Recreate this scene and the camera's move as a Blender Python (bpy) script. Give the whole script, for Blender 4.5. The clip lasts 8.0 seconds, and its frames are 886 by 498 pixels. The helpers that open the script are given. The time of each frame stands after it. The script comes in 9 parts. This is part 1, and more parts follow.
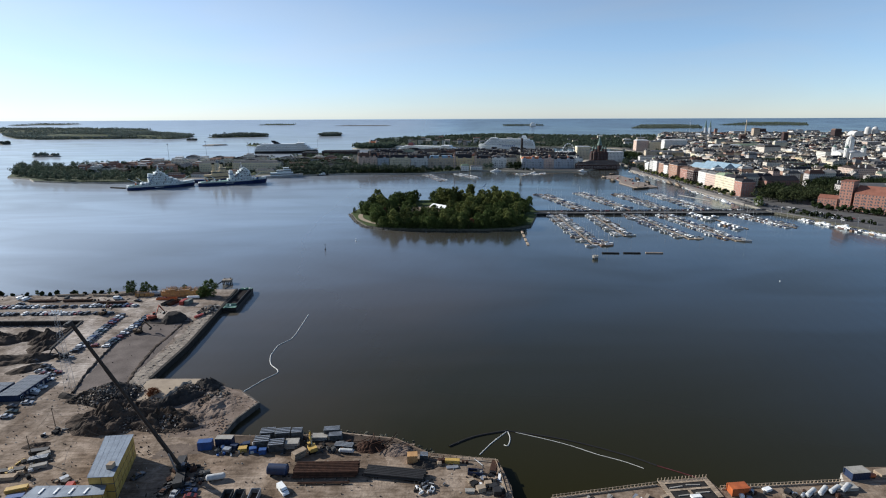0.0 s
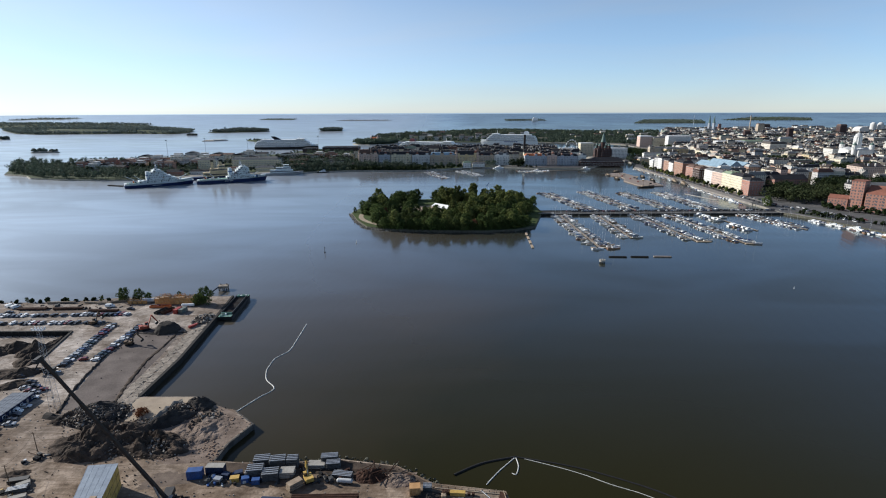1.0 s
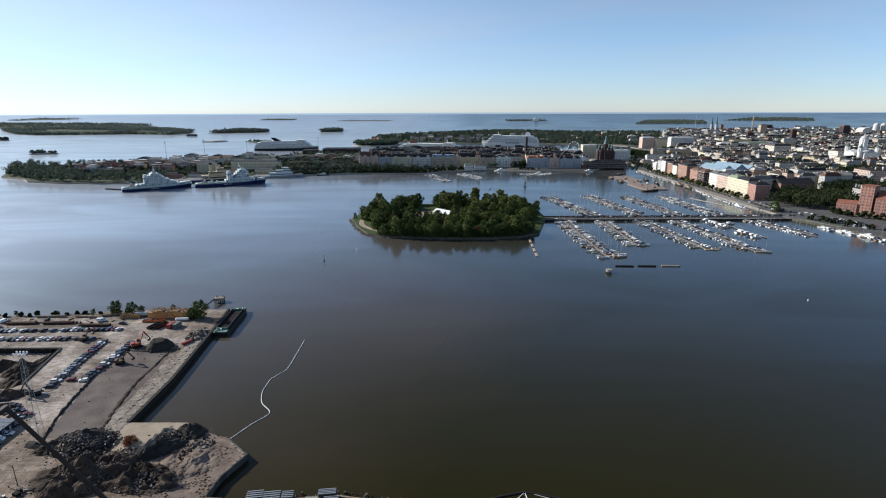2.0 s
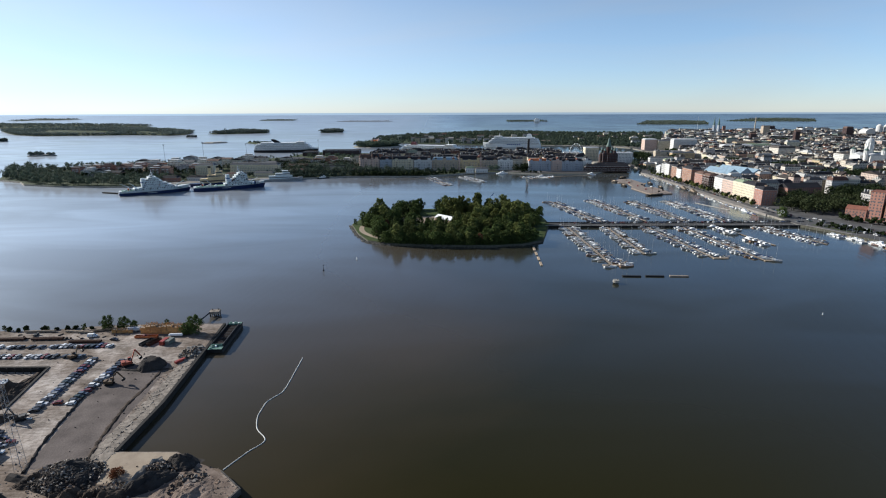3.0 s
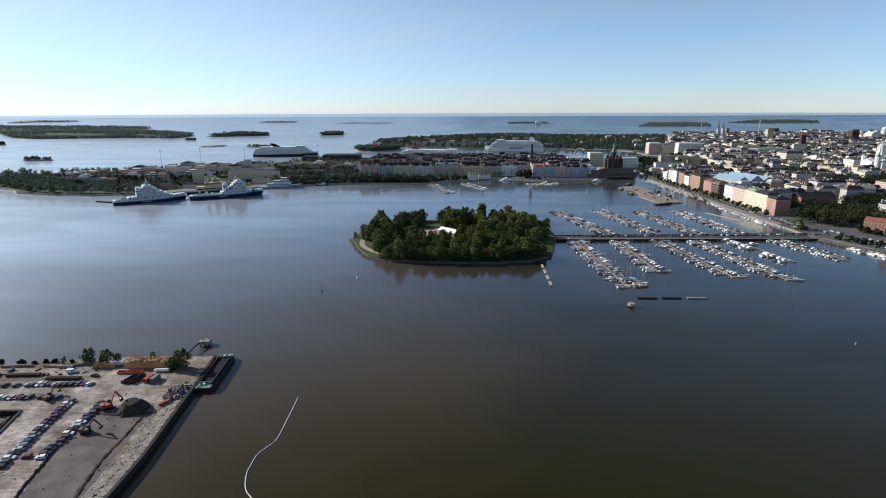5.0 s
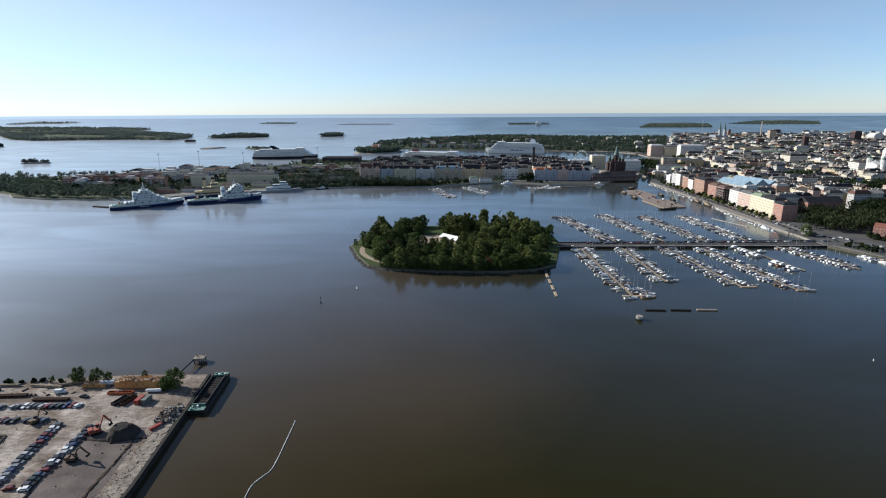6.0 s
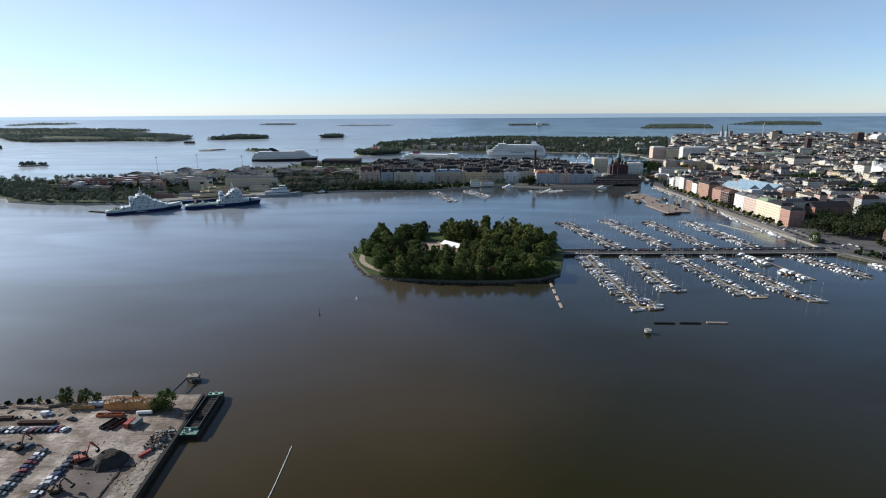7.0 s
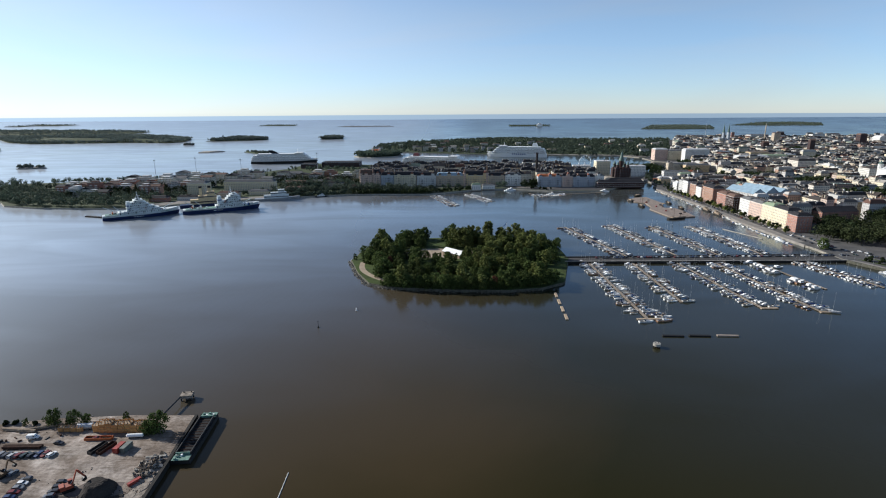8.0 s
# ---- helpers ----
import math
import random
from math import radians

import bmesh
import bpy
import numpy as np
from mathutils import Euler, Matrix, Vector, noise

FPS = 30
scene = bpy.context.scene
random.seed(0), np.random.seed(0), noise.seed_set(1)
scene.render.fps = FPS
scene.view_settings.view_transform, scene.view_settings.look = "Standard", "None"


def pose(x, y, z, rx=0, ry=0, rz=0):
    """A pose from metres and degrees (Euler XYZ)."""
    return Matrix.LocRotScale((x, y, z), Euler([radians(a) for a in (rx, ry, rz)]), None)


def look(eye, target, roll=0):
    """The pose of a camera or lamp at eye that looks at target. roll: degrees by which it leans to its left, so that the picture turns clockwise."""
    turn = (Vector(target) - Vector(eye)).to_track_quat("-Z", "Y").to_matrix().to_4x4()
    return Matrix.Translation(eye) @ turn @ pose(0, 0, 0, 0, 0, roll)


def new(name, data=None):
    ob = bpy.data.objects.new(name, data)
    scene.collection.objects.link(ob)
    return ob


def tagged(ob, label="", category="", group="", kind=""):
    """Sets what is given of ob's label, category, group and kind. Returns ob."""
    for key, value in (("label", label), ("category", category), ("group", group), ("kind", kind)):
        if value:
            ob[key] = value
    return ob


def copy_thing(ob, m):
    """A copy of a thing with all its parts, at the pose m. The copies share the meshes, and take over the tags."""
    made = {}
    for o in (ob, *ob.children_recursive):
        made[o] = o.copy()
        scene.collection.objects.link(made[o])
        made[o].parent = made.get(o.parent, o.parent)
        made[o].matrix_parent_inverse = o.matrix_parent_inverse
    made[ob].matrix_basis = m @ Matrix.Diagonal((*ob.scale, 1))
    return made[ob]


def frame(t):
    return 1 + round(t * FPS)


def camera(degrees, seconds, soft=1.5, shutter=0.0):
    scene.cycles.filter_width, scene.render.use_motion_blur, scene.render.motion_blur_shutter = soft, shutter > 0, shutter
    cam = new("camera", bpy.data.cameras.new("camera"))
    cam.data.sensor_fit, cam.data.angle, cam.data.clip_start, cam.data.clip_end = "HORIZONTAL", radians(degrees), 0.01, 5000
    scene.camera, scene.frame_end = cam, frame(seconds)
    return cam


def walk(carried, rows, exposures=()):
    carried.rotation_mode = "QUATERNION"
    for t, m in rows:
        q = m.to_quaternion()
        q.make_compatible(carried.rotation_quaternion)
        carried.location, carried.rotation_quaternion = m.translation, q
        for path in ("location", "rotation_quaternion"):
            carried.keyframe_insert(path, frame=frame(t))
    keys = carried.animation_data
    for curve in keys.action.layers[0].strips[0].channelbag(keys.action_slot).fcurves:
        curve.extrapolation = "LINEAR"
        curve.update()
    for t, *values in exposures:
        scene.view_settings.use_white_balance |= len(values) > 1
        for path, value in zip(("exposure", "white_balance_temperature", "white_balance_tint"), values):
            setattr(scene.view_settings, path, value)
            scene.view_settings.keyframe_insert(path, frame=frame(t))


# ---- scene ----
cam = camera(80.02, 8.0, soft=1.08)
# seconds, x, y, z, yaw, pitch, lean to the right
ROWS = [
    (0, 0.00, 0.00, 120.00, 0.000, -14.200, 0.231),
    (0.1, -0.06, 1.1, 120.3, 0.015, -14.34, 0.227),
    (0.2, -0.13, 2.3, 120.7, 0.035, -14.60, 0.223),
    (0.3, -0.21, 3.6, 121.1, 0.055, -14.78, 0.219),
    (0.4, -0.31, 5.0, 121.55, 0.075, -14.80, 0.215),
    (0.5, -0.42, 6.45, 122.01, 0.092, -14.781, 0.212),
    (1, -1.19, 13.8, 124.45, 0.133, -14.794, 0.200),
    (1.5, -1.97, 20.35, 126.78, 0.157, -14.818, 0.194),
    (3, -4.38, 39.95, 133.95, 0.230, -14.832, 0.178),
    (3.5, -5.30, 46.46, 136.20, 0.240, -14.825, 0.175),
    (4, -6.10, 52.98, 138.51, 0.255, -14.805, 0.180),
    (4.5, -6.95, 59.6, 140.8, 0.275, -14.787, 0.193),
    (6, -9.70, 79.26, 147.75, 0.290, -14.719, 0.255),
    (6.5, -10.5, 85.9, 150.1, 0.297, -14.702, 0.273),
    (7, -11.2, 92.45, 152.5, 0.308, -14.683, 0.293),
    (7.5, -11.95, 98.95, 154.8, 0.322, -14.662, 0.322),
    (8, -12.75, 105.25, 156.9, 0.330, -14.638, 0.349),
]
walk(cam, [(t, pose(x, y, z, 90 + p, 0, w) @ pose(0, 0, 0, 0, 0, -r)) for t, x, y, z, w, p, r in ROWS], [(0.0, 0.56, 6000, 10), (8.0, 0.56, 6000, 10)])

# ---- daylight: a clear morning, the sun ahead and to the left ----
SUN_EL, SUN_AZ = radians(26), math.atan2(-0.928, 0.372)
world = bpy.data.worlds.new("world")
scene.world = world
world.use_nodes = True
wn, wl = world.node_tree.nodes, world.node_tree.links
sky = wn.new("ShaderNodeTexSky")
sky.sky_type, sky.sun_disc = "NISHITA", False
sky.sun_elevation, sky.sun_rotation = SUN_EL, SUN_AZ
sky.air_density, sky.dust_density, sky.ozone_density = 0.9, 0.02, 3.2
# thin high veils whiten the blue and dim it a little
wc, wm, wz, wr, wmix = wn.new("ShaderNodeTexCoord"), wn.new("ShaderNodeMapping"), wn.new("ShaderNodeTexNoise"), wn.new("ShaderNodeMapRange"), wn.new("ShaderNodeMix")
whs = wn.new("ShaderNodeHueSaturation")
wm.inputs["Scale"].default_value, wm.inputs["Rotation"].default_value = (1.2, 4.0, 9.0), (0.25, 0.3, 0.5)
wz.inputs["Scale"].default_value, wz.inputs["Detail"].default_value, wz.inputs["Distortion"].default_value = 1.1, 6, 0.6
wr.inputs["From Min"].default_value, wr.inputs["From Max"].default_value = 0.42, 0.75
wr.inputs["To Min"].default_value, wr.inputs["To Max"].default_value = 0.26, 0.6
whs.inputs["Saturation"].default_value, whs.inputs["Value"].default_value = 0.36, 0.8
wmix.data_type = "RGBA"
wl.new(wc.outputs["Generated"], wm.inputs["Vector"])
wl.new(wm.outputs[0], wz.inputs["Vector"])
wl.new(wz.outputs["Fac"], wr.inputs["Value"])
# the mix is raised on the sun's side to whiten and dim its glow
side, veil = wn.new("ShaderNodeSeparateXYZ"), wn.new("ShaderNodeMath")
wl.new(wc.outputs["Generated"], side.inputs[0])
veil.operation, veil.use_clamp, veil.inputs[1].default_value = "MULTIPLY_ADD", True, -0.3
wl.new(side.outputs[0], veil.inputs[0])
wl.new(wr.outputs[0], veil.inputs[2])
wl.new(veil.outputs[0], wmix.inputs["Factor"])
# cool haze along the skyline
hz, cool = wn.new("ShaderNodeMapRange"), wn.new("ShaderNodeMix")
hz.inputs["From Min"].default_value, hz.inputs["From Max"].default_value = -0.02, 0.16
hz.inputs["To Min"].default_value, hz.inputs["To Max"].default_value = 1.0, 0.0
cool.data_type, cool.blend_type, cool.inputs["B"].default_value = "RGBA", "MULTIPLY", (0.78, 0.87, 1.09, 1)
wl.new(side.outputs[2], hz.inputs["Value"])
wl.new(hz.outputs[0], cool.inputs["Factor"])
wl.new(sky.outputs[0], cool.inputs["A"])
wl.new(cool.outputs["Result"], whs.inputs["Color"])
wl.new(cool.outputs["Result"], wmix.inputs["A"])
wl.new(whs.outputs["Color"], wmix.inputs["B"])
# below the skyline a tinted low-sky copy is painted in as distant mirroring sea
sep, comb, low = wn.new("ShaderNodeSeparateXYZ"), wn.new("ShaderNodeCombineXYZ"), wn.new("ShaderNodeTexSky")
up, under, tint, pick = wn.new("ShaderNodeMath"), wn.new("ShaderNodeMath"), wn.new("ShaderNodeMix"), wn.new("ShaderNodeMix")
low.sky_type, low.sun_disc, low.sun_elevation, low.sun_rotation = "NISHITA", False, SUN_EL, SUN_AZ
low.air_density, low.dust_density, low.ozone_density = sky.air_density, sky.dust_density, sky.ozone_density
wl.new(wc.outputs["Generated"], sep.inputs[0])
up.operation, up.inputs[0].default_value = "SUBTRACT", 0.09
wl.new(sep.outputs[2], up.inputs[1])
wl.new(sep.outputs[0], comb.inputs[0])
wl.new(sep.outputs[1], comb.inputs[1])
wl.new(up.outputs[0], comb.inputs[2])
wl.new(comb.outputs[0], low.inputs["Vector"])
tint.data_type, tint.blend_type = "RGBA", "MULTIPLY"
tint.inputs["Factor"].default_value, tint.inputs["B"].default_value = 1.0, (0.60, 0.64, 0.68, 1)
pale = wn.new("ShaderNodeHueSaturation")
pale.inputs["Saturation"].default_value = 0.55
wl.new(low.outputs[0], pale.inputs["Color"])
wl.new(pale.outputs["Color"], tint.inputs["A"])
under.operation, under.inputs[1].default_value = "LESS_THAN", -0.0061
wl.new(sep.outputs[2], under.inputs[0])
pick.data_type = "RGBA"
wl.new(under.outputs[0], pick.inputs["Factor"])
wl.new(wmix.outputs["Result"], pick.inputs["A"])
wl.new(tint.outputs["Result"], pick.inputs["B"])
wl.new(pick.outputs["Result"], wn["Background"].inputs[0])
wn["Background"].inputs[1].default_value = 0.092
sun_data = bpy.data.lights.new("sun", "SUN")
sun_data.energy, sun_data.angle, sun_data.color = 5.0, radians(0.6), (1.0, 0.93, 0.82)
sun = new("sun", sun_data)
sun.matrix_world = look((0, 0, 300), Vector((0, 0, 300)) - Vector((math.sin(SUN_AZ) * math.cos(SUN_EL), math.cos(SUN_AZ) * math.cos(SUN_EL), math.sin(SUN_EL))))


# ---- materials ----
def mat(name, c1, c2=None, rough=0.75, metal=0.0, size=3.0, bump=0.25, rnd=0.0, spec=0.4):
    """Two colours mixed by coarse and fine grain; size is the coarse grain's in metres."""
    m = bpy.data.materials.new(name)
    m.use_nodes = True
    n, l = m.node_tree.nodes, m.node_tree.links
    b = n["Principled BSDF"]
    b.inputs["Roughness"].default_value, b.inputs["Metallic"].default_value = rough, metal
    b.inputs["Specular IOR Level"].default_value = spec if rough < 0.8 else 0.12
    c2 = c2 or tuple(v * 0.72 for v in c1)
    tc = n.new("ShaderNodeTexCoord")
    big, fine = n.new("ShaderNodeTexNoise"), n.new("ShaderNodeTexNoise")
    big.inputs["Scale"].default_value, big.inputs["Detail"].default_value = 1.0 / size, 6
    fine.inputs["Scale"].default_value, fine.inputs["Detail"].default_value = 11.0 / size, 4
    add = n.new("ShaderNodeMath")
    add.operation = "MULTIPLY_ADD"
    add.inputs[1].default_value = 0.45
    ramp = n.new("ShaderNodeValToRGB")
    ramp.color_ramp.elements[0].position, ramp.color_ramp.elements[1].position = 0.52, 0.92
    ramp.color_ramp.elements[0].color, ramp.color_ramp.elements[1].color = (*c2, 1), (*c1, 1)
    for x in (big, fine):
        l.new(tc.outputs["Object"], x.inputs["Vector"])
    l.new(fine.outputs["Fac"], add.inputs[0])
    l.new(big.outputs["Fac"], add.inputs[2])
    l.new(add.outputs[0], ramp.inputs["Fac"])
    out = ramp.outputs["Color"]
    if rnd:
        oi, hs, mr = n.new("ShaderNodeObjectInfo"), n.new("ShaderNodeHueSaturation"), n.new("ShaderNodeMapRange")
        mr.inputs["To Min"].default_value, mr.inputs["To Max"].default_value = 1 - rnd, 1 + rnd
        l.new(oi.outputs["Random"], mr.inputs["Value"])
        l.new(mr.outputs[0], hs.inputs["Value"])
        l.new(out, hs.inputs["Color"])
        out = hs.outputs["Color"]
    l.new(out, b.inputs["Base Color"])
    if bump:
        bp = n.new("ShaderNodeBump")
        bp.inputs["Strength"].default_value, bp.inputs["Distance"].default_value = bump, size * 0.03
        l.new(fine.outputs["Fac"], bp.inputs["Height"])
        l.new(bp.outputs[0], b.inputs["Normal"])
    return m


def palette(name, colours, rough=0.3, metal=0.0, per_island=False):
    """One of the colours for each object (or each loose piece of a mesh)."""
    m = bpy.data.materials.new(name)
    m.use_nodes = True
    n, l = m.node_tree.nodes, m.node_tree.links
    b = n["Principled BSDF"]
    b.inputs["Roughness"].default_value, b.inputs["Metallic"].default_value = rough, metal
    b.inputs["Specular IOR Level"].default_value = 0.5 if rough < 0.5 else 0.1
    src = n.new("ShaderNodeNewGeometry").outputs["Random Per Island"] if per_island else n.new("ShaderNodeObjectInfo").outputs["Random"]
    ramp = n.new("ShaderNodeValToRGB")
    ramp.color_ramp.interpolation = "CONSTANT"
    e = ramp.color_ramp.elements
    while len(e) < len(colours):
        e.new(1.0)
    for i, c in enumerate(colours):
        e[i].position, e[i].color = i / len(colours), (*c, 1)
    tc, nz, mx = n.new("ShaderNodeTexCoord"), n.new("ShaderNodeTexNoise"), n.new("ShaderNodeMix")
    mx.data_type, mx.blend_type = "RGBA", "MULTIPLY"
    nz.inputs["Scale"].default_value, nz.inputs["Detail"].default_value = 0.8, 6
    r2 = n.new("ShaderNodeValToRGB")
    r2.color_ramp.elements[0].position, r2.color_ramp.elements[1].position = 0.3, 0.62
    r2.color_ramp.elements[0].color = (0.62, 0.6, 0.57, 1)
    mx.inputs["Factor"].default_value = 0.6
    l.new(tc.outputs["Object"], nz.inputs["Vector"])
    l.new(nz.outputs["Fac"], r2.inputs["Fac"])
    l.new(src, ramp.inputs["Fac"])
    l.new(ramp.outputs["Color"], mx.inputs["A"])
    l.new(r2.outputs["Color"], mx.inputs["B"])
    l.new(mx.outputs["Result"], b.inputs["Base Color"])
    return m


def water_material():
    """Turbid brown water under a sky gloss that grows towards grazing."""
    m = bpy.data.materials.new("sea_water")
    m.use_nodes = True
    n, l = m.node_tree.nodes, m.node_tree.links
    n.remove(n["Principled BSDF"])
    body, gloss, mix = n.new("ShaderNodeBsdfDiffuse"), n.new("ShaderNodeBsdfGlossy"), n.new("ShaderNodeMixShader")
    tc = n.new("ShaderNodeTexCoord")
    big = n.new("ShaderNodeTexNoise")
    big.inputs["Scale"].default_value, big.inputs["Detail"].default_value = 0.0035, 5
    big.inputs["Distortion"].default_value = 0.8
    l.new(tc.outputs["Object"], big.inputs["Vector"])
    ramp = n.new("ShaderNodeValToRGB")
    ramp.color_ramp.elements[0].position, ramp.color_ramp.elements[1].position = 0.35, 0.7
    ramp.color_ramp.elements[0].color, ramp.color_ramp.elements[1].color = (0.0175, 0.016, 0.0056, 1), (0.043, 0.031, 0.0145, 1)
    # the brown of the dug shore thins out towards the east
    sep, east, both = n.new("ShaderNodeSeparateXYZ"), n.new("ShaderNodeMapRange"), n.new("ShaderNodeMath")
    l.new(tc.outputs["Object"], sep.inputs[0])
    l.new(sep.outputs[0], east.inputs["Value"])
    east.inputs["From Min"].default_value, east.inputs["From Max"].default_value = -120, 120
    east.inputs["To Min"].default_value, east.inputs["To Max"].default_value = 0.32, -0.25
    both.operation = "ADD"
    # the body colour is darker towards the near quays
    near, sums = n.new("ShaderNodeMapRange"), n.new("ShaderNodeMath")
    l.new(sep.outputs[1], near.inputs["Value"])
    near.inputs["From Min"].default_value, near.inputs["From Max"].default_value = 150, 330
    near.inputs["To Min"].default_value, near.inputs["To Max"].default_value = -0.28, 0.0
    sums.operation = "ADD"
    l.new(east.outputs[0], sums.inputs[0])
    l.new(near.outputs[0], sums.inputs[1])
    l.new(big.outputs["Fac"], both.inputs[0])
    l.new(sums.outputs[0], both.inputs[1])
    l.new(both.outputs[0], ramp.inputs["Fac"])
    l.new(ramp.outputs["Color"], body.inputs["Color"])
    # calm and ruffled stretches
    mr = n.new("ShaderNodeMapRange")
    mr.inputs["From Min"].default_value, mr.inputs["From Max"].default_value = 0.40, 0.60
    mr.inputs["To Min"].default_value, mr.inputs["To Max"].default_value = 0.09, 0.2
    l.new(big.outputs["Fac"], mr.inputs["Value"])
    l.new(mr.outputs[0], gloss.inputs["Roughness"])
    gloss.inputs["Color"].default_value = (0.86, 0.93, 0.97, 1)
    # small steep ripples spread the sun's glitter widely
    ripple, lobes = n.new("ShaderNodeBsdfGlossy"), n.new("ShaderNodeMixShader")
    ripple.inputs["Roughness"].default_value, ripple.inputs["Color"].default_value = 0.58, (0.8, 0.88, 0.96, 1)
    wind, wx = n.new("ShaderNodeMapRange"), n.new("ShaderNodeSeparateXYZ")
    l.new(tc.outputs["Object"], wx.inputs[0])
    l.new(wx.outputs[0], wind.inputs["Value"])
    wind.inputs["From Min"].default_value, wind.inputs["From Max"].default_value = -330, 0
    wind.inputs["To Min"].default_value, wind.inputs["To Max"].default_value = 0.44, 0.08
    l.new(wind.outputs[0], lobes.inputs[0])
    l.new(gloss.outputs[0], lobes.inputs[1])
    l.new(ripple.outputs[0], lobes.inputs[2])
    w1, w2 = n.new("ShaderNodeTexNoise"), n.new("ShaderNodeTexWave")
    mp = n.new("ShaderNodeMapping")
    mp.inputs["Rotation"].default_value[2], mp.inputs["Scale"].default_value = radians(35), (1.0, 0.35, 1.0)
    l.new(tc.outputs["Object"], mp.inputs["Vector"])
    w1.inputs["Scale"].default_value, w1.inputs["Detail"].default_value = 0.3, 4
    w2.inputs["Scale"].default_value, w2.inputs["Distortion"].default_value, w2.inputs["Detail"].default_value = 0.045, 9.0, 3
    w2.inputs["Detail Scale"].default_value = 0.8
    l.new(mp.outputs[0], w1.inputs["Vector"])
    l.new(mp.outputs[0], w2.inputs["Vector"])
    b1, b2 = n.new("ShaderNodeBump"), n.new("ShaderNodeBump")
    b1.inputs["Strength"].default_value, b1.inputs["Distance"].default_value = 0.2, 0.1
    b2.inputs["Strength"].default_value, b2.inputs["Distance"].default_value = 0.17, 0.2
    l.new(w1.outputs["Fac"], b1.inputs["Height"])
    l.new(w2.outputs["Fac"], b2.inputs["Height"])
    l.new(b1.outputs[0], b2.inputs["Normal"])
    l.new(b2.outputs[0], gloss.inputs["Normal"])
    fr, ma = n.new("ShaderNodeFresnel"), n.new("ShaderNodeMath")
    fr.inputs["IOR"].default_value = 1.333
    ma.operation, ma.use_clamp = "MULTIPLY_ADD", True
    ma.inputs[1].default_value, ma.inputs[2].default_value = 1.78, -0.054
    l.new(fr.outputs[0], ma.inputs[0])
    cap = n.new("ShaderNodeMath")
    cap.operation = "MINIMUM"
    # the gloss cap rises beyond the peninsula to brighten the open water
    calm = n.new("ShaderNodeMapRange")
    l.new(sep.outputs[1], calm.inputs["Value"])
    calm.inputs["From Min"].default_value, calm.inputs["From Max"].default_value = 1050, 1500
    calm.inputs["To Min"].default_value, calm.inputs["To Max"].default_value = 0.53, 0.62
    l.new(calm.outputs[0], cap.inputs[1])
    l.new(ma.outputs[0], cap.inputs[0])
    # slicks and ruffled bands
    smap, slick, srange, smul = n.new("ShaderNodeMapping"), n.new("ShaderNodeTexNoise"), n.new("ShaderNodeMapRange"), n.new("ShaderNodeMath")
    smap.inputs["Scale"].default_value, smap.inputs["Rotation"].default_value[2] = (0.0035, 0.011, 1.0), radians(-12)
    l.new(tc.outputs["Object"], smap.inputs["Vector"])
    l.new(smap.outputs[0], slick.inputs["Vector"])
    slick.inputs["Scale"].default_value, slick.inputs["Detail"].default_value, slick.inputs["Distortion"].default_value = 1.0, 5, 1.6
    srange.inputs["From Min"].default_value, srange.inputs["From Max"].default_value = 0.35, 0.65
    srange.inputs["To Min"].default_value, srange.inputs["To Max"].default_value = 0.87, 1.1
    l.new(slick.outputs["Fac"], srange.inputs["Value"])
    smul.operation = "MULTIPLY"
    l.new(cap.outputs[0], smul.inputs[0])
    l.new(srange.outputs[0], smul.inputs[1])
    # gloss is turned down towards the east to darken the water there
    east_gloss, bmul = n.new("ShaderNodeMapRange"), n.new("ShaderNodeMath")
    l.new(sep.outputs[0], east_gloss.inputs["Value"])
    east_gloss.inputs["From Min"].default_value, east_gloss.inputs["From Max"].default_value = 40, 270
    east_gloss.inputs["To Min"].default_value, east_gloss.inputs["To Max"].default_value = 1.0, 0.78
    bmul.operation = "MULTIPLY"
    l.new(smul.outputs[0], bmul.inputs[0])
    l.new(east_gloss.outputs[0], bmul.inputs[1])
    l.new(bmul.outputs[0], mix.inputs[0])
    l.new(body.outputs[0], mix.inputs[1])
    l.new(lobes.outputs[0], mix.inputs[2])
    l.new(mix.outputs[0], n["Material Output"].inputs["Surface"])
    return m


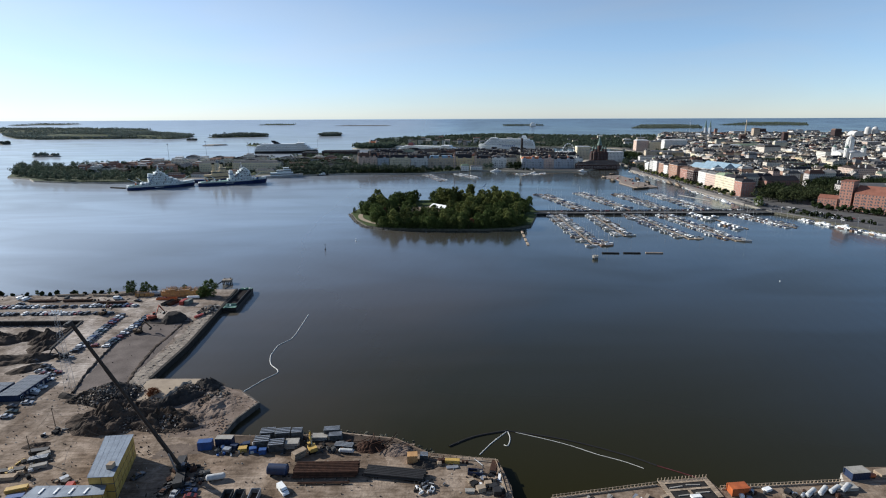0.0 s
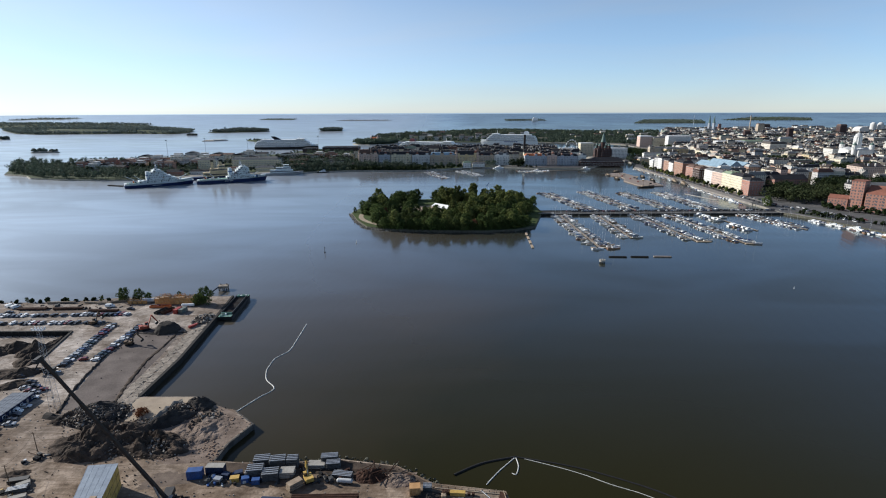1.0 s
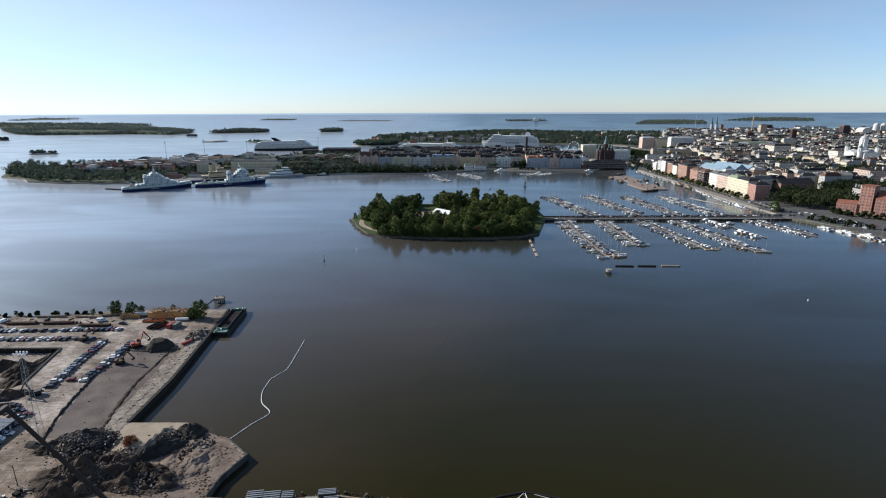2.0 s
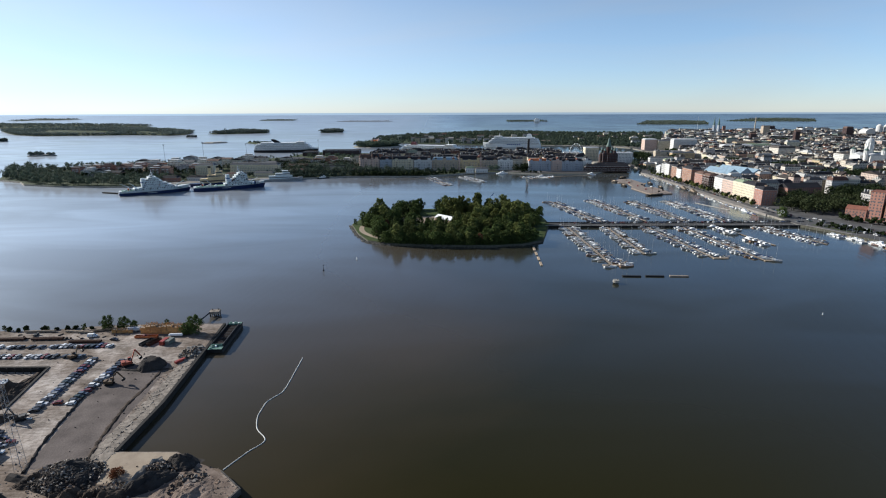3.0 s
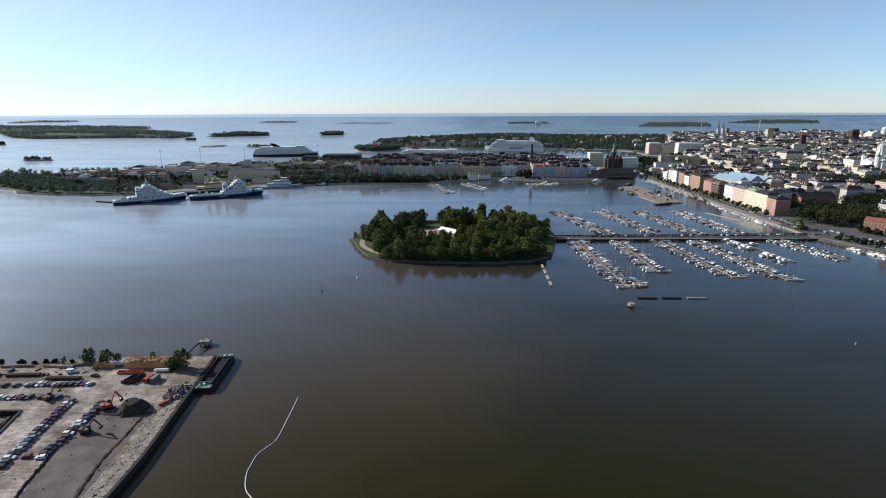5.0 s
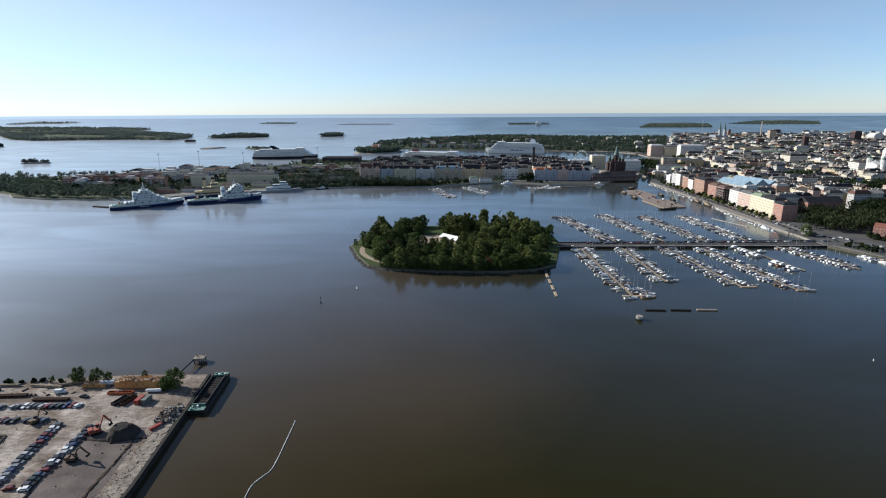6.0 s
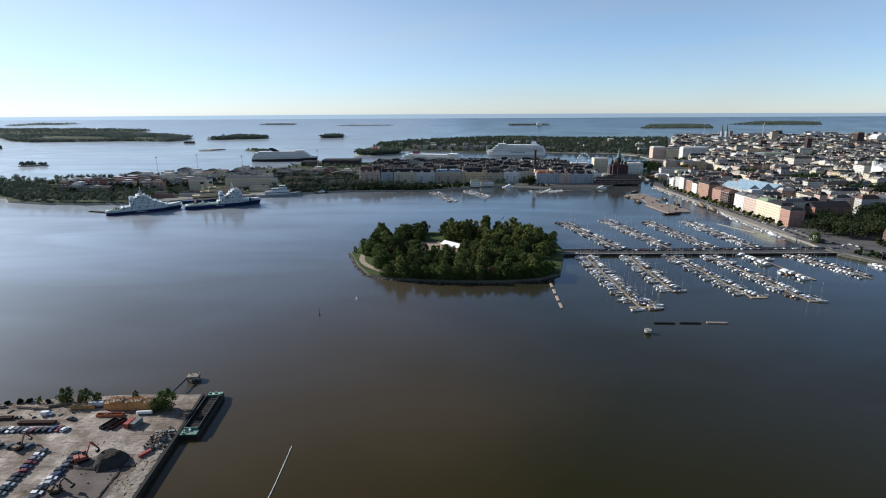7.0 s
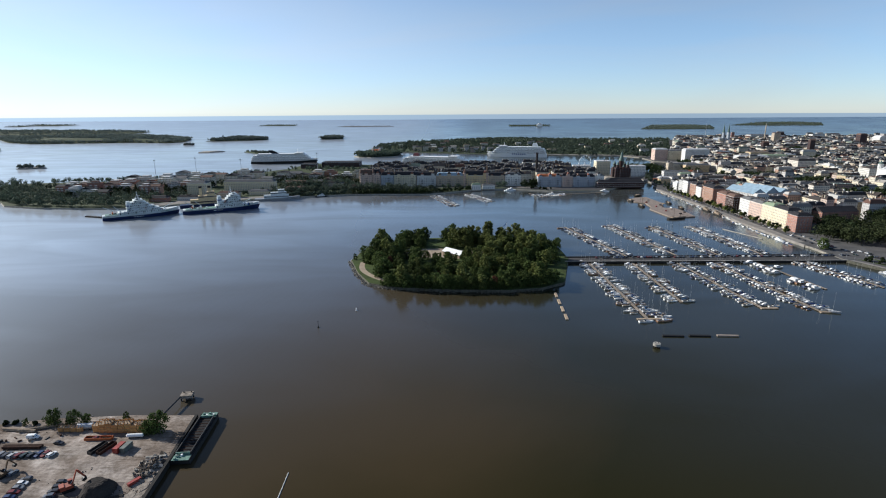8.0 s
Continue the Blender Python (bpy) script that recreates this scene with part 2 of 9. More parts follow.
def yard_material():
    """Trodden sand: pale and damp stretches, wheel ruts and grit."""
    m = mat("dry_sandy_gravel", (0.36, 0.35, 0.338), (0.205, 0.198, 0.19), 0.95, size=9, bump=0.6)
    n, l = m.node_tree.nodes, m.node_tree.links
    b = n["Principled BSDF"]
    old = b.inputs["Base Color"].links[0].from_socket
    tc, wide, ruts, mp = n.new("ShaderNodeTexCoord"), n.new("ShaderNodeTexNoise"), n.new("ShaderNodeTexNoise"), n.new("ShaderNodeMapping")
    wide.inputs["Scale"].default_value, wide.inputs["Detail"].default_value, wide.inputs["Distortion"].default_value = 0.028, 7, 1.2
    mp.inputs["Rotation"].default_value[2], mp.inputs["Scale"].default_value = radians(35), (0.05, 0.22, 1)
    ruts.inputs["Scale"].default_value, ruts.inputs["Detail"].default_value, ruts.inputs["Distortion"].default_value = 1.0, 6, 3.5
    l.new(tc.outputs["Object"], wide.inputs["Vector"])
    l.new(tc.outputs["Object"], mp.inputs["Vector"])
    l.new(mp.outputs[0], ruts.inputs["Vector"])
    grit, tracks, tm = n.new("ShaderNodeTexNoise"), n.new("ShaderNodeTexNoise"), n.new("ShaderNodeMapping")
    grit.inputs["Scale"].default_value, grit.inputs["Detail"].default_value, grit.inputs["Roughness"].default_value = 0.5, 9, 0.7
    l.new(tc.outputs["Object"], grit.inputs["Vector"])
    tm.inputs["Rotation"].default_value[2], tm.inputs["Scale"].default_value = radians(-20), (0.04, 0.5, 1)
    tracks.inputs["Scale"].default_value, tracks.inputs["Detail"].default_value, tracks.inputs["Distortion"].default_value = 1.0, 4, 2.2
    l.new(tc.outputs["Object"], tm.inputs["Vector"])
    l.new(tm.outputs[0], tracks.inputs["Vector"])
    mid = n.new("ShaderNodeTexNoise")
    mid.inputs["Scale"].default_value, mid.inputs["Detail"].default_value, mid.inputs["Distortion"].default_value = 0.085, 8, 0.8
    l.new(tc.outputs["Object"], mid.inputs["Vector"])
    for src, lo, hi, c in ((wide, 0.38, 0.62, (0.63, 0.57, 0.52, 1)), (mid, 0.36, 0.6, (0.68, 0.63, 0.58, 1)), (ruts, 0.36, 0.56, (0.84, 0.81, 0.77, 1)), (grit, 0.4, 0.56, (0.74, 0.71, 0.68, 1)), (tracks, 0.36, 0.47, (0.8, 0.77, 0.74, 1))):
        r, mx = n.new("ShaderNodeValToRGB"), n.new("ShaderNodeMix")
        r.color_ramp.elements[0].position, r.color_ramp.elements[1].position = lo, hi
        r.color_ramp.elements[0].color, r.color_ramp.elements[1].color = c, (1.08, 1.06, 1.04, 1)
        mx.data_type, mx.blend_type = "RGBA", "MULTIPLY"
        mx.inputs["Factor"].default_value = 1.0
        l.new(src.outputs["Fac"], r.inputs["Fac"])
        l.new(old, mx.inputs["A"])
        l.new(r.outputs["Color"], mx.inputs["B"])
        old = mx.outputs["Result"]
    # the inner yard is browner earth than the outer quay
    sy, ry, my = n.new("ShaderNodeSeparateXYZ"), n.new("ShaderNodeMapRange"), n.new("ShaderNodeMix")
    l.new(tc.outputs["Object"], sy.inputs[0])
    l.new(sy.outputs[1], ry.inputs["Value"])
    ry.inputs["From Min"].default_value, ry.inputs["From Max"].default_value = 165, 240
    ry.inputs["To Min"].default_value, ry.inputs["To Max"].default_value = 1.0, 0.0
    my.data_type, my.blend_type, my.inputs["B"].default_value = "RGBA", "MULTIPLY", (0.8, 0.72, 0.63, 1)
    l.new(ry.outputs[0], my.inputs["Factor"])
    l.new(old, my.inputs["A"])
    old = my.outputs["Result"]
    l.new(old, b.inputs["Base Color"])
    return m


M = dict(
    water=water_material(),
    sand=yard_material(),
    gravel=mat("dark_crushed_gravel", (0.15, 0.125, 0.11), (0.085, 0.07, 0.062), 0.95, size=9, bump=0.6),
    soil=mat("dug_soil", (0.09, 0.066, 0.049), (0.024, 0.019, 0.015), 0.95, size=4, bump=1.0),
    darksoil=mat("dark_heap", (0.048, 0.042, 0.037), (0.025, 0.022, 0.02), 0.95, size=3, bump=0.8),
    concrete=mat("old_concrete", (0.37, 0.35, 0.31), (0.21, 0.195, 0.17), 0.9, size=4, bump=0.4),
    quaywall=mat("stained_quay_wall", (0.10, 0.094, 0.085), (0.04, 0.038, 0.035), 0.85, size=3),
    asphalt=mat("asphalt", (0.108, 0.104, 0.10), (0.066, 0.064, 0.062), 0.9, size=12, bump=0.2),
    paving=mat("granite_paving", (0.24, 0.22, 0.195), (0.16, 0.147, 0.13), 0.85, size=8, bump=0.2),
    grass=mat("lawn", (0.06, 0.085, 0.024), (0.03, 0.04, 0.015), 0.95, size=6, bump=0.4),
    formwork=mat("grey_formwork", (0.11, 0.11, 0.106), (0.05, 0.05, 0.05), 0.8, size=1.5),
    oldplank=mat("old_brown_planks", (0.27, 0.22, 0.185), (0.17, 0.14, 0.115), 0.85, size=3),
    soot=mat("sooty_brick", (0.04, 0.034, 0.032), (0.025, 0.022, 0.021), 0.9, size=4),
    heath=mat("dark_heath", (0.06, 0.075, 0.035), (0.035, 0.045, 0.025), 0.95, size=20),
    # dark stone; on the island front its tone carries the trees' shade
    darkstone=mat("dark_shaded_stone", (0.11, 0.105, 0.08), (0.045, 0.045, 0.035), 0.9, size=2, bump=0.8),
    orangesand=mat("orange_sand", (0.30, 0.215, 0.155), (0.2, 0.14, 0.1), 0.95, size=5, bump=0.6),
    shipwhite=mat("weathered_ship_white", (0.60, 0.64, 0.63), (0.44, 0.48, 0.475), 0.5, size=2.5, bump=0.05),
    brownsand=mat("trodden_brown_sand", (0.165, 0.128, 0.1), (0.092, 0.07, 0.055), 0.95, size=5, bump=0.6),
    redsoil=mat("reddish_fill", (0.22, 0.17, 0.135), (0.095, 0.07, 0.054), 0.95, size=5, bump=0.8),
    path=mat("gravel_path", (0.33, 0.27, 0.2), (0.24, 0.19, 0.14), 0.95, size=4),
    stone=mat("shore_stone", (0.34, 0.31, 0.26), (0.14, 0.13, 0.11), 0.9, size=2, bump=0.8, rnd=0.3),
    plank=mat("weathered_planks", (0.36, 0.28, 0.20), (0.22, 0.17, 0.12), 0.85, size=2, rnd=0.15),
    pierplank=mat("grey_brown_pier_planks", (0.29, 0.235, 0.18), (0.17, 0.14, 0.11), 0.85, size=2, rnd=0.2),
    darkwood=mat("tarred_timber", (0.035, 0.032, 0.028), (0.018, 0.017, 0.016), 0.8, size=1.5),
    white=mat("white_paint", (0.78, 0.78, 0.76), (0.66, 0.66, 0.63), 0.45, size=2, bump=0.05),
    black=mat("black_rubber", (0.02, 0.02, 0.021), None, 0.85, size=1, bump=0.1),
    steel=mat("galvanised_steel", (0.45, 0.46, 0.47), (0.3, 0.31, 0.32), 0.45, 0.7, size=1),
    rust=mat("rusty_steel", (0.082, 0.042, 0.027), (0.036, 0.021, 0.016), 0.85, 0.2, size=1.5, rnd=0.25),
    darksteel=mat("dark_steel", (0.035, 0.033, 0.032), (0.02, 0.019, 0.019), 0.6, 0.3, size=1.5),
    yellow=mat("yellow_paint", (0.50, 0.33, 0.08), (0.33, 0.21, 0.05), 0.6, size=2),
    orange=mat("orange_paint", (0.46, 0.12, 0.03), (0.28, 0.07, 0.02), 0.55, size=2),
    red=mat("red_paint", (0.34, 0.045, 0.03), (0.2, 0.03, 0.02), 0.5, size=2),
    blue=mat("blue_paint", (0.03, 0.09, 0.26), (0.02, 0.05, 0.15), 0.5, size=2),
    navy=mat("navy_hull_paint", (0.012, 0.025, 0.085), (0.008, 0.015, 0.05), 0.4, size=6, bump=0.05),
    green=mat("green_paint", (0.16, 0.27, 0.22), (0.06, 0.12, 0.09), 0.6, size=2),
    glass=mat("dark_window_glass", (0.02, 0.024, 0.03), None, 0.08, size=4, bump=0.0, spec=0.9),
    houseglass=mat("house_window_glass", (0.085, 0.09, 0.1), (0.05, 0.055, 0.06), 0.3, size=4, bump=0.0, spec=0.6),
    machinered=mat("faded_red_machine_paint", (0.34, 0.065, 0.028), (0.19, 0.04, 0.02), 0.6, size=1.5),
    tarp=mat("grey_white_tarpaulin", (0.5, 0.5, 0.48), (0.34, 0.34, 0.33), 0.7, size=1.5),
    buff=mat("buff_ship_paint", (0.56, 0.44, 0.25), (0.42, 0.32, 0.18), 0.6, size=3, bump=0.05),
    darkasphalt=mat("worn_dark_asphalt", (0.075, 0.072, 0.07), (0.045, 0.043, 0.042), 0.9, size=10, bump=0.2),
    ply=mat("orange_plywood", (0.46, 0.27, 0.12), (0.33, 0.19, 0.085), 0.8, size=2),
    greygreen=mat("grey_green_container_paint", (0.13, 0.15, 0.13), (0.08, 0.09, 0.08), 0.6, size=2),
    maroon=mat("maroon_hull_paint", (0.10, 0.02, 0.022), (0.07, 0.015, 0.016), 0.4, size=6, bump=0.05),
    cabinblue=mat("dark_blue_cabin_paint", (0.012, 0.026, 0.07), (0.007, 0.015, 0.04), 0.55, size=2),
    mud=mat("muddy_machine_paint", (0.13, 0.07, 0.03), (0.05, 0.035, 0.02), 0.75, size=1.2),
    brokenslab=mat("broken_brown_concrete", (0.29, 0.25, 0.205), (0.135, 0.115, 0.094), 0.95, size=2.6, bump=1.0, rnd=0.16),
    bark=mat("bark", (0.10, 0.075, 0.05), (0.05, 0.038, 0.026), 0.95, size=0.6),
)


# ---- helpers for meshes ----
def box(bm, x0, x1, y0, y1, z0, z1):
    v = [bm.verts.new(p) for p in ((x0, y0, z0), (x1, y0, z0), (x1, y1, z0), (x0, y1, z0), (x0, y0, z1), (x1, y0, z1), (x1, y1, z1), (x0, y1, z1))]
    for f in ((3, 2, 1, 0), (4, 5, 6, 7), (0, 1, 5, 4), (1, 2, 6, 5), (2, 3, 7, 6), (3, 0, 4, 7)):
        bm.faces.new([v[i] for i in f])
    return v


def obox(bm, cx, cy, ang, lx, ly, z0, z1):
    """A box turned by ang radians about its upright axis."""
    v = box(bm, -lx / 2, lx / 2, -ly / 2, ly / 2, z0, z1)
    bmesh.ops.transform(bm, matrix=Matrix.Translation((cx, cy, 0)) @ Matrix.Rotation(ang, 4, "Z"), verts=v)
    return v


def prism(bm, poly, z0, z1, inset=0.0):
    """An upright prism over a polygon given anticlockwise; inset draws its top in."""
    n = len(poly)
    if inset:
        top = []
        for i, p in enumerate(poly):
            a, b = Vector(poly[i - 1]), Vector(poly[(i + 1) % n])
            e1, e2 = (Vector(p) - a).normalized(), (b - Vector(p)).normalized()
            nr = (Vector((-e1.y, e1.x)) + Vector((-e2.y, e2.x)))
            top.append(Vector(p) + nr.normalized() * inset if nr.length > 1e-4 else Vector(p))
    else:
        top = poly
    lo = [bm.verts.new((p[0], p[1], z0)) for p in poly]
    hi = [bm.verts.new((p[0], p[1], z1)) for p in top]
    for i in range(n):
        j = (i + 1) % n
        bm.faces.new((lo[i], lo[j], hi[j], hi[i]))
    bm.faces.new(hi)
    bm.faces.new(lo[::-1])
    return lo + hi


def rod(bm, p0, p1, r0, r1=None, n=8):
    """A tapered round bar from p0 to p1."""
    r1 = r0 if r1 is None else r1
    p0, p1 = Vector(p0), Vector(p1)
    q = (p1 - p0).to_track_quat("Z", "Y").to_matrix()
    rings = []
    for p, r in ((p0, r0), (p1, r1)):
        rings.append([bm.verts.new(p + q @ Vector((r * math.cos(a), r * math.sin(a), 0))) for a in (2 * math.pi * k / n for k in range(n))])
    for k in range(n):
        bm.faces.new((rings[0][k], rings[0][(k + 1) % n], rings[1][(k + 1) % n], rings[1][k]))
    bm.faces.new(rings[0][::-1])
    bm.faces.new(rings[1])


def loft(bm, rings, cap=True):
    """Skins a list of rings of equally many points."""
    vs = [[bm.verts.new(p) for p in r] for r in rings]
    n = len(vs[0])
    for a, b in zip(vs, vs[1:]):
        for k in range(n):
            bm.faces.new((a[k], a[(k + 1) % n], b[(k + 1) % n], b[k]))
    if cap:
        bm.faces.new(vs[0][::-1])
        bm.faces.new(vs[-1])
    return vs


def gable(bm, x0, x1, y0, y1, z0, z1, along="x", over=0.4):
    """A pitched roof with eaves."""
    x0, x1, y0, y1 = x0 - over, x1 + over, y0 - over, y1 + over
    if along == "x":
        ym = (y0 + y1) / 2
        pts = ((x0, y0, z0), (x1, y0, z0), (x1, y1, z0), (x0, y1, z0), (x0, ym, z1), (x1, ym, z1))
    else:
        xm = (x0 + x1) / 2
        pts = ((x1, y0, z0), (x1, y1, z0), (x0, y1, z0), (x0, y0, z0), (xm, y0, z1), (xm, y1, z1))
    v = [bm.verts.new(p) for p in pts]
    for f in ((0, 1, 5, 4), (2, 3, 4, 5), (1, 2, 5), (3, 0, 4), (3, 2, 1, 0)):
        bm.faces.new([v[i] for i in f])
    return v


def mesh_of(name, bm, material):
    me = bpy.data.meshes.new(name)
    bmesh.ops.recalc_face_normals(bm, faces=bm.faces)
    bm.to_mesh(me)
    bm.free()
    for m in (material if isinstance(material, (list, tuple)) else (material,)):
        me.materials.append(m)
    return me


def part(name, bm, material, parent, label=""):
    """Links a bmesh (or a ready mesh) as one mesh object under a thing or a part."""
    me = bm if isinstance(bm, bpy.types.Mesh) else mesh_of(name, bm, material)
    ob = new(name, me)
    ob.parent = parent
    return tagged(ob, label)


def solid(name, bm, material, label, category, kind="", group=""):
    """A top-level thing, or a piece of the setting, that is one mesh."""
    return tagged(new(name, mesh_of(name, bm, material)), label, category, group, kind)


def thing(name, label, category, group="", m=None):
    ob = tagged(new(name), label, category, group)
    ob.empty_display_size = 0.5
    if m is not None:
        ob.matrix_world = m
    return ob


# ---- the sea: flat near by, and drawn up towards the skyline far out ----
EYE_MID, FAR_0, FAR_1, FAR_END = 138.0, 3000.0, 5150.0, 13000.0


def sea_height(y):
    if y <= FAR_0:
        return 0.0
    u = (y - FAR_0) / (FAR_1 - FAR_0)
    return max(0.0, EYE_MID - EYE_MID * y * ((1 - u) / FAR_0 + u / FAR_END))


def far(x, d):
    """Where a thing at distance d lies on the drawn-up sea: place and scale."""
    if d <= FAR_0:
        return x, d, 0.0, 1.0
    u = (1 / FAR_0 - 1 / d) / (1 / FAR_0 - 1 / FAR_END)
    y = FAR_0 + u * (FAR_1 - FAR_0)
    return x * y / d, y, sea_height(y), y / d


bm = bmesh.new()
ys = [-2500, -500, 0, 150, 300, 500, 800, 1200, 1700, 2300] + [FAR_0 + (FAR_1 - FAR_0) * k / 24 for k in range(25)]
xs = [-6500 + 650 * k for k in range(21)]
grid = [[bm.verts.new((x, y, sea_height(y))) for x in xs] for y in ys]
for a, b in zip(grid, grid[1:]):
    for k in range(len(xs) - 1):
        bm.faces.new((a[k], a[k + 1], b[k + 1], b[k]))
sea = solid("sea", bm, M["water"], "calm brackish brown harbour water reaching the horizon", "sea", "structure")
if sea.data.polygons[0].normal.z < 0:
    sea.data.flip_normals()
for f in sea.data.polygons:
    f.use_smooth = True


# ---- land ----
def land(name, poly, z, material, label, category="ground", z0=-3.0, wall=None, inset=0.0):
    bm = bmesh.new()
    prism(bm, poly, z0, z, inset)
    mats = [material, wall or material]
    bm.normal_update()
    for f in bm.faces:
        f.material_index = 0 if f.normal.z > 0.7 else 1
    return solid(name, bm, mats, label, category, "structure")

SITE = [(-700, -300), (22, -300), (22, 60), (22, 148), (19, 162), (-5, 166), (-18, 175), (-40, 179), (-57, 177), (-74, 177), (-84, 178),
        (-83, 188), (-78, 201), (-89, 211), (-98, 214), (-111, 222), (-136, 222), (-136, 258), (-141, 315), (-145, 352), (-180, 352),
        (-218, 349), (-256, 341), (-301, 340), (-700, 345), (-700, 291), (-214, 292.5), (-205, 254), (-212, 244), (-240, 238), (-700, 236)]
land("ground", SITE, 2.5, M["sand"], "sandy gravel yard of a harbour construction site", wall=M["quaywall"])
land("ground", [(-700, 236), (-240, 238), (-212, 244), (-205, 254), (-214, 292.5), (-700, 291)], 0.15, M["sand"], "sunken sandy pit floor of the site")
QUAY = [(34, -300), (700, -300), (700, 190), (400, 175), (151, 157), (144, 157), (134, 154), (132, 150), (89, 147), (88, 151), (70, 149), (34, 143)]
land("quay", QUAY, 2.5, M["sand"], "concrete-edged quay with sandy surface", wall=M["concrete"])
KATAJA = [(-1000, 1300), (-985, 1230), (-940, 1160), (-885, 1075), (-815, 1042), (-780, 1006), (-709, 985), (-603, 976), (-540, 978), (-467, 1015), (-400, 1045), (-337, 1078),
          (-198, 1121), (-44, 1118), (60, 1180), (116, 1186), (200, 1150), (296, 1140), (348, 1202), (372, 1230), (374, 1368), (470, 1372), (470, 1412), (374, 1420), (300, 1500), (150, 1570), (-150, 1680), (-400, 1750),
          (-440, 1740), (-450, 1600), (-540, 1460), (-650, 1380), (-800, 1340)]
land("ground", KATAJA, 2.5, M["heath"], "low built-up peninsula with stone shore", wall=M["stone"], inset=1.5)
CITY = [(412, 1168), (412, 955), (404, 834), (406, 751), (408, 705), (410, 690), (408, 652), (410, 640), (430, 594), (442, 555), (450, 519), (462, 470), (900, 450), (2600, 480), (3300, 2200), (3300, 3000),
        (1500, 3000), (1180, 2980), (900, 2300), (720, 1900), (640, 1880), (636, 1770), (700, 1690), (690, 1630), (640, 1560), (520, 1480), (440, 1330), (440, 1235)]
land("ground", CITY, 2.5, M["asphalt"], "city ground behind a granite quay", wall=M["stone"])
SOUTH = [(-330, 2260), (-150, 2190), (132, 2080), (420, 2010), (602, 1973), (640, 1905), (730, 1890), (990, 2500), (1180, 2980), (300, 2990), (-150, 2850), (-330, 2600)]
land("ground", SOUTH, 2.0, M["heath"], "wooded shore with villas and quays", wall=M["stone"])
ISLAND = [(-116, 652), (-102, 607), (-86, 573), (-59, 559), (-8, 552), (43, 550), (74, 556), (99, 573), (121, 655), (120, 703), (90, 735), (20, 760), (-60, 750), (-105, 710)]
land("ground", ISLAND, 2.2, M["grass"], "small park island with grass and a stone shore", wall=M["darkstone"], inset=1.6)
land("causeway", [(112, 643), (411, 643), (412, 666), (116, 659)], 2.0, M["darkasphalt"], "asphalt causeway to the park island", "causeway", wall=M["darkwood"])

# ---- trees: trunk, limbs and a crown of loose leaf clumps ----
def leaf_material(name, c1, c2):
    m = bpy.data.materials.new(name)
    m.use_nodes = True
    n, l = m.node_tree.nodes, m.node_tree.links
    b = n["Principled BSDF"]
    b.inputs["Roughness"].default_value = 0.8
    b.inputs["Specular IOR Level"].default_value = 0.08
    geo, oi = n.new("ShaderNodeNewGeometry"), n.new("ShaderNodeObjectInfo")
    ramp, hs, mr = n.new("ShaderNodeValToRGB"), n.new("ShaderNodeHueSaturation"), n.new("ShaderNodeMapRange")
    ramp.color_ramp.elements[0].color, ramp.color_ramp.elements[1].color = (*c1, 1), (*c2, 1)
    l.new(geo.outputs["Random Per Island"], ramp.inputs["Fac"])
    mr.inputs["To Min"].default_value, mr.inputs["To Max"].default_value = 0.65, 1.35
    l.new(oi.outputs["Random"], mr.inputs["Value"])
    l.new(mr.outputs[0], hs.inputs["Value"])
    l.new(ramp.outputs["Color"], hs.inputs["Color"])
    l.new(hs.outputs["Color"], b.inputs["Base Color"])
    tr, mix = n.new("ShaderNodeBsdfTranslucent"), n.new("ShaderNodeMixShader")
    mix.inputs[0].default_value = 0.2
    l.new(hs.outputs["Color"], tr.inputs["Color"])
    l.new(b.outputs[0], mix.inputs[1])
    l.new(tr.outputs[0], mix.inputs[2])
    l.new(mix.outputs[0], n["Material Output"].inputs["Surface"])
    return m


LEAF = leaf_material("broad_leaves", (0.027, 0.042, 0.012), (0.07, 0.095, 0.026))
LEAF_Y = leaf_material("yellowing_leaves", (0.062, 0.076, 0.022), (0.135, 0.15, 0.045))
# darker copies of LEAF; shade is put into these two leaf colours
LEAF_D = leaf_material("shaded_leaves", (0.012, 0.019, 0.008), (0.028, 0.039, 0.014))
LEAF_PARK = leaf_material("park_leaves", (0.017, 0.023, 0.01), (0.04, 0.048, 0.02))
LEAF_R = leaf_material("copper_leaves", (0.06, 0.028, 0.018), (0.10, 0.04, 0.025))
# island leaves paled and greyed: distance haze is put into their colour
LEAF_FAR_HAZED = leaf_material("hazed_island_leaves", (0.08, 0.098, 0.085), (0.15, 0.172, 0.14))
# far shore leaves lightened and blued, with the air's haze in the colour
LEAF_SHORE_HAZED = leaf_material("hazed_shore_leaves", (0.036, 0.054, 0.04), (0.1, 0.125, 0.085))


def leaf_cards(rng, clumps, per, leaf):
    """Loose leaves round clump centres, as vertices and faces."""
    c = np.repeat(np.array(clumps), per, axis=0)
    n = len(c)
    d = rng.normal(size=(n, 3))
    d /= np.linalg.norm(d, axis=1)[:, None]
    p = d * (c[:, 3:] * (0.55 + 0.5 * rng.random((n, 1)))) * np.array((1, 1, 0.8)) + c[:, :3]
    nn = d + 0.32 * rng.normal(size=(n, 3))
    u = np.cross(nn, rng.normal(size=(n, 3)))
    u /= np.linalg.norm(u, axis=1)[:, None] + 1e-6
    v = np.cross(nn, u)
    v /= np.linalg.norm(v, axis=1)[:, None] + 1e-6
    s = leaf * (0.6 + 0.8 * rng.random((n, 1)))
    vs = np.stack((p - u * s - v * s * 0.5, p + u * s * 0.3 - v * s, p + u * s + v * s * 0.4, p - u * s * 0.2 + v * s), axis=1).reshape(-1, 3)
    return vs.tolist(), np.arange(4 * n).reshape(-1, 4).tolist()


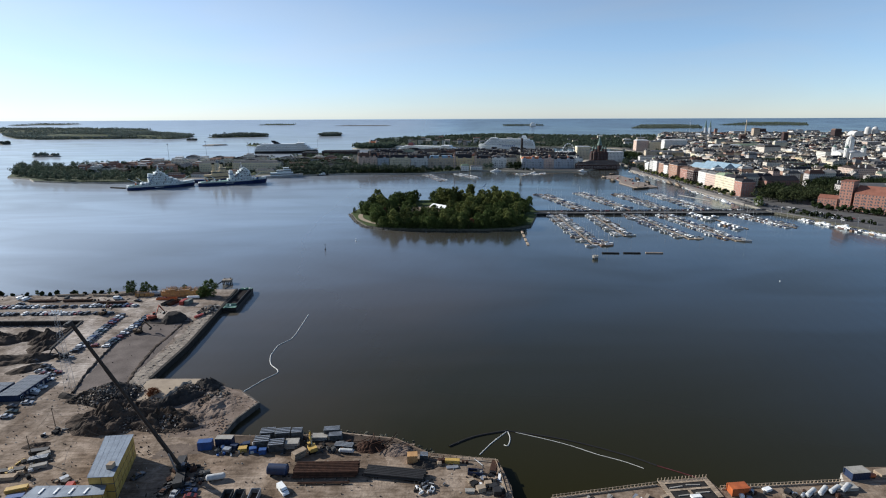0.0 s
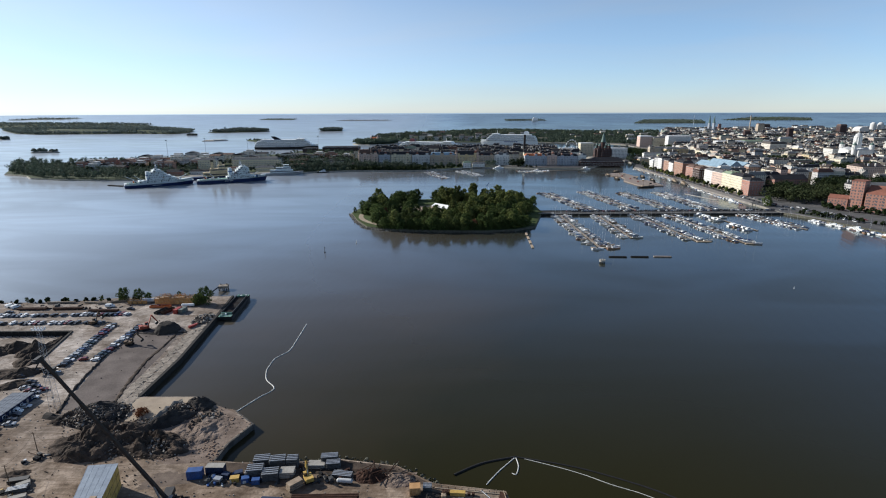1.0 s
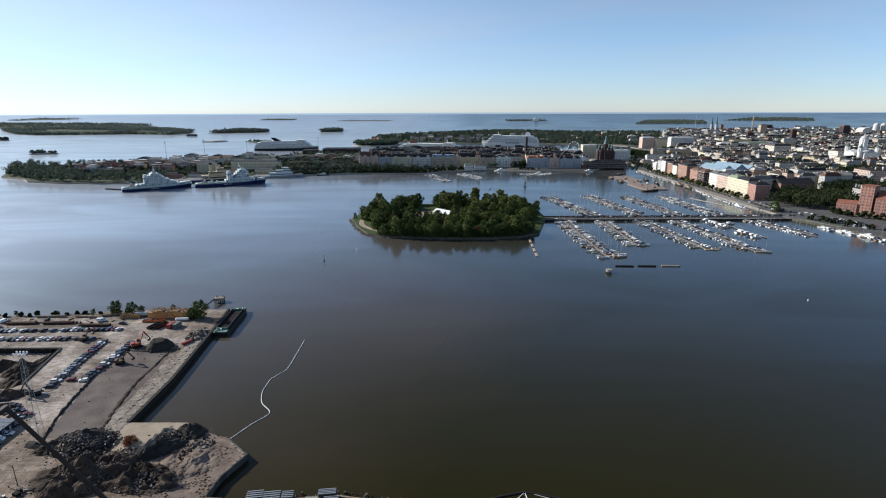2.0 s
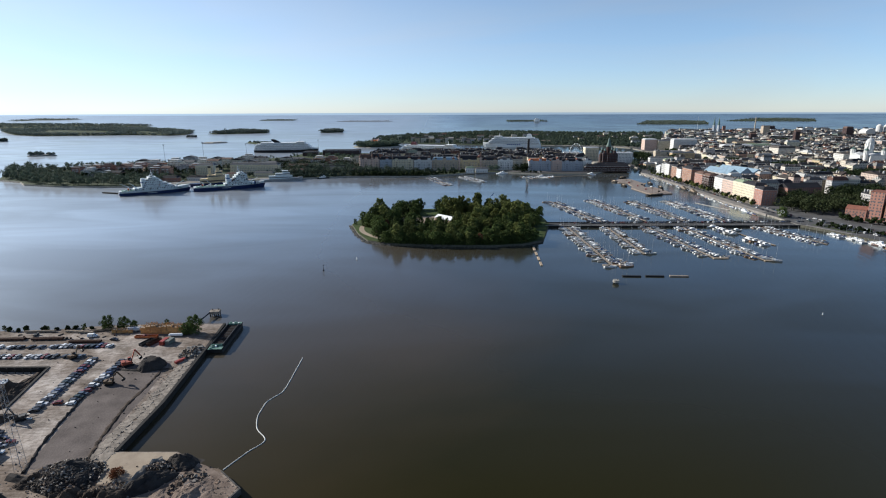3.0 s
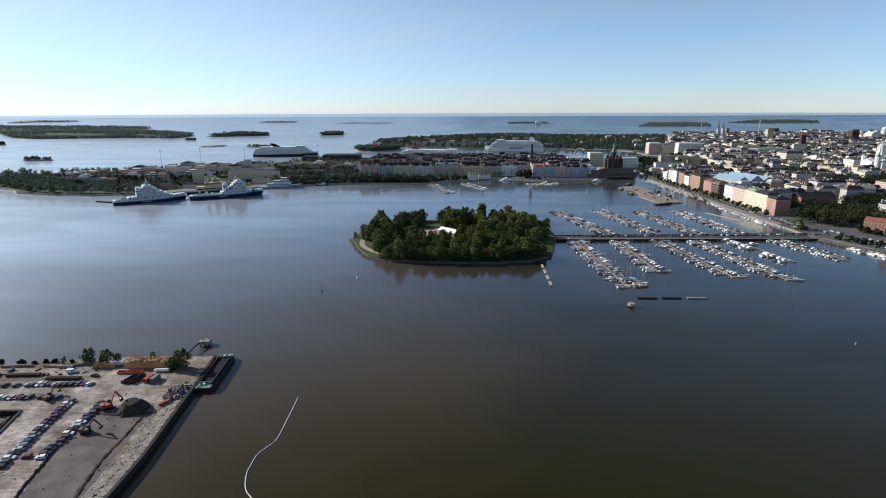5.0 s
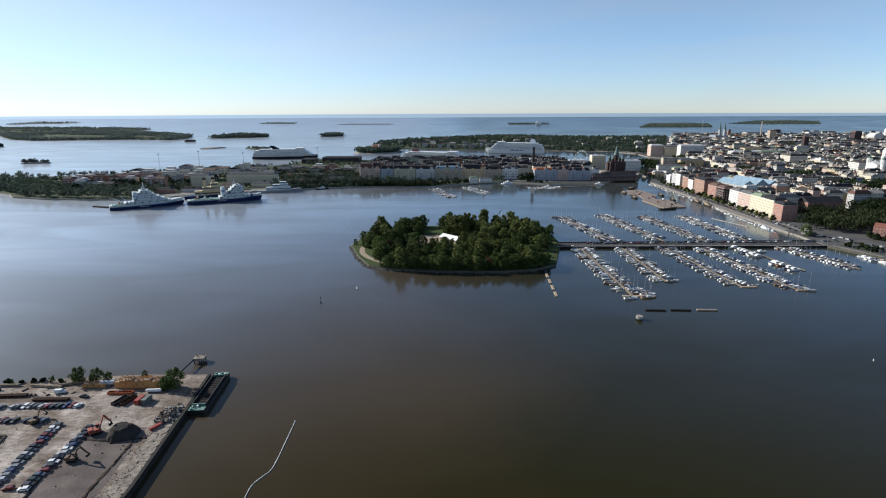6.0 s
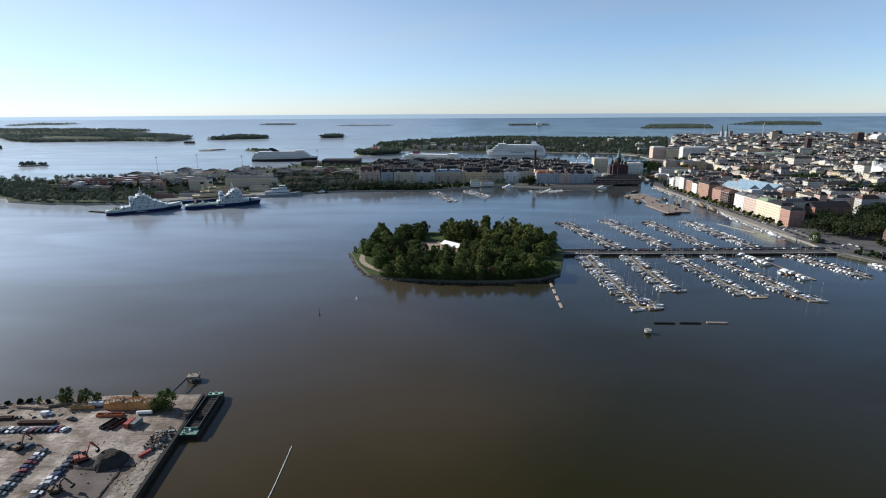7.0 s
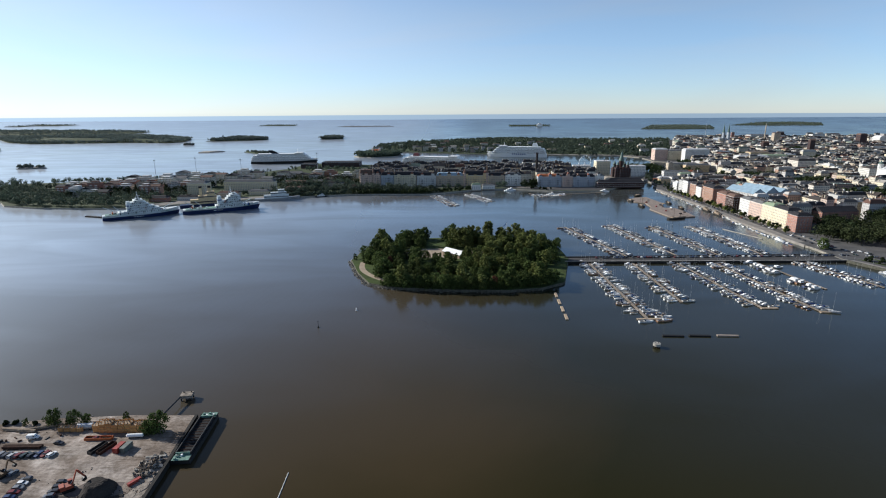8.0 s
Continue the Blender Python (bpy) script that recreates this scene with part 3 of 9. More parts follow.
def tree_thing(seed, height, spread, material, label, clumps=26, per=46, leaf=0.42, low=0.22, kind="tree"):
    rng = np.random.default_rng(seed)
    t = thing(kind, label, "tree", "trees")
    bm = bmesh.new()
    top = height * 0.7
    rod(bm, (0, 0, -0.3), (0.1, 0.05, height * 0.35), height * 0.022, height * 0.016)
    rod(bm, (0.1, 0.05, height * 0.35), (0, 0.1, top), height * 0.016, height * 0.006)
    cl = []
    for k in range(clumps):
        f = (k + 0.5) / clumps
        z = height * (low + (0.97 - low) * f)
        w = spread * math.sin(math.pi * (0.2 + 0.68 * f)) ** 0.7
        a = k * 2.4 + rng.random() * 1.2
        rr = w * (0.35 + 0.6 * rng.random())
        cr = spread * (0.30 + 0.22 * rng.random()) * (1.0 if f < 0.8 else 0.75)
        cl.append((rr * math.cos(a), rr * math.sin(a), z - cr * 0.3, cr))
        if k % 3 == 0:
            rod(bm, (0, 0, max(height * 0.2, z - spread * 0.5)), (rr * 0.8 * math.cos(a), rr * 0.8 * math.sin(a), z - cr * 0.3), height * 0.008, height * 0.003, 5)
    part("trunk", bm, M["bark"], t)
    vs, fs = leaf_cards(rng, cl, per, leaf)
    me = bpy.data.meshes.new("crown")
    me.from_pydata(vs, [], fs)
    me.materials.append(material)
    part("crown", me, None, t)
    return t


BROAD = [tree_thing(11 + k, 14 + k * 1.0, 6.4 + 0.5 * (k % 3), LEAF, "broad-leaved green park tree with a dense uneven crown", clumps=30, per=44, leaf=0.5, low=0.16) for k in range(4)]
TALL = [tree_thing(31 + k, 19 + k, 5.4, LEAF_Y, "tall yellow-green tree with an upright feathery crown", clumps=34, per=46, leaf=0.55, low=0.15) for k in range(2)]
COPPER = [tree_thing(41, 11, 4.2, LEAF_R, "copper-leaved park tree among green ones", clumps=22)]
SMALL = [tree_thing(51 + k, 7.5, 3.0, LEAF, "small bushy broad-leaved tree", clumps=16, per=36, leaf=0.34, low=0.1) for k in range(2)]
USED = set()


def plant(kinds, x, y, z, s=1.0):
    """Sets a tree: the first call of a kind places the tree itself, later calls a copy."""
    t = random.choice(kinds)
    m = pose(x, y, z, 0, 0, random.uniform(0, 360)) @ Matrix.Diagonal((s, s, s * random.uniform(0.9, 1.1), 1))
    if t.name in USED:
        c = copy_thing(t, pose(0, 0, 0))
        c.matrix_basis = m
        return c
    USED.add(t.name)
    t.matrix_basis = m
    return t


def inside(p, poly):
    x, y, n, c = p[0], p[1], len(poly), False
    for i in range(n):
        (x1, y1), (x2, y2) = poly[i], poly[i - 1]
        if (y1 > y) != (y2 > y) and x < (x2 - x1) * (y - y1) / (y2 - y1) + x1:
            c = not c
    return c


def edge_gap(p, poly):
    """The distance of a point from a polygon's outline."""
    q, best = Vector(p), 1e9
    for i in range(len(poly)):
        a, b = Vector(poly[i - 1]), Vector(poly[i])
        u = max(0, min(1, (q - a).dot(b - a) / (b - a).length_squared))
        best = min(best, (q - (a + u * (b - a))).length)
    return best


def scatter(poly, gap, count, margin=0.0, keep=lambda x, y: True):
    """Random places in a polygon, one to a cell of a loose grid."""
    xs, ys = [p[0] for p in poly], [p[1] for p in poly]
    out, cell, row = [], gap * 1.25, 0
    y = min(ys)
    while y < max(ys):
        x = min(xs) + (row % 2) * cell * 0.5
        while x < max(xs):
            p = (x + random.uniform(-0.42, 0.42) * cell, y + random.uniform(-0.42, 0.42) * cell)
            if inside(p, poly) and keep(*p) and (not margin or edge_gap(p, poly) > margin):
                out.append(p)
            x += cell
        y += cell * 0.87
        row += 1
    return random.sample(out, count) if len(out) > count else out


# ---- the park island ----
def open_ground(x, y):
    return not (x > 90 and y < 630 or x > 103 and y < 690 or -58 < x < 24 and 656 < y < 700 or y < 690 and x < -102 + max(0, (652 - y) * 0.38) or (x + 25) ** 2 + (y - 725) ** 2 < 300)


for x, y in scatter(ISLAND, 8.0, 240, 3.0, open_ground):
    r = random.random()
    back = y > 640 and -5 < x < 95
    kinds = TALL if (back and r < 0.65) or r < 0.10 else COPPER if r > 0.975 else BROAD
    low = 0.74 if -42 < x < 24 and y > 590 and y < 655 else 0.85 if y < 585 else 1.0
    plant(kinds, x, y, 2.1, random.uniform(0.62, 1.1) * low * (1.14 if kinds is TALL else 1.0))
# low trees and shrubs leaning over the near shore
x = -72.0
while x < 74:
    y = 556 + max(0, -x - 8) * 0.16 + max(0, x - 45) * 0.3
    plant(SMALL if random.random() < 0.55 else BROAD, x, y + random.uniform(-2, 2.5), 1.7, random.uniform(0.62, 1.0))
    x += random.uniform(2.4, 3.8)
for x, y, s in ((-111, 655, 0.8), (-98, 640, 0.6), (-60, 648, 0.7), (-44, 656, 0.5), (-12, 648, 1.3), (-3, 645, 1.2), (6, 647, 1.3), (-20, 655, 1.1), (30, 700, 0.8), (84, 650, 0.8), (95, 668, 0.9), (104, 694, 0.9), (80, 612, 0.9), (98, 660, 0.7)):
    plant(SMALL, x, y, 2.1, s)
bm = bmesh.new()
for k in range(26):
    a, b = k / 26, (k + 1) / 26
    p = [(-100 + 45 * f - 14 * math.sin(f * 3.1), 645 - 78 * f) for f in (a, b)]
    v = [bm.verts.new((p[0][0] - 3.2, p[0][1] - 1.6, 2.23)), bm.verts.new((p[0][0] + 2, p[0][1] + 1, 2.23)), bm.verts.new((p[1][0] + 2, p[1][1] + 1, 2.23)), bm.verts.new((p[1][0] - 3.2, p[1][1] - 1.6, 2.23))]
    bm.faces.new(v)
solid("path", bm, M["path"], "curving pale gravel path along the shore", "path", "structure")
bm = bmesh.new()
prism(bm, [(-62, 676), (-52, 662), (-18, 660), (30, 664), (36, 676), (30, 684), (-20, 700), (-58, 697)], 2.15, 2.235)
solid("path", bm, M["path"], "brown gravel square among the island trees", "path", "structure")


def boulders(name, line, count, size, label, z=0.3, spread=1.2, material=None):
    """Shore stones along a line: one joined heap."""
    bm = bmesh.new()
    seg = [(Vector(a), Vector(b)) for a, b in zip(line, line[1:])]
    tot = sum((b - a).length for a, b in seg)
    for _ in range(count):
        d = random.uniform(0, tot)
        for a, b in seg:
            if d <= (b - a).length:
                break
            d -= (b - a).length
        p = a + (b - a).normalized() * d
        s = size * random.uniform(0.5, 1.4)
        r = bmesh.ops.create_icosphere(bm, subdivisions=1, radius=s)
        mm = Matrix.Translation((p.x + random.gauss(0, spread), p.y + random.gauss(0, spread), z + random.uniform(-0.3, 0.6))) @ Euler((random.uniform(0, 6), random.uniform(0, 6), 0)).to_matrix().to_4x4() @ Matrix.Diagonal((1, random.uniform(0.6, 1), random.uniform(0.5, 0.8), 1))
        for v in r["verts"]:
            v.co = mm @ (v.co * random.uniform(0.8, 1.15))
    return solid(name, bm, material or M["stone"], label, "shore stones", "stuff")


boulders("shore_stone", ISLAND[:4], 320, 0.8, "grey boulders heaped along the island shore")
# tree shade over the front boulders is put into their colour
boulders("shore_stone", ISLAND[3:7], 240, 0.7, "boulders coloured dark for the shade of shore trees", material=M["darkstone"])
boulders("shore_stone", [ISLAND[0], ISLAND[-1], ISLAND[-2]], 120, 0.8, "grey boulders on the far island shore")


def pavilion(x, y, ang):
    t = thing("park_pavilion", "low wooden pavilion with a bright white sheet roof", "building", m=pose(x, y, 2.2, 0, 0, ang))
    bm = bmesh.new()
    box(bm, -13, 13, -6, 6, 0, 4.2)
    part("wall", bm, M["plank"], t)
    bm = bmesh.new()
    gable(bm, -13, 13, -6, 6, 4.2, 7.6, "x", 0.9)
    part("roof", bm, M["white"], t, "white sheet roof")
    for k in range(5):
        bm = bmesh.new()
        box(bm, -9.5 + 4.2 * k, -7.8 + 4.2 * k, -6.06, -5.95, 1.4, 3.2)
        part("window", bm, M["glass"], t)
    return t


pavilion(-3, 668, -46)


# ---- boats ----
BOATHULL = palette("boat_gelcoat", [(0.66, 0.66, 0.64), (0.72, 0.72, 0.7), (0.52, 0.52, 0.5), (0.45, 0.43, 0.38), (0.7, 0.69, 0.66), (0.05, 0.07, 0.14), (0.6, 0.6, 0.6), (0.24, 0.13, 0.07), (0.3, 0.32, 0.34)], 0.3)
COVER = palette("boat_cover", [(0.03, 0.05, 0.14), (0.55, 0.53, 0.48), (0.05, 0.06, 0.07), (0.62, 0.62, 0.6), (0.04, 0.10, 0.2), (0.3, 0.24, 0.17)], 0.8)


BOATDECK = palette("boat_deck", [(0.6, 0.59, 0.56), (0.36, 0.27, 0.18), (0.52, 0.52, 0.5), (0.3, 0.24, 0.17), (0.64, 0.63, 0.6), (0.3, 0.3, 0.31)], 0.8)


def hull_mesh(length, beam, free):
    bm = bmesh.new()
    rings = []
    for f, w, sheer in ((0.0, 0.72, 0.0), (0.25, 0.95, -0.02), (0.55, 1.0, 0.0), (0.8, 0.66, 0.10), (0.95, 0.22, 0.2), (1.0, 0.03, 0.24)):
        x, hw, z = -length / 2 + length * f, beam / 2 * w, free * (1 + sheer)
        rings.append([(x, -hw, z), (x, -hw * 0.86, 0.0), (x, 0, -0.45 if f < 0.9 else -0.1), (x, hw * 0.86, 0.0), (x, hw, z), (x, hw * 0.8, z - 0.12), (x, -hw * 0.8, z - 0.12)])
    loft(bm, rings)
    bm.faces.ensure_lookup_table()
    for f in bm.faces:
        c = f.calc_center_median()
        if len(f.verts) == 4 and c.z > free * 0.8 and abs(c.y) < 0.01:
            f.material_index = 1
    n0 = len(bm.faces)
    box(bm, -length * 0.43, -length * 0.15, -beam * 0.27, beam * 0.27, free - 0.16, free - 0.02)
    box(bm, length * 0.2, length * 0.27, -beam * 0.1, beam * 0.1, free - 0.12, free + 0.06)
    n1 = len(bm.faces)
    for s in (-1, 1):
        loft(bm, [[(-length / 2 + length * f, s * (beam / 2 * w * 0.9 + d), z) for d in (-0.02, 0.05) for z in ((0.22, 0.4) if d < 0 else (0.4, 0.22))] for f, w in ((0.02, 0.75), (0.25, 0.96), (0.55, 1.0), (0.78, 0.7))])
    bm.faces.ensure_lookup_table()
    for f in bm.faces[n0:n1]:
        f.material_index = 2
    for f in bm.faces[n1:]:
        f.material_index = 3
    return mesh_of("hull", bm, [BOATHULL, BOATDECK, M["darksteel"], COVER])


def sailboat(length):
    t = tagged(new("sailboat", hull_mesh(length, length * 0.32, 1.05)), "white sailing boat with a bare mast, moored at a pier", "sailboat", "boats in the marina")
    bm = bmesh.new()
    w = length * 0.2
    rings = [[(x, -w / 2 * k, 0.9), (x, -w / 2 * k * 0.8, 0.9 + h), (x, w / 2 * k * 0.8, 0.9 + h), (x, w / 2 * k, 0.9)] for x, k, h in ((-length * 0.12, 1, 0.55), (length * 0.1, 0.95, 0.5), (length * 0.27, 0.5, 0.08))]
    loft(bm, rings)
    n0 = len(bm.faces)
    for s in (-1, 1):
        loft(bm, [[(x, s * (w / 2 * k * 0.88 + d), z) for d, z in ((-0.05, 1.1), (0.08, 1.1), (0.06, 1.32), (-0.07, 1.32))] for x, k in ((-length * 0.1, 1), (length * 0.1, 0.95), (length * 0.17, 0.75))])
    bm.faces.ensure_lookup_table()
    for f in bm.faces[n0:]:
        f.material_index = 1
    part("cabin", bm, [M["white"], M["glass"]], t)
    bm = bmesh.new()
    w = length * 0.1
    rod(bm, (length * 0.08, 0, 0.9), (length * 0.08, 0, length * 1.3), 0.075, 0.05, 5)
    rod(bm, (length * 0.08, -0.9, length * 0.75), (length * 0.08, 0.9, length * 0.75), 0.04, 0.04, 4)
    n0 = len(bm.faces)
    rod(bm, (length * 0.07, 0, 1.9), (-length * 0.33, 0, 1.85), 0.26, 0.18, 6)
    loft(bm, [[(x, -w * k, 1.3), (x, -w * k * 0.7, 1.3 + h), (x, w * k * 0.7, 1.3 + h), (x, w * k, 1.3)] for x, k, h in ((-length * 0.15, 1, 0.75), (-length * 0.06, 0.9, 0.6), (-length * 0.02, 0.7, 0.1))])
    bm.faces.ensure_lookup_table()
    for f in bm.faces[n0:]:
        f.material_index = 1
    part("mast", bm, [M["steel"], COVER], t, "aluminium mast with a furled sail on the boom")
    return t


def motorboat(length):
    t = tagged(new("motorboat", hull_mesh(length, length * 0.36, 1.0)), "white motor boat with a low cabin, moored at a pier", "motorboat", "boats in the marina")
    bm = bmesh.new()
    w = length * 0.27
    loft(bm, [[(x, -w / 2 * k, 0.85), (x, -w / 2 * k * 0.82, 0.85 + h), (x, w / 2 * k * 0.82, 0.85 + h), (x, w / 2 * k, 0.85)] for x, k, h in ((-length * 0.2, 1, 1.1), (length * 0.06, 1, 1.2), (length * 0.2, 0.85, 0.35), (length * 0.33, 0.45, 0.1))])
    n0 = len(bm.faces)
    loft(bm, [[(x, -w / 2 * k, 0.85 + h), (x, -w / 2 * k, 0.85 + h + d), (x, w / 2 * k, 0.85 + h + d), (x, w / 2 * k, 0.85 + h)] for x, k, h, d in ((-length * 0.17, 0.93, 0.5, 0.4), (length * 0.07, 0.93, 0.55, 0.4), (length * 0.17, 0.9, 0.3, 0.2))])
    bm.faces.ensure_lookup_table()
    for f in bm.faces[n0:]:
        f.material_index = 1
    part("cabin", bm, [M["white"], M["glass"]], t)
    return t


def coveredboat(length):
    t = tagged(new("covered_boat", hull_mesh(length, length * 0.36, 0.8)), "open motor boat under a canvas cover", "boat", "boats in the marina")
    bm = bmesh.new()
    w = length * 0.3
    loft(bm, [[(x, -w / 2 * k, 0.66), (x, 0, 0.7 + h), (x, w / 2 * k, 0.66)] for x, k, h in ((-length * 0.45, 0.7, 0.2), (-length * 0.1, 1, 0.75), (length * 0.2, 0.8, 0.6), (length * 0.42, 0.1, 0.1))])
    part("canvas_cover", bm, COVER, t)
    return t


SAIL = [sailboat(8.5), sailboat(10.0), sailboat(11.5)]
MOTOR = [motorboat(7.5), motorboat(9.5)]
COVERED = [coveredboat(6.0), coveredboat(7.0)]


def place(t, m):
    """The first call places the thing itself, later calls a copy."""
    if t.name in USED:
        return copy_thing(t, m)
    USED.add(t.name)
    t.matrix_basis = m
    return t


PIERS = [((138, 657), (143, 489)), ((184, 652), (185, 523)), ((230, 651), (244, 511)), ((270, 651), (286, 502)), ((313, 651), (328, 555)), ((359, 651), (383, 559)),
         ((188, 664), (152, 821)), ((244, 665), (216, 835)), ((291, 666), (270, 826)), ((340, 667), (326, 825))]


def pier(p0, p1, width=2.6):
    a, b = Vector(p0), Vector(p1)
    length = (b - a).length
    ang = math.atan2(b.y - a.y, b.x - a.x)
    t = thing("pier", "floating wooden marina pier on dark pontoons", "pier", "marina piers", m=pose(a.x, a.y, 0, 0, 0, math.degrees(ang)))
    n = int(length // 12)
    for k in range(n):
        bm = bmesh.new()
        x0 = length * k / n
        box(bm, x0 + 0.08, x0 + length / n - 0.08, -width / 2, width / 2, 0.45, 0.62)
        part("deck", bm, M["pierplank"], t)
    bm = bmesh.new()
    box(bm, 0.3, length - 0.3, -width / 2 + 0.15, width / 2 - 0.15, -0.3, 0.45)
    part("pontoon", bm, M["darkwood"], t)
    # lamp posts and fingers
    for k in range(0, n, 3):
        bm = bmesh.new()
        rod(bm, (length * (k + 0.5) / n, 0, 0.6), (length * (k + 0.5) / n, 0, 1.7), 0.07)
        part("service_post", bm, M["steel"], t)
    return t, length, ang


rb = random.Random(5)
for i, (p0, p1) in enumerate(PIERS):
    t, length, ang = pier(p0, p1)
    base = pose(p0[0], p0[1], 0, 0, 0, math.degrees(ang))
    big = i in (4,)
    for side in (-1, 1):
        x = 9.0
        while x < length - 3:
            r = rb.random()
            if r < ((0.55 if x < length * 0.75 else 0.2) if side < 0 else 0.1) if big else r < 0.93:
                kinds = MOTOR if big else SAIL if r < 0.42 else MOTOR if r < 0.66 else COVERED
                b = rb.choice(kinds)
                half = {"sailboat": 4.9, "motorboat": 4.0, "covered_boat": 4.0}[b.name.split(".")[0]]
                sc = rb.uniform(0.85, 1.1) * (1.6 if big else 1.0)
                flip = 180 if rb.random() < 0.25 else 0
                m = base @ pose(x, side * (2.1 + half * sc), 0, 0, 0, -90 * side + flip + rb.uniform(-4, 4)) @ Matrix.Diagonal((sc, sc, sc, 1))
                c = place(b, pose(0, 0, 0))
                c.matrix_basis = m
            x += rb.uniform(3.7, 4.6) * (1.3 if big else 1.0)
# the T-heads at two pier ends and the large yachts there
for x, y, w in ((146, 487.5, 22), (250, 509.5, 14), (290, 500.5, 10)):
    bm = bmesh.new()
    box(bm, x - w / 2, x + w / 2, y - 1.4, y + 1.2, 0.0, 0.62)
    solid("pier", bm, M["plank"], "cross piece of planks at a pier end", "pier")
for x, y, a, k in ((155, 484, 10, 2), (140, 482, 6, 1), (157, 491, 4, 2), (155, 497, 2, 1), (192, 526, 5, 1), (294, 501, -30, 2), (256, 513, 5, 0), (151, 503, 4, 2)):
    c = place(SAIL[k], pose(0, 0, 0))
    c.matrix_basis = pose(x, y, 0, 0, 0, a) @ Matrix.Diagonal((1.15, 1.15, 1.15, 1))


# ---- breakwater pontoons, mooring dolphin, marks ----
def pontoon(x0, y0, x1, y1, w, h, material, label):
    bm = bmesh.new()
    v = obox(bm, (x0 + x1) / 2, (y0 + y1) / 2, math.atan2(y1 - y0, x1 - x0), math.hypot(x1 - x0, y1 - y0), w, -0.4, h)
    bmesh.ops.bevel(bm, geom=[e for e in bm.edges], offset=0.12, segments=1, affect="EDGES")
    return solid("floating_pontoon", bm, material, label, "pontoon", group="breakwater pontoons")


for x0, x1, k in ((142, 157, "black"), (161, 176, "black"), (181, 196, "oldplank")):
    pontoon(x0, 456, x1, 455, 2.1, 0.9, M[k], "long floating breakwater pontoon" if k == "black" else "worn brown-grey floating breakwater pontoon")
for k in range(4):
    y0 = 549 - k * 17
    pontoon(84 - k * 0.8, y0, 83.4 - k * 0.8, y0 - 11, 2.2, 0.7, M["plank"], "weathered plank raft in a broken line")


def dolphin(x, y):
    t = thing("mooring_dolphin", "round concrete mooring dolphin on piles in open water", "dolphin", m=pose(x, y, 0))
    bm = bmesh.new()
    rod(bm, (0, 0, 1.3), (0, 0, 3.4), 3.2, 3.2, 20)
    part("cap", bm, M["concrete"], t)
    for k in range(7):
        bm = bmesh.new()
        a = k * 2 * math.pi / 7
        rod(bm, (2.7 * math.cos(a), 2.7 * math.sin(a), -3), (2.3 * math.cos(a), 2.3 * math.sin(a), 1.3), 0.4)
        part("leg", bm, M["darkwood"], t)
    for s in (-1, 1):
        bm = bmesh.new()
        rod(bm, (s * 1.2, 0, 3.4), (s * 1.2, 0, 4.1), 0.3, 0.36)
        part("bollard", bm, M["darksteel"], t)
    return t


dolphin(131, 438).scale = (0.78, 0.78, 0.85)


def buoy(x, y, h, name, mats, label):
    t = thing(name, label, "buoy", m=pose(x, y, 0))
    bm = bmesh.new()
    k = 1.0 if h > 1.2 else 0.5
    rod(bm, (0, 0, -0.5), (0, 0, 0.7 * k), 0.8 * k, 0.6 * k, 12)
    part("float", bm, M[mats[0]], t)
    bm = bmesh.new()
    rod(bm, (0, 0, 0.7), (0, 0, h), 0.22, 0.12)
    part("staff", bm, M[mats[1]], t)
    bm = bmesh.new()
    rod(bm, (0, 0, h), (0, 0, h + 0.9 * k), 0.5 * k, 0.05, 10)
    part("top_mark", bm, M[mats[0]], t)


buoy(-109, 474, 4.5, "spar_buoy", ("black", "black"), "dark spar buoy with a cone top mark")
buoy(-86, 509, 1.6, "buoy", ("white", "steel"), "small white float with a short staff")
buoy(249, 372, 0.9, "buoy", ("white", "white"), "small white mooring float on open water")


# ---- cars ----
CARPAINT = palette("car_paint", [(0.72, 0.72, 0.71), (0.03, 0.03, 0.033), (0.2, 0.21, 0.22), (0.025, 0.025, 0.028), (0.4, 0.41, 0.42), (0.06, 0.065, 0.075), (0.03, 0.05, 0.12), (0.02, 0.035, 0.03), (0.75, 0.75, 0.73), (0.03, 0.03, 0.03), (0.15, 0.022, 0.018), (0.09, 0.11, 0.14), (0.05, 0.05, 0.055)], 0.28)


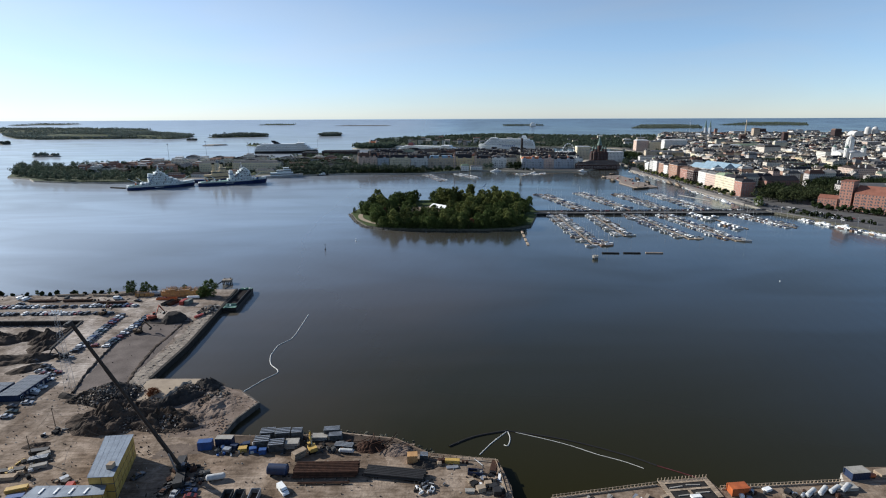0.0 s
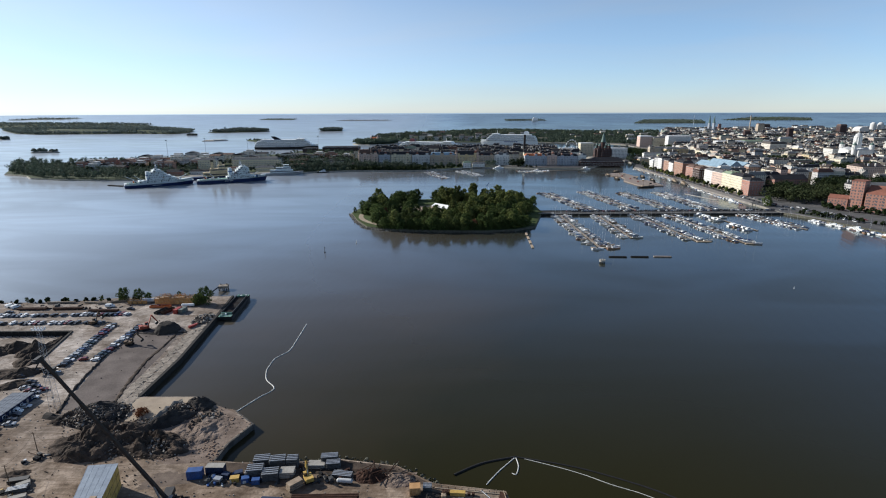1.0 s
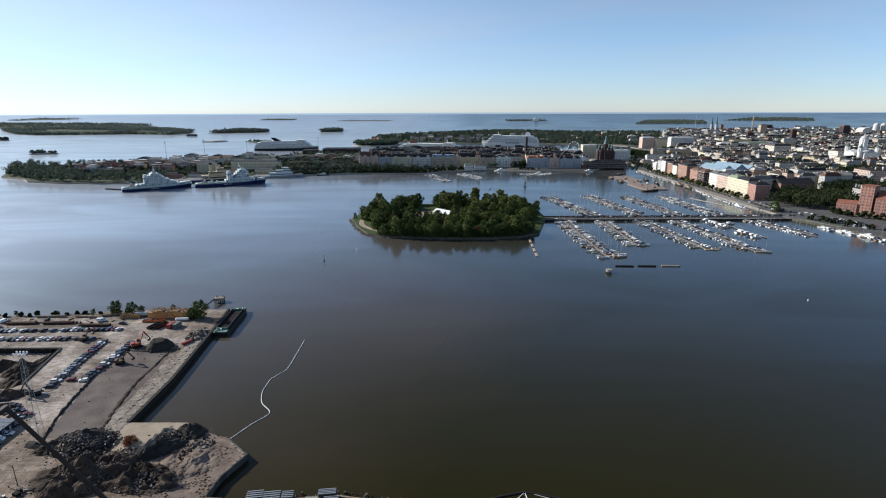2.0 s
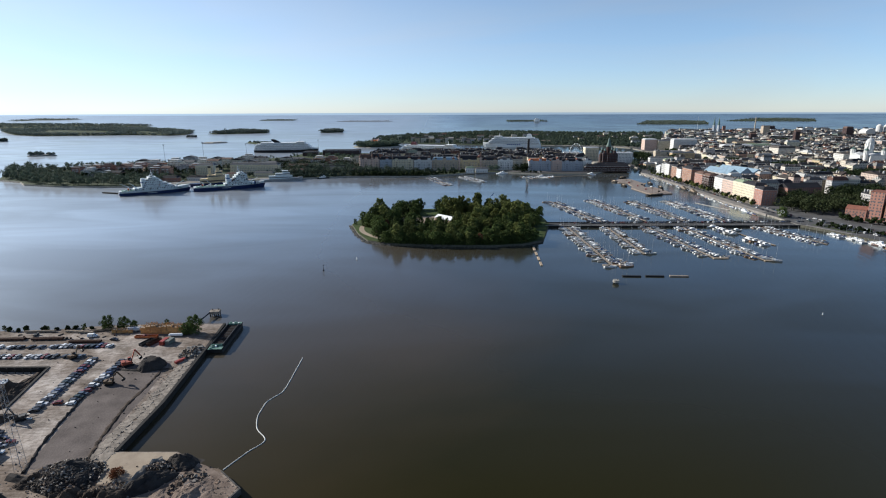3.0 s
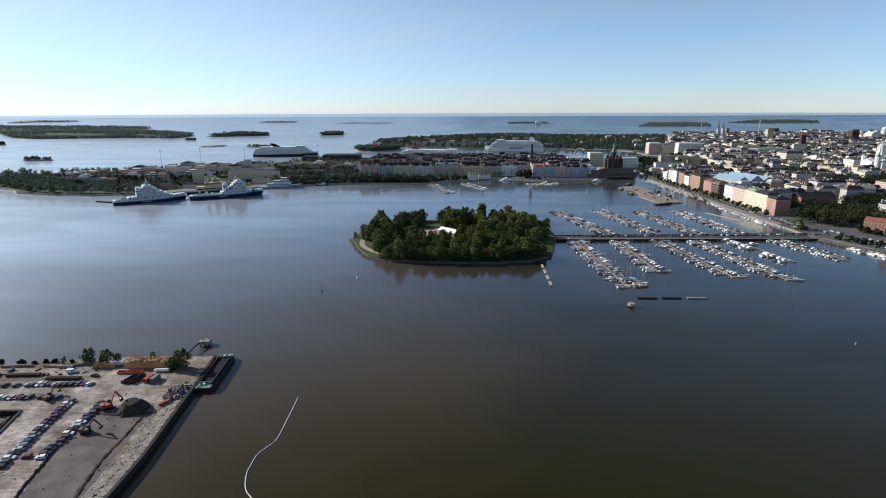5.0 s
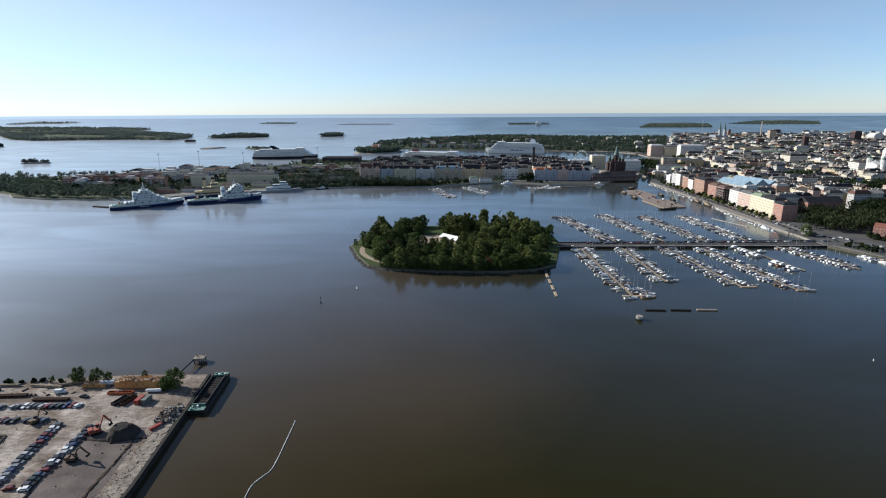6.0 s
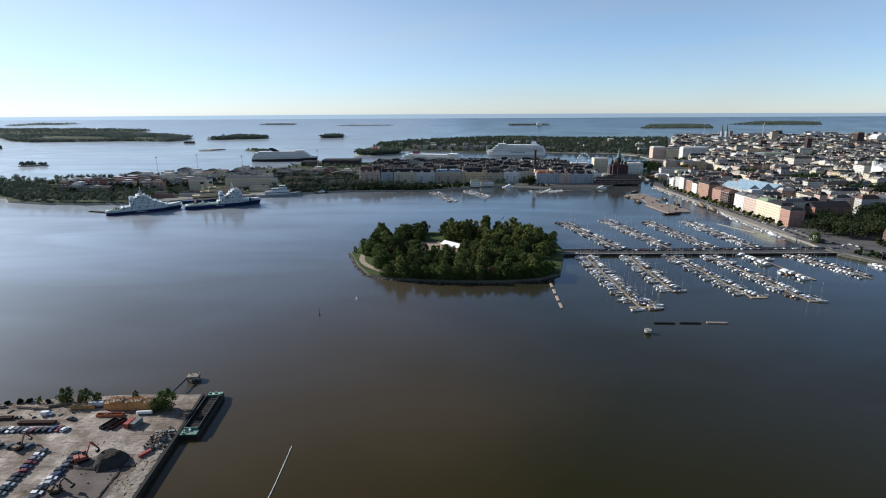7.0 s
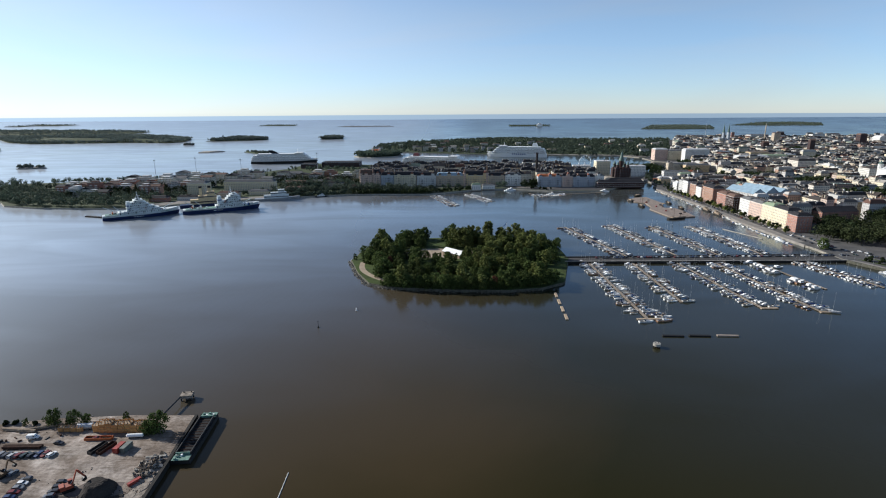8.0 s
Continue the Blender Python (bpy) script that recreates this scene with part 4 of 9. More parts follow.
def car(kind="car", length=4.5, width=1.8, van=False):
    t = thing("van" if van else "car", "parked white delivery van with dark windows" if van else "parked passenger car with dark windows", "van" if van else "car", "parked vehicles")
    bm = bmesh.new()
    h, hood = (2.0, 0.95) if van else (0.92, 0.78)
    L, W = length / 2, width / 2
    if van:
        prof = ((-L, 0.35), (-L, 1.95), (-L + 0.2, 2.1), (L - 1.7, 2.1), (L - 0.95, 1.25), (L - 0.1, 1.05), (L, 0.7), (L, 0.35))
        win = ((L - 1.75, 1.98), (L - 0.98, 1.3), (L - 2.3, 1.3), (L - 2.3, 1.98))
    else:
        prof = ((-L, 0.35), (-L + 0.03, 0.85), (-L + 0.2, 0.95), (-L + 0.55, 1.02), (-0.9, 1.46), (0.25, 1.48), (1.0, 1.0), (L - 0.2, 0.85), (L, 0.6), (L, 0.35))
        win = ((-L + 0.62, 1.0), (-0.95, 1.40), (0.25, 1.42), (0.93, 1.0))
    up = 0.12
    rings = [[(x, s * W * (1 - up * max(0, z - 0.95)), z) for x, z in prof] for s in (-1, 1)]
    loft(bm, rings)
    part("body", bm, M["white"] if van else CARPAINT, t)
    bm = bmesh.new()
    for s in (-1, 1):
        pts = [(x, s * (W * (1 - up * max(0, z - 0.95)) + 0.02), z) for x, z in win]
        loft(bm, [pts, [(p[0], p[1] - s * 0.06, p[2]) for p in pts]])
    if van:
        loft(bm, [[(L - 1.72, y, 2.03), (L - 0.98, y, 1.31), (L - 1.0, y, 1.27), (L - 1.78, y, 2.0)] for y in (-W * 0.8, W * 0.8)])
    else:
        for a, b in (((0.28, 1.49), (1.02, 1.02)), ((-0.93, 1.47), (-L + 0.57, 1.04))):
            loft(bm, [[(a[0], y, a[1]), (b[0], y, b[1]), (b[0], y, b[1] - 0.05), (a[0], y, a[1] - 0.05)] for y in (-W * 0.84, W * 0.84)])
    part("window_glass", bm, M["glass"], t)
    for x in (-length * 0.3, length * 0.31):
        for s in (-1, 1):
            bm = bmesh.new()
            rod(bm, (x, s * (W - 0.2), 0.33), (x, s * (W + 0.01), 0.33), 0.33, 0.33, 10)
            part("wheel", bm, M["black"], t)
    return t


def far_car(length, van=False):
    """A car that the camera never nears: its wheels in one part."""
    L, W = length / 2, 0.9
    bm = bmesh.new()
    top = 2.2 if van else 1.45
    loft(bm, [[(x, s * W, z) for x, z in ((-L, 0.3), (-L, 0.95), (-L + 0.5, top), (0.4, top), (1.1, 0.98), (L, 0.8), (L, 0.3))] for s in (-1, 1)])
    n0 = len(bm.faces)
    for s in (-1, 1):
        loft(bm, [[(-L + 0.35, s * (W + d), 1.0), (-L + 0.6, s * (W + d), top - 0.1), (0.35, s * (W + d), top - 0.1), (0.98, s * (W + d), 1.0)] for d in (-0.05, 0.02)])
    loft(bm, [[(0.46, y, top - 0.04), (1.06, y, 1.02), (1.11, y, 1.05), (0.51, y, top - 0.01)] for y in (-0.78, 0.78)])
    loft(bm, [[(-L + 0.44, y, top - 0.06), (-L + 0.05, y, 1.0), (-L - 0.01, y, 1.03), (-L + 0.39, y, top - 0.03)] for y in (-0.78, 0.78)])
    bm.faces.ensure_lookup_table()
    for f in bm.faces[n0:]:
        f.material_index = 1
    t = solid("van" if van else "car", bm, [CARPAINT, M["glass"]], "parked van in pale paint" if van else "parked car with dark windows in a row", "van" if van else "car", group="parked vehicles by the quay")
    bm = bmesh.new()
    for x in (-length * 0.3, length * 0.31):
        rod(bm, (x, -W - 0.01, 0.32), (x, W + 0.01, 0.32), 0.32, 0.32, 8)
    part("wheel", bm, M["black"], t)
    return t


CARS = [car(), car(length=4.2, width=1.75), car(length=4.8)]
VANS = [car(length=5.4, width=2.0, van=True)]
FARCARS = [far_car(4.4), far_car(4.7), far_car(5.2, True)]


def park(kinds, x, y, z, deg):
    return place(rb.choice(kinds), pose(x, y, z, 0, 0, deg))


# causeway: parked cars, kerb, timber fender and lamp posts
x = 150.0
while x < 425:
    if rb.random() < 0.8:
        park(FARCARS[:2] if rb.random() < 0.9 else FARCARS, x, 655.5 + (x - 116) * 0.02 + rb.uniform(-0.3, 0.3), 2.004, 80 + rb.uniform(-3, 3))
    x += rb.uniform(2.9, 3.6)
# near face in dark timber colour, which also holds its shade
bm = bmesh.new()
box(bm, 113, 410, 642.0, 643.4, -0.5, 2.3)
solid("kerb_wall", bm, M["darkwood"], "dark shaded face of the causeway", "wall", "structure")
bm = bmesh.new()
box(bm, 113, 411, 641.8, 642.9, 2.3, 2.75)
solid("kerb_wall", bm, M["concrete"], "pale stone coping along the causeway", "wall", "structure")
bm = bmesh.new()
prism(bm, [(116, 658.4), (412, 665.4), (412, 666.8), (116, 659.8)], -0.5, 3.0)
solid("kerb_wall", bm, M["darkwood"], "dark timber-faced edge of the causeway", "wall", "structure")


def lamp_post(x, y, z, h=8.0, ang=0):
    t = thing("street_lamp", "slim grey steel street lamp with a short arm", "street lamp", "street lamps", m=pose(x, y, z, 0, 0, ang))
    bm = bmesh.new()
    rod(bm, (0, 0, 0), (0, 0, h), 0.11, 0.07)
    part("pole", bm, M["steel"], t)
    bm = bmesh.new()
    rod(bm, (0, 0, h - 0.1), (1.3, 0, h + 0.15), 0.05)
    part("arm", bm, M["steel"], t)
    bm = bmesh.new()
    box(bm, 1.0, 1.8, -0.16, 0.16, h + 0.05, h + 0.22)
    part("lamp_head", bm, M["darksteel"], t)
    return t


LAMP = lamp_post(140, 646.5, 2.0, ang=90)
for k in range(1, 9):
    copy_thing(LAMP, pose(140 + 34 * k, 646.5, 2.0, 0, 0, 90))

# ---- the construction yard ----
YARD = 2.5


def sheet(name, poly, z, material, label, category="ground"):
    bm = bmesh.new()
    prism(bm, poly, z - 0.3, z)
    return solid(name, bm, material, label, category, "structure")


sheet("ground", [(-164, 211), (-168, 232), (-173, 252), (-176.5, 288), (-168, 301), (-152, 300), (-147, 262), (-144, 214)], YARD + 0.012, M["gravel"], "dark rolled gravel strip along the quay")
sheet("ground", [(-136.5, 221.6), (-111, 221.6), (-113, 214), (-121, 205), (-131, 203), (-137, 212)], YARD + 0.02, M["path"], "smooth orange sand platform")


# broken concrete slabs along the quay edge
SLABS = []
for k in range(5):
    bm = bmesh.new()
    rk = random.Random(50 + k)
    prism(bm, [((3.3 + rk.uniform(-0.9, 0.5)) * math.cos(a) * 1.1, (2.9 + rk.uniform(-0.8, 0.5)) * math.sin(a) * 1.1) for a in (2 * math.pi * (j + rk.uniform(-0.25, 0.25)) / 9 for j in range(9))], -0.3, 0.06 + 0.03 * k, inset=0.12)
    SLABS.append(mesh_of("slab", bm, M["brokenslab"]))
quay_edge = thing("quay_edge", "cracked brownish concrete slabs along the old quay edge", "quay")
for i in range(19):
    y = 217 + i * 5.0
    xe = -136 - max(0, (y - 258)) * 0.096
    for j in range(2 if y < 318 else 3):
        w = 10.5 - max(0, (y - 225)) * 0.045
        ob = part("slab", SLABS[(i * 2 + j * 3) % 5], None, quay_edge)
        ob.matrix_basis = pose(xe - 2.3 - j * w * 0.45, y, YARD + random.uniform(0.0, 0.1), random.uniform(-2, 2), random.uniform(-2, 2), random.choice((0, 180)) + random.uniform(-16, 16)) @ Matrix.Diagonal((w * 0.08, 1.0, 1, 1))
bm = bmesh.new()
for (x0, y0), (x1, y1) in (((-135.7, 222), (-135.7, 258)), ((-135.7, 258), (-140.7, 315)), ((-140.7, 315), (-144.7, 352))):
    obox(bm, (x0 + x1) / 2, (y0 + y1) / 2, math.atan2(y1 - y0, x1 - x0), math.hypot(x1 - x0, y1 - y0), 1.5, -1.0, 2.95)
for k in range(34):
    y = 223 + 3.8 * k
    x = -135.2 - max(0, (y - 258)) * 0.09
    rod(bm, (x, y, -2), (x, y, 2.4), 0.28)
solid("quay_wall", bm, M["darkwood"], "dark timber-piled quay face above the water", "quay", "structure")


def heap(name, cx, cy, rx, ry, h, material, label, seed, ang=0, n=26, rough=0.35, z=YARD, category="heap", flat=9e9):
    """A tipped heap: a rounded cone broken up by noise."""
    bm = bmesh.new()
    g = []
    for i in range(n + 1):
        row = []
        for j in range(n + 1):
            u, v = i / n * 2 - 1, j / n * 2 - 1
            r = math.hypot(u, v)
            nz = noise.fractal(Vector((u * 2.2 + seed, v * 2.2, seed * 0.7)), 0.9, 2.0, 5)
            fine = noise.fractal(Vector((u * 7 + seed * 3, v * 7, seed)), 0.8, 2.0, 4)
            base = max(0.0, 1 - r) ** 0.85 * (1 + rough * nz) + (0.22 * nz + 0.16 * fine) * rough * (1 - r * r if r < 1 else 0)
            edge = min(1.0, r / 1.0)
            row.append(bm.verts.new((u * rx * (1 + 0.12 * nz * edge), v * ry * (1 + 0.12 * nz * edge), max(-0.15, min(h * base, flat + 0.25 * fine) - 0.12))))
        g.append(row)
    for a, b in zip(g, g[1:]):
        for k in range(n):
            bm.faces.new((a[k], b[k], b[k + 1], a[k + 1]))
    ob = solid(name, bm, material, label, category)
    ob.matrix_world = pose(cx, cy, z, 0, 0, ang)
    return ob


heap("gravel_mound", -160.3, 294.5, 7.2, 7.0, 8.4, M["darksoil"], "smooth dark crushed-stone heap on the yard", 3, rough=0.1, flat=4.6)
heap("soil_mound", -213.5, 272, 6, 23, 3.6, M["soil"], "steep soil slope under the pit wall", 17, 12, 30, 0.5, z=0.1)
heap("soil_mound", -17, 167.5, 6, 4, 1.8, M["redsoil"], "small pinkish soil heap at the shore", 53, 0, 24, 0.5)
for k, (x, y, rx, ry, h, a) in enumerate(((-243, 271, 12, 7, 5, 0), (-231, 275, 10, 6, 5, 15), (-220, 272, 9, 7, 5.5, 30), (-213, 262, 9, 8, 4.5, 60), (-258, 273, 14, 7, 4, 0))):
    heap("soil_mound", x, y, rx, ry, h, M["soil"], "dark dug-out soil heap in the pit", 10 + k, a, z=0.1)
for k, (x, y, rx, ry, h, a) in enumerate(((-222, 240, 16, 7, 3.4, 10), (-204, 243, 10, 5, 3.2, 20), (-200, 232, 9, 5, 2.2, 30))):
    heap("soil_mound", x, y, rx, ry, h, M["soil"], "long low bank of dark soil", 20 + k, a)
heap("soil_mound", -131, 190, 19, 13, 5.5, M["soil"], "broad churned-up soil heap with ruts", 31, 10, 64, 1.0)
heap("soil_mound", -112, 187, 16, 8, 4.4, M["soil"], "brown soil heap beside the yard fence", 33, -10, 50, 1.0)
heap("soil_mound", -98, 196.5, 12, 12, 1.5, M["redsoil"], "low uneven brown fill on the spit", 36, 20, 54, 1.0)
heap("soil_mound", -155, 205, 7, 4.5, 2.2, M["soil"], "dark soil bank at the foot of a mast", 38, 30, 34, 1.0)


def rubble(name, cx, cy, rx, ry, h, count, size, material, label, seed):
    """Broken pieces heaped over a mound."""
    r = random.Random(seed)
    bm = bmesh.new()
    for _ in range(count):
        u, v = r.gauss(0, 0.42), r.gauss(0, 0.42)
        if u * u + v * v > 1:
            continue
        s = size * r.uniform(0.35, 1.3)
        vs = box(bm, -s, s, -s * r.uniform(0.4, 0.9), s * 0.7, -s * 0.3, s * 0.35)
        mm = Matrix.Translation((cx + u * rx, cy + v * ry, YARD + h * (1 - math.hypot(u, v)) + r.uniform(0, 0.4))) @ Euler((r.uniform(-0.8, 0.8), r.uniform(-0.8, 0.8), r.uniform(0, 6))).to_matrix().to_4x4()
        bmesh.ops.transform(bm, matrix=mm, verts=vs)
    return solid(name, bm, material, label, "rubble", "stuff")


ROCK = palette("broken_concrete", [(0.19, 0.165, 0.138), (0.11, 0.093, 0.077), (0.055, 0.046, 0.038), (0.3, 0.27, 0.235), (0.08, 0.066, 0.053), (0.15, 0.11, 0.082), (0.06, 0.05, 0.042)], 0.9, per_island=True)
heap("rubble_mound", -145, 207, 13, 10, 5.0, M["darksoil"], "grey demolition rubble heap", 41, 0, 30, 0.4)
rubble("broken_rubble", -145, 207, 14, 11, 4.6, 1400, 0.42, ROCK, "broken concrete chunks heaped up", 1)
rubble("broken_rubble", -129, 188, 17, 11, 3.8, 900, 0.28, ROCK, "small stones strewn over churned soil", 12)
rubble("broken_rubble", -110, 186, 16, 8, 3.0, 400, 0.36, ROCK, "stones and clods on a soil bank", 13)
rubble("broken_rubble", -128, 188, 16, 8, 3.6, 260, 0.42, ROCK, "scattered broken stones on soil", 2)
rubble("broken_rubble", -123, 199, 9, 7, 1.2, 260, 0.45, ROCK, "rubble beside the sand platform", 3)
rubble("broken_rubble", -112, 211, 8, 5, 2.4, 220, 0.5, ROCK, "dark blocks along the spit's crest", 4)
rubble("broken_rubble", -99, 205, 7, 8, 1.2, 70, 0.8, ROCK, "large boulders at the spit's shore", 5)
rubble("broken_rubble", -146.5, 310, 5.5, 10, 1.1, 300, 0.75, ROCK, "broken slabs tipped beside the quay", 6)
heap("rubble_mound", -113, 203, 11, 5, 4.4, M["darksoil"], "curved dark rubble bank round the sand platform", 43, 40, 26, 0.4)
heap("rubble_mound", -106, 215, 7, 5, 4.0, M["darksoil"], "dark rubble bank at the water", 44, -20, 26, 0.4)
boulders("shore_stone", [(-57, 178), (-40, 180), (-18, 176), (-5, 167)], 160, 0.7, "rough dark stones along the yard shore", 0.8, material=M["darkstone"])
boulders("shore_stone", [(-700, 346), (-301, 341), (-256, 342), (-218, 350), (-180, 353)], 260, 0.8, "rough stones along the far yard shore", 1.0)
RUSTLEAF = leaf_material("rusty_brushwood", (0.13, 0.05, 0.025), (0.24, 0.09, 0.04))
brush = tree_thing(77, 3.2, 3.0, RUSTLEAF, "heap of dry rust-red brushwood", clumps=22, per=70, leaf=0.16, low=0.05, kind="brushwood_heap")
brush.matrix_basis = pose(-127, 207.5, YARD)
for x, y in ((-140, 224), (-142, 238), (-143, 252), (-144, 266), (-146, 280), (-147, 294)):
    rubble("broken_rubble", x, y, 7, 9, 0.03, 46, 0.2, M["brokenslab"], "crumbled concrete bits along the quay edge", int(y))
# spit edge: concrete kerb
bm = bmesh.new()
for (x0, y0), (x1, y1) in (((-78.4, 201), (-83.4, 188)), ((-83.4, 188), (-84.4, 178)), ((-89, 210.6), (-78.4, 201))):
    obox(bm, (x0 + x1) / 2, (y0 + y1) / 2, math.atan2(y1 - y0, x1 - x0), math.hypot(x1 - x0, y1 - y0), 0.6, -1, 2.53)
solid("quay_wall", bm, M["quaywall"], "worn dark concrete edge of the spit", "quay", "structure")
# pit walls
bm = bmesh.new()
for (x0, y0), (x1, y1) in (((-420, 291.8), (-214, 293)), ((-214, 293), (-205, 254))):
    obox(bm, (x0 + x1) / 2, (y0 + y1) / 2, math.atan2(y1 - y0, x1 - x0), math.hypot(x1 - x0, y1 - y0), 1.2, -0.5, 3.0)
for k in range(50):
    rod(bm, (-415 + 4.1 * k, 290.9, 0), (-415 + 4.1 * k, 290.9, 3.3), 0.25, 0.25, 6)
solid("pit_wall", bm, M["darkwood"], "dark sheet-piled retaining wall of the pit", "wall", "structure")

def patch(cx, cy, rx, ry, z, material, label, seed, ang=0.0):
    """A spread of loose material with a ragged outline."""
    pts = []
    for k in range(64):
        a = 2 * math.pi * k / 64
        r = 1 + 0.55 * noise.fractal(Vector((math.cos(a) * 1.6 + seed, math.sin(a) * 1.6, seed * 1.3)), 0.7, 2.0, 5)
        x, y = rx * r * math.cos(a), ry * r * math.sin(a)
        pts.append((cx + x * math.cos(ang) - y * math.sin(ang), cy + x * math.sin(ang) + y * math.cos(ang)))
    return sheet("ground", pts, z, material, label)


patch(-96, 168, 9, 4, YARD + 0.02, M["brownsand"], "dark soil trodden out beside the crane", 29, 0.3)
patch(-232, 325, 26, 3, YARD + 0.018, M["brownsand"], "brown soil under stacked beams", 21, 0.05)


sheet("ground", [(-110, 219), (-96, 213.6), (-89.5, 209.6), (-79.6, 200.6), (-84.4, 188), (-85.4, 177), (-100, 176), (-112, 180), (-118, 200), (-112, 212)], YARD + 0.016, M["redsoil"], "reddish-brown rubble fill of the spit")


sheet("ground", [(-84, 177.4), (-74, 176.4), (-57, 176.4), (-40, 178.4), (-18, 174.4), (-6, 165.6), (-16, 165), (-34, 170), (-56, 171), (-78, 169.6)], YARD + 0.014, M["soil"], "strip of dark soil along the shore behind stacked goods")


def ridge(pts, w, h, material, label, seed):
    """A low uneven bank pushed up along a line."""
    r = random.Random(seed)
    bm = bmesh.new()
    rings = []
    for (x0, y0), (x1, y1) in zip(pts, pts[1:]):
        n = max(2, int(math.hypot(x1 - x0, y1 - y0) / 1.6))
        d = Vector((x1 - x0, y1 - y0)).normalized()
        for k in range(n):
            f = k / n
            x, y = x0 + (x1 - x0) * f + r.uniform(-0.25, 0.25), y0 + (y1 - y0) * f
            ww, hh = w * r.uniform(0.6, 1.4), h * r.uniform(0.5, 1.5)
            rings.append([(x - d.y * s * ww, y + d.x * s * ww, YARD + z) for s, z in ((-1, -0.1), (-0.4, hh * 0.8), (0.2, hh), (1, -0.1))])
    loft(bm, rings)
    return solid("soil_bank", bm, material, label, "bank")


ridge([(-162.5, 209), (-168.1, 225), (-171.6, 240), (-173.7, 252), (-177, 266)], 0.7, 0.75, M["darksoil"], "low dark bank pushed up beside the gravel strip", 1)
ridge([(-143.5, 216), (-147.5, 232), (-151.5, 256), (-151.5, 276), (-153, 292)], 1.1, 0.4, M["soil"], "low furrowed bank of soil along broken slabs", 2)
ridge([(-176, 291), (-166, 289.5), (-152, 291), (-146, 292)], 1.0, 0.5, M["darksoil"], "dark soil bank across the gravel strip", 3)
ridge([(-119.5, 196), (-119, 203), (-118.2, 209), (-116.5, 214), (-112, 217)], 1.5, 1.7, M["stone"], "grey broken-concrete face of the bank round the sand platform", 6)
ridge([(-205, 248), (-196, 246), (-190, 249)], 1.4, 0.8, M["darksoil"], "dark churned bank beside parked cars", 4)
ridge([(-166, 207), (-160, 205), (-154, 206)], 1.8, 1.2, M["darksoil"], "dark soil bank at the mast foot", 5)

def loose_bits(x0, x1, y0, y1, count, lo, hi, material, label, seed):
    """Stones, offcuts and scraps lying about in drifts, far too many to count."""
    rng = random.Random(seed)
    vs, fs = [], []
    while count:
        x, y = rng.uniform(x0, x1), rng.uniform(y0, y1)
        if not inside((x, y), SITE) or noise.noise(Vector((x / 9, y / 9, seed))) < rng.uniform(-0.3, 0.45):
            continue
        count -= 1
        a, u, v, h = rng.uniform(0, 3.14), rng.uniform(lo, hi), rng.uniform(lo, hi) * rng.choice((0.5, 1.0)), rng.uniform(0.12, 0.45)
        c, t, k = math.cos(a), math.sin(a), len(vs)
        for z, m in ((YARD - 0.03, 1.0), (YARD + h, rng.uniform(0.55, 0.9))):
            vs += [(x + (c * p * u - t * q * v) * m, y + (t * p * u + c * q * v) * m, z) for p, q in ((-0.5, -0.5), (0.5, -0.5), (0.5, 0.5), (-0.5, 0.5))]
        fs += [(k + 4, k + 5, k + 6, k + 7)] + [(k + e, k + (e + 1) % 4, k + 4 + (e + 1) % 4, k + 4 + e) for e in range(4)]
    me = bpy.data.meshes.new("loose_debris")
    me.from_pydata(vs, [], fs)
    me.materials.append(material)
    tagged(new("loose_debris", me), label, "debris", kind="stuff")


loose_bits(-190, 20, 120, 215, 420, 0.2, 0.65, M["darksoil"], "dark clods and scraps strewn over the yard", 3)
loose_bits(-190, 20, 120, 215, 420, 0.15, 0.55, M["concrete"], "pale broken stones strewn over the yard", 4)
loose_bits(-112, -75, 178, 208, 320, 0.2, 0.8, M["orangesand"], "brown clods on the spit", 6)
loose_bits(-300, -137, 220, 345, 160, 0.2, 0.6, M["darksoil"], "dark scraps on the outer yard", 5)
# parked cars in rows
for x0, x1, y0, y1, deg in ((-300, -193, 315, 319, 74), (-300, -203, 303, 305.5, 74)):
    x = x0
    while x < x1:
        if rb.random() < 0.9:
            park(FARCARS[:2], x, y0 + (y1 - y0) * (x - x0) / (x1 - x0) + rb.uniform(-0.3, 0.3), YARD, deg + 180 * (rb.random() < 0.5) + rb.uniform(-3, 3))
        x += rb.uniform(2.75, 3.1)
for x0, x1, y0, y1, deg in ((-190, -196, 251, 303, 8), (-177.5, -178.5, 257, 301, 8), (-184, -184.5, 257.5, 259, 10)):
    y = y0
    while y < y1:
        park(FARCARS[:2], x0 + (x1 - x0) * (y - y0) / (y1 - y0), y, YARD, deg + 180 * (rb.random() < 0.4) + rb.uniform(-4, 4))
        y += rb.uniform(2.7, 3.0)
for x, y, a, k in ((-216, 332, 5, 1), (-200.1, 327.4, -8, 0), (-184, 331, 10, 0), (-273, 322, 20, 0), (-281, 333, 70, 1), (-276, 331, 80, 1), (-182, 221, 10, 0), (-184.5, 225.5, 10, 0), (-193, 234.5, 5, 0), (-189, 231, 8, 0),
                   (-202, 240, 5, 0), (-180.5, 209.5, 6, 1), (-176, 200.5, 10, 0), (-180, 197.5, 10, 0), (-177, 193.5, 10, 0), (-191, 189, 15, 0), (-102.7, 153.3, 60, 0), (-83.5, 148.3, 8, 0), (-82, 145.8, 8, 0), (-80.5, 143.2, 8, 0),
                   (-86, 145, 80, 0), (-90, 146, 80, 0), (-80, 168.4, 5, 0), (-52, 146, -50, 1)):
    park(VANS if k else CARS, x, y, YARD, a)


